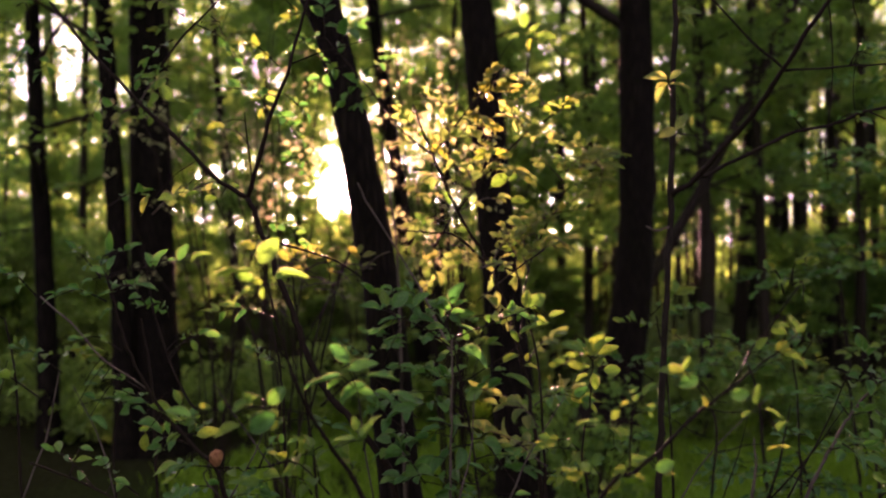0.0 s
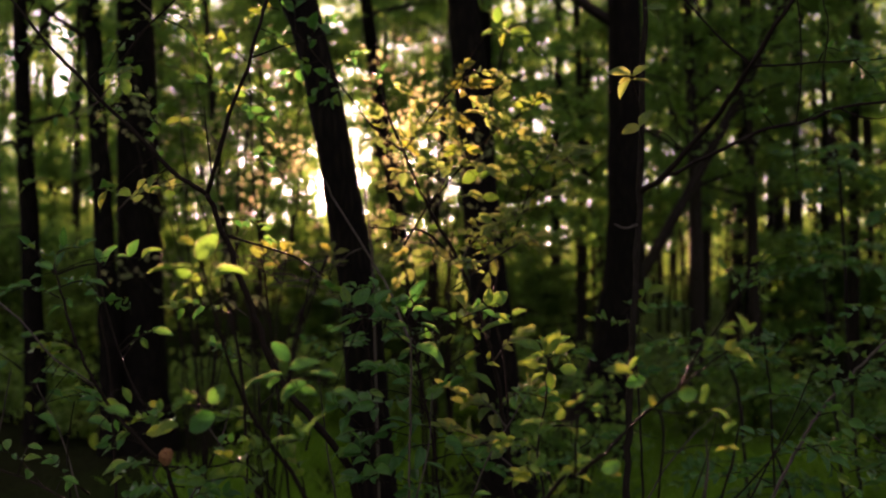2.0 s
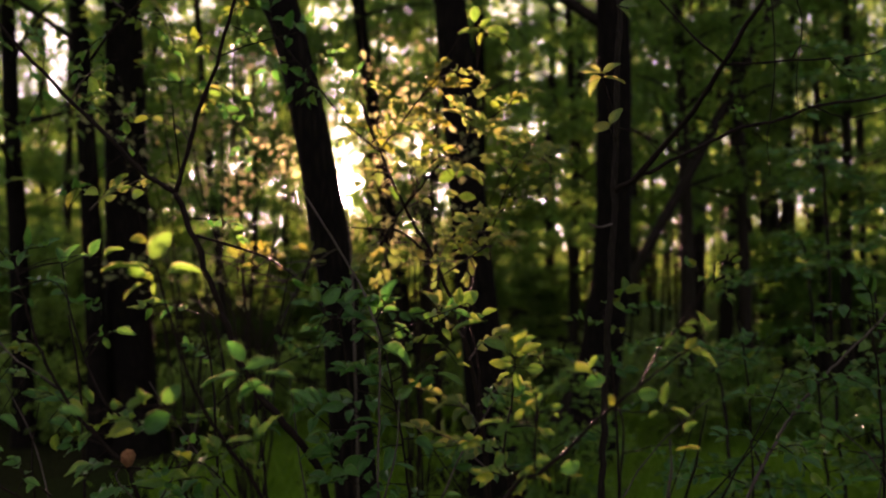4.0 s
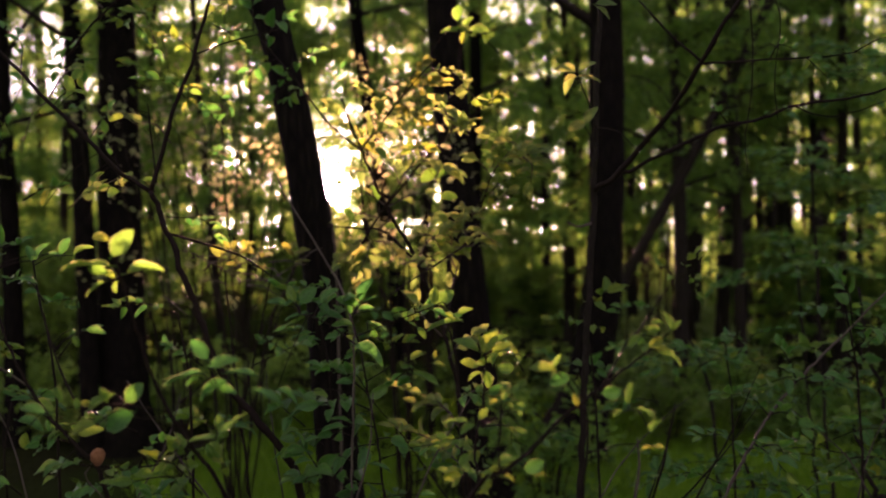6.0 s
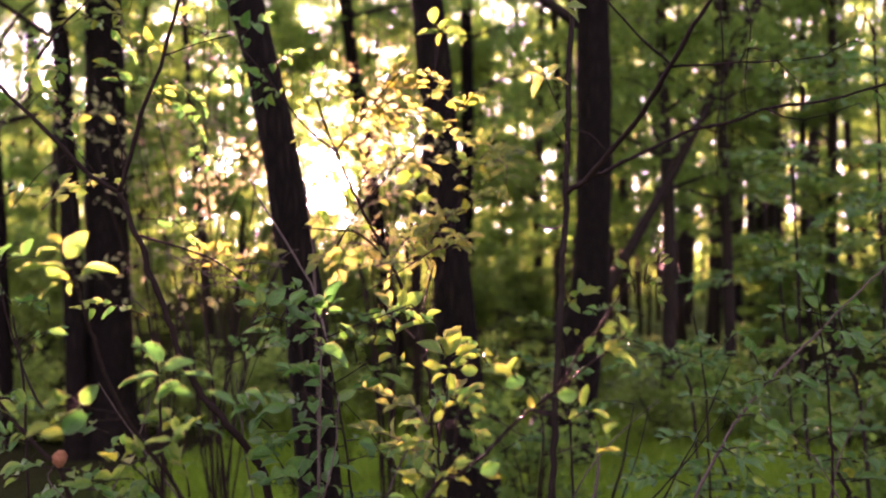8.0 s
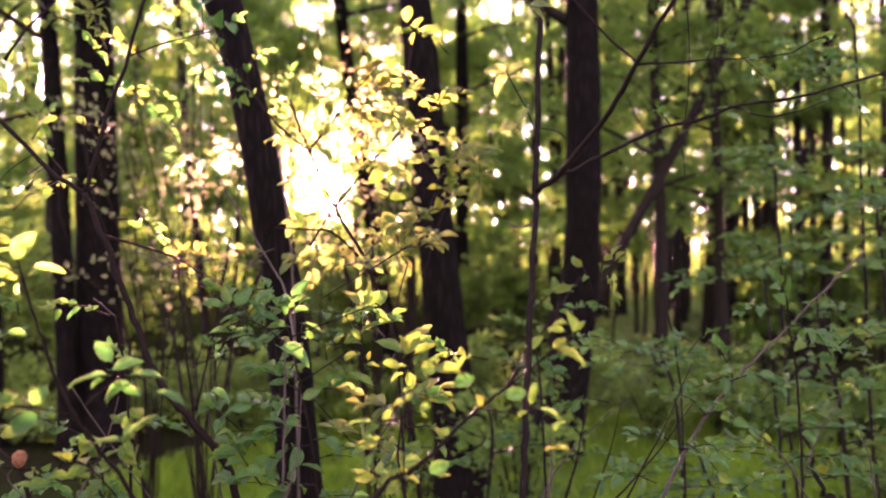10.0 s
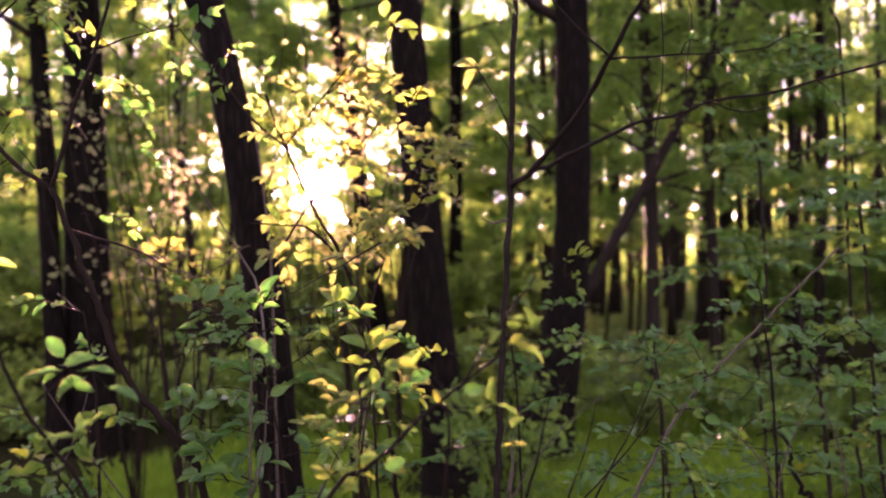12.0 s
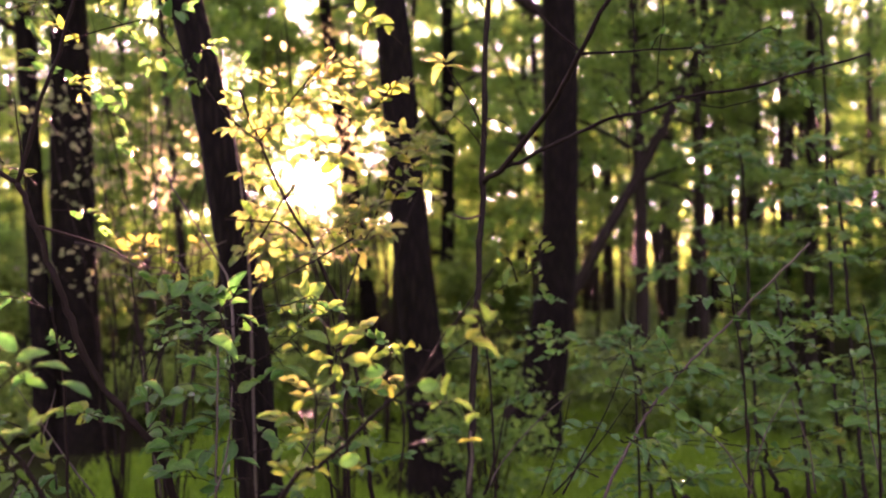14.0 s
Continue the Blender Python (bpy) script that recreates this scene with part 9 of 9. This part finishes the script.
stem(fill_shrub_1, "twig", [(-0.695, 2.072, 1.099), (-0.702, 2.072, 1.21), (-0.687, 2.072, 1.309)], 0.0022, 0.0009, TWIG, 7, 0.002)
stem(fill_shrub_1, "twig", [(-0.861, 2.552, 0.97), (-0.904, 2.552, 1.13), (-0.975, 2.552, 1.276)], 0.0022, 0.0009, TWIG_GREY_LIT, 7, 0.002)
stem(fill_shrub_2, "twig", [(-0.383, 2.542, 0.975), (-0.501, 2.542, 1.137), (-0.6, 2.542, 1.285)], 0.0022, 0.0009, TWIG_GREY_LIT, 7, 0.002)
stem(fill_shrub_2, "twig", [(-0.523, 2.372, 1.02), (-0.451, 2.372, 1.155), (-0.416, 2.372, 1.277)], 0.0022, 0.0009, TWIG_GREY_LIT, 7, 0.002)
stem(fill_shrub_3, "twig", [(0.037, 2.042, 1.111), (0.064, 2.042, 1.228), (0.07, 2.042, 1.334)], 0.0022, 0.0009, TWIG_GREY_LIT, 7, 0.002)
stem(fill_shrub_3, "twig", [(-0.166, 2.372, 1.021), (-0.194, 2.372, 1.185), (-0.21, 2.372, 1.334)], 0.0022, 0.0009, TWIG_GREY_LIT, 7, 0.002)
stem(fill_shrub_4, "twig", [(0.234, 2.632, 0.953), (0.109, 2.632, 1.126), (-0.027, 2.632, 1.283)], 0.0022, 0.0009, TWIG, 7, 0.002)
stem(fill_shrub_4, "twig", [(0.154, 2.202, 1.068), (0.211, 2.202, 1.193), (0.28, 2.202, 1.303)], 0.0022, 0.0009, TWIG_GREY_LIT, 7, 0.002)
stem(fill_shrub_5, "twig", [(0.776, 2.662, 0.948), (0.823, 2.662, 1.087), (0.852, 2.662, 1.212)], 0.0022, 0.0009, TWIG, 7, 0.002)
stem(fill_shrub_5, "twig", [(0.605, 2.442, 1.006), (0.693, 2.442, 1.142), (0.828, 2.442, 1.264)], 0.0022, 0.0009, TWIG_GREY_LIT, 7, 0.002)
stem(fill_shrub_6, "twig", [(0.744, 2.192, 1.074), (0.847, 2.192, 1.188), (0.919, 2.192, 1.29)], 0.0022, 0.0009, TWIG, 7, 0.002)
stem(fill_shrub_6, "twig", [(0.755, 2.112, 1.095), (0.834, 2.112, 1.247), (0.897, 2.112, 1.389)], 0.0022, 0.0009, TWIG, 7, 0.002)
stem(fill_shrub_7, "twig", [(1.22, 2.292, 1.049), (1.145, 2.292, 1.164), (1.024, 2.292, 1.265)], 0.0022, 0.0009, TWIG_GREY_LIT, 7, 0.002)
stem(fill_shrub_7, "twig", [(1.319, 2.602, 0.966), (1.359, 2.602, 1.12), (1.437, 2.602, 1.259)], 0.0022, 0.0009, TWIG_GREY_LIT, 7, 0.002)
stem(fill_shrub_8, "twig", [(1.614, 2.472, 1.002), (1.576, 2.472, 1.182), (1.553, 2.472, 1.348)], 0.0022, 0.0009, TWIG_GREY_LIT, 7, 0.002)
stem(fill_shrub_8, "twig", [(1.319, 2.172, 1.082), (1.301, 2.172, 1.19), (1.265, 2.172, 1.287)], 0.0022, 0.0009, TWIG_GREY_LIT, 7, 0.002)

brush = thing("shrub", (-0.42, 3.2, 0), "bare brown twigs of a shrub lit by low sun", "shrub")
stem(brush, "stem", [(-0.40, 3.24, -0.03), (-0.41, 3.22, 0.7), (-0.46, 3.2, 1.2), (-0.50, 3.2, 1.56)], 0.006, 0.003, TWIG, 7, 0.004)
stem(brush, "stem", [(-0.44, 3.2, 1.1), (-0.38, 3.18, 1.35), (-0.33, 3.17, 1.60)], 0.004, 0.002, TWIG, 7, 0.004)
brush_rng = np.random.default_rng(71)
for k in range(16):
    bx, bz = -0.55 + 0.3 * brush_rng.random(), 1.50 + 0.09 * brush_rng.random()
    way = np.array((brush_rng.choice((-1, 1)) * brush_rng.uniform(0.07, 0.16), brush_rng.normal(0, 0.05), brush_rng.uniform(-0.04, 0.07)))
    foot = np.array((bx, 3.17 + 0.06 * brush_rng.random(), bz))
    stem(brush, "twig", [foot, foot + way * 0.5 + (0, 0, 0.012), foot + way], 0.0028, 0.0012, TWIG_GREY_LIT, 6, 0.003)
for k in range(5):
    bx = -0.52 + 0.27 * brush_rng.random()
    spray(brush, (bx, 3.19, 1.53), (bx + brush_rng.normal(0, 0.06), 3.19, 1.62), 4, 0.05, "ochre")
stem(mid_shrub, "branch", [(0.02, 2.3, 1.40), (-0.05, 2.58, 1.52), (-0.104, 2.62, 1.607), (-0.195, 2.62, 1.751), (-0.23, 2.62, 1.82)], 0.0032, 0.0016, TWIG_GREY_LIT, 7, 0.002)
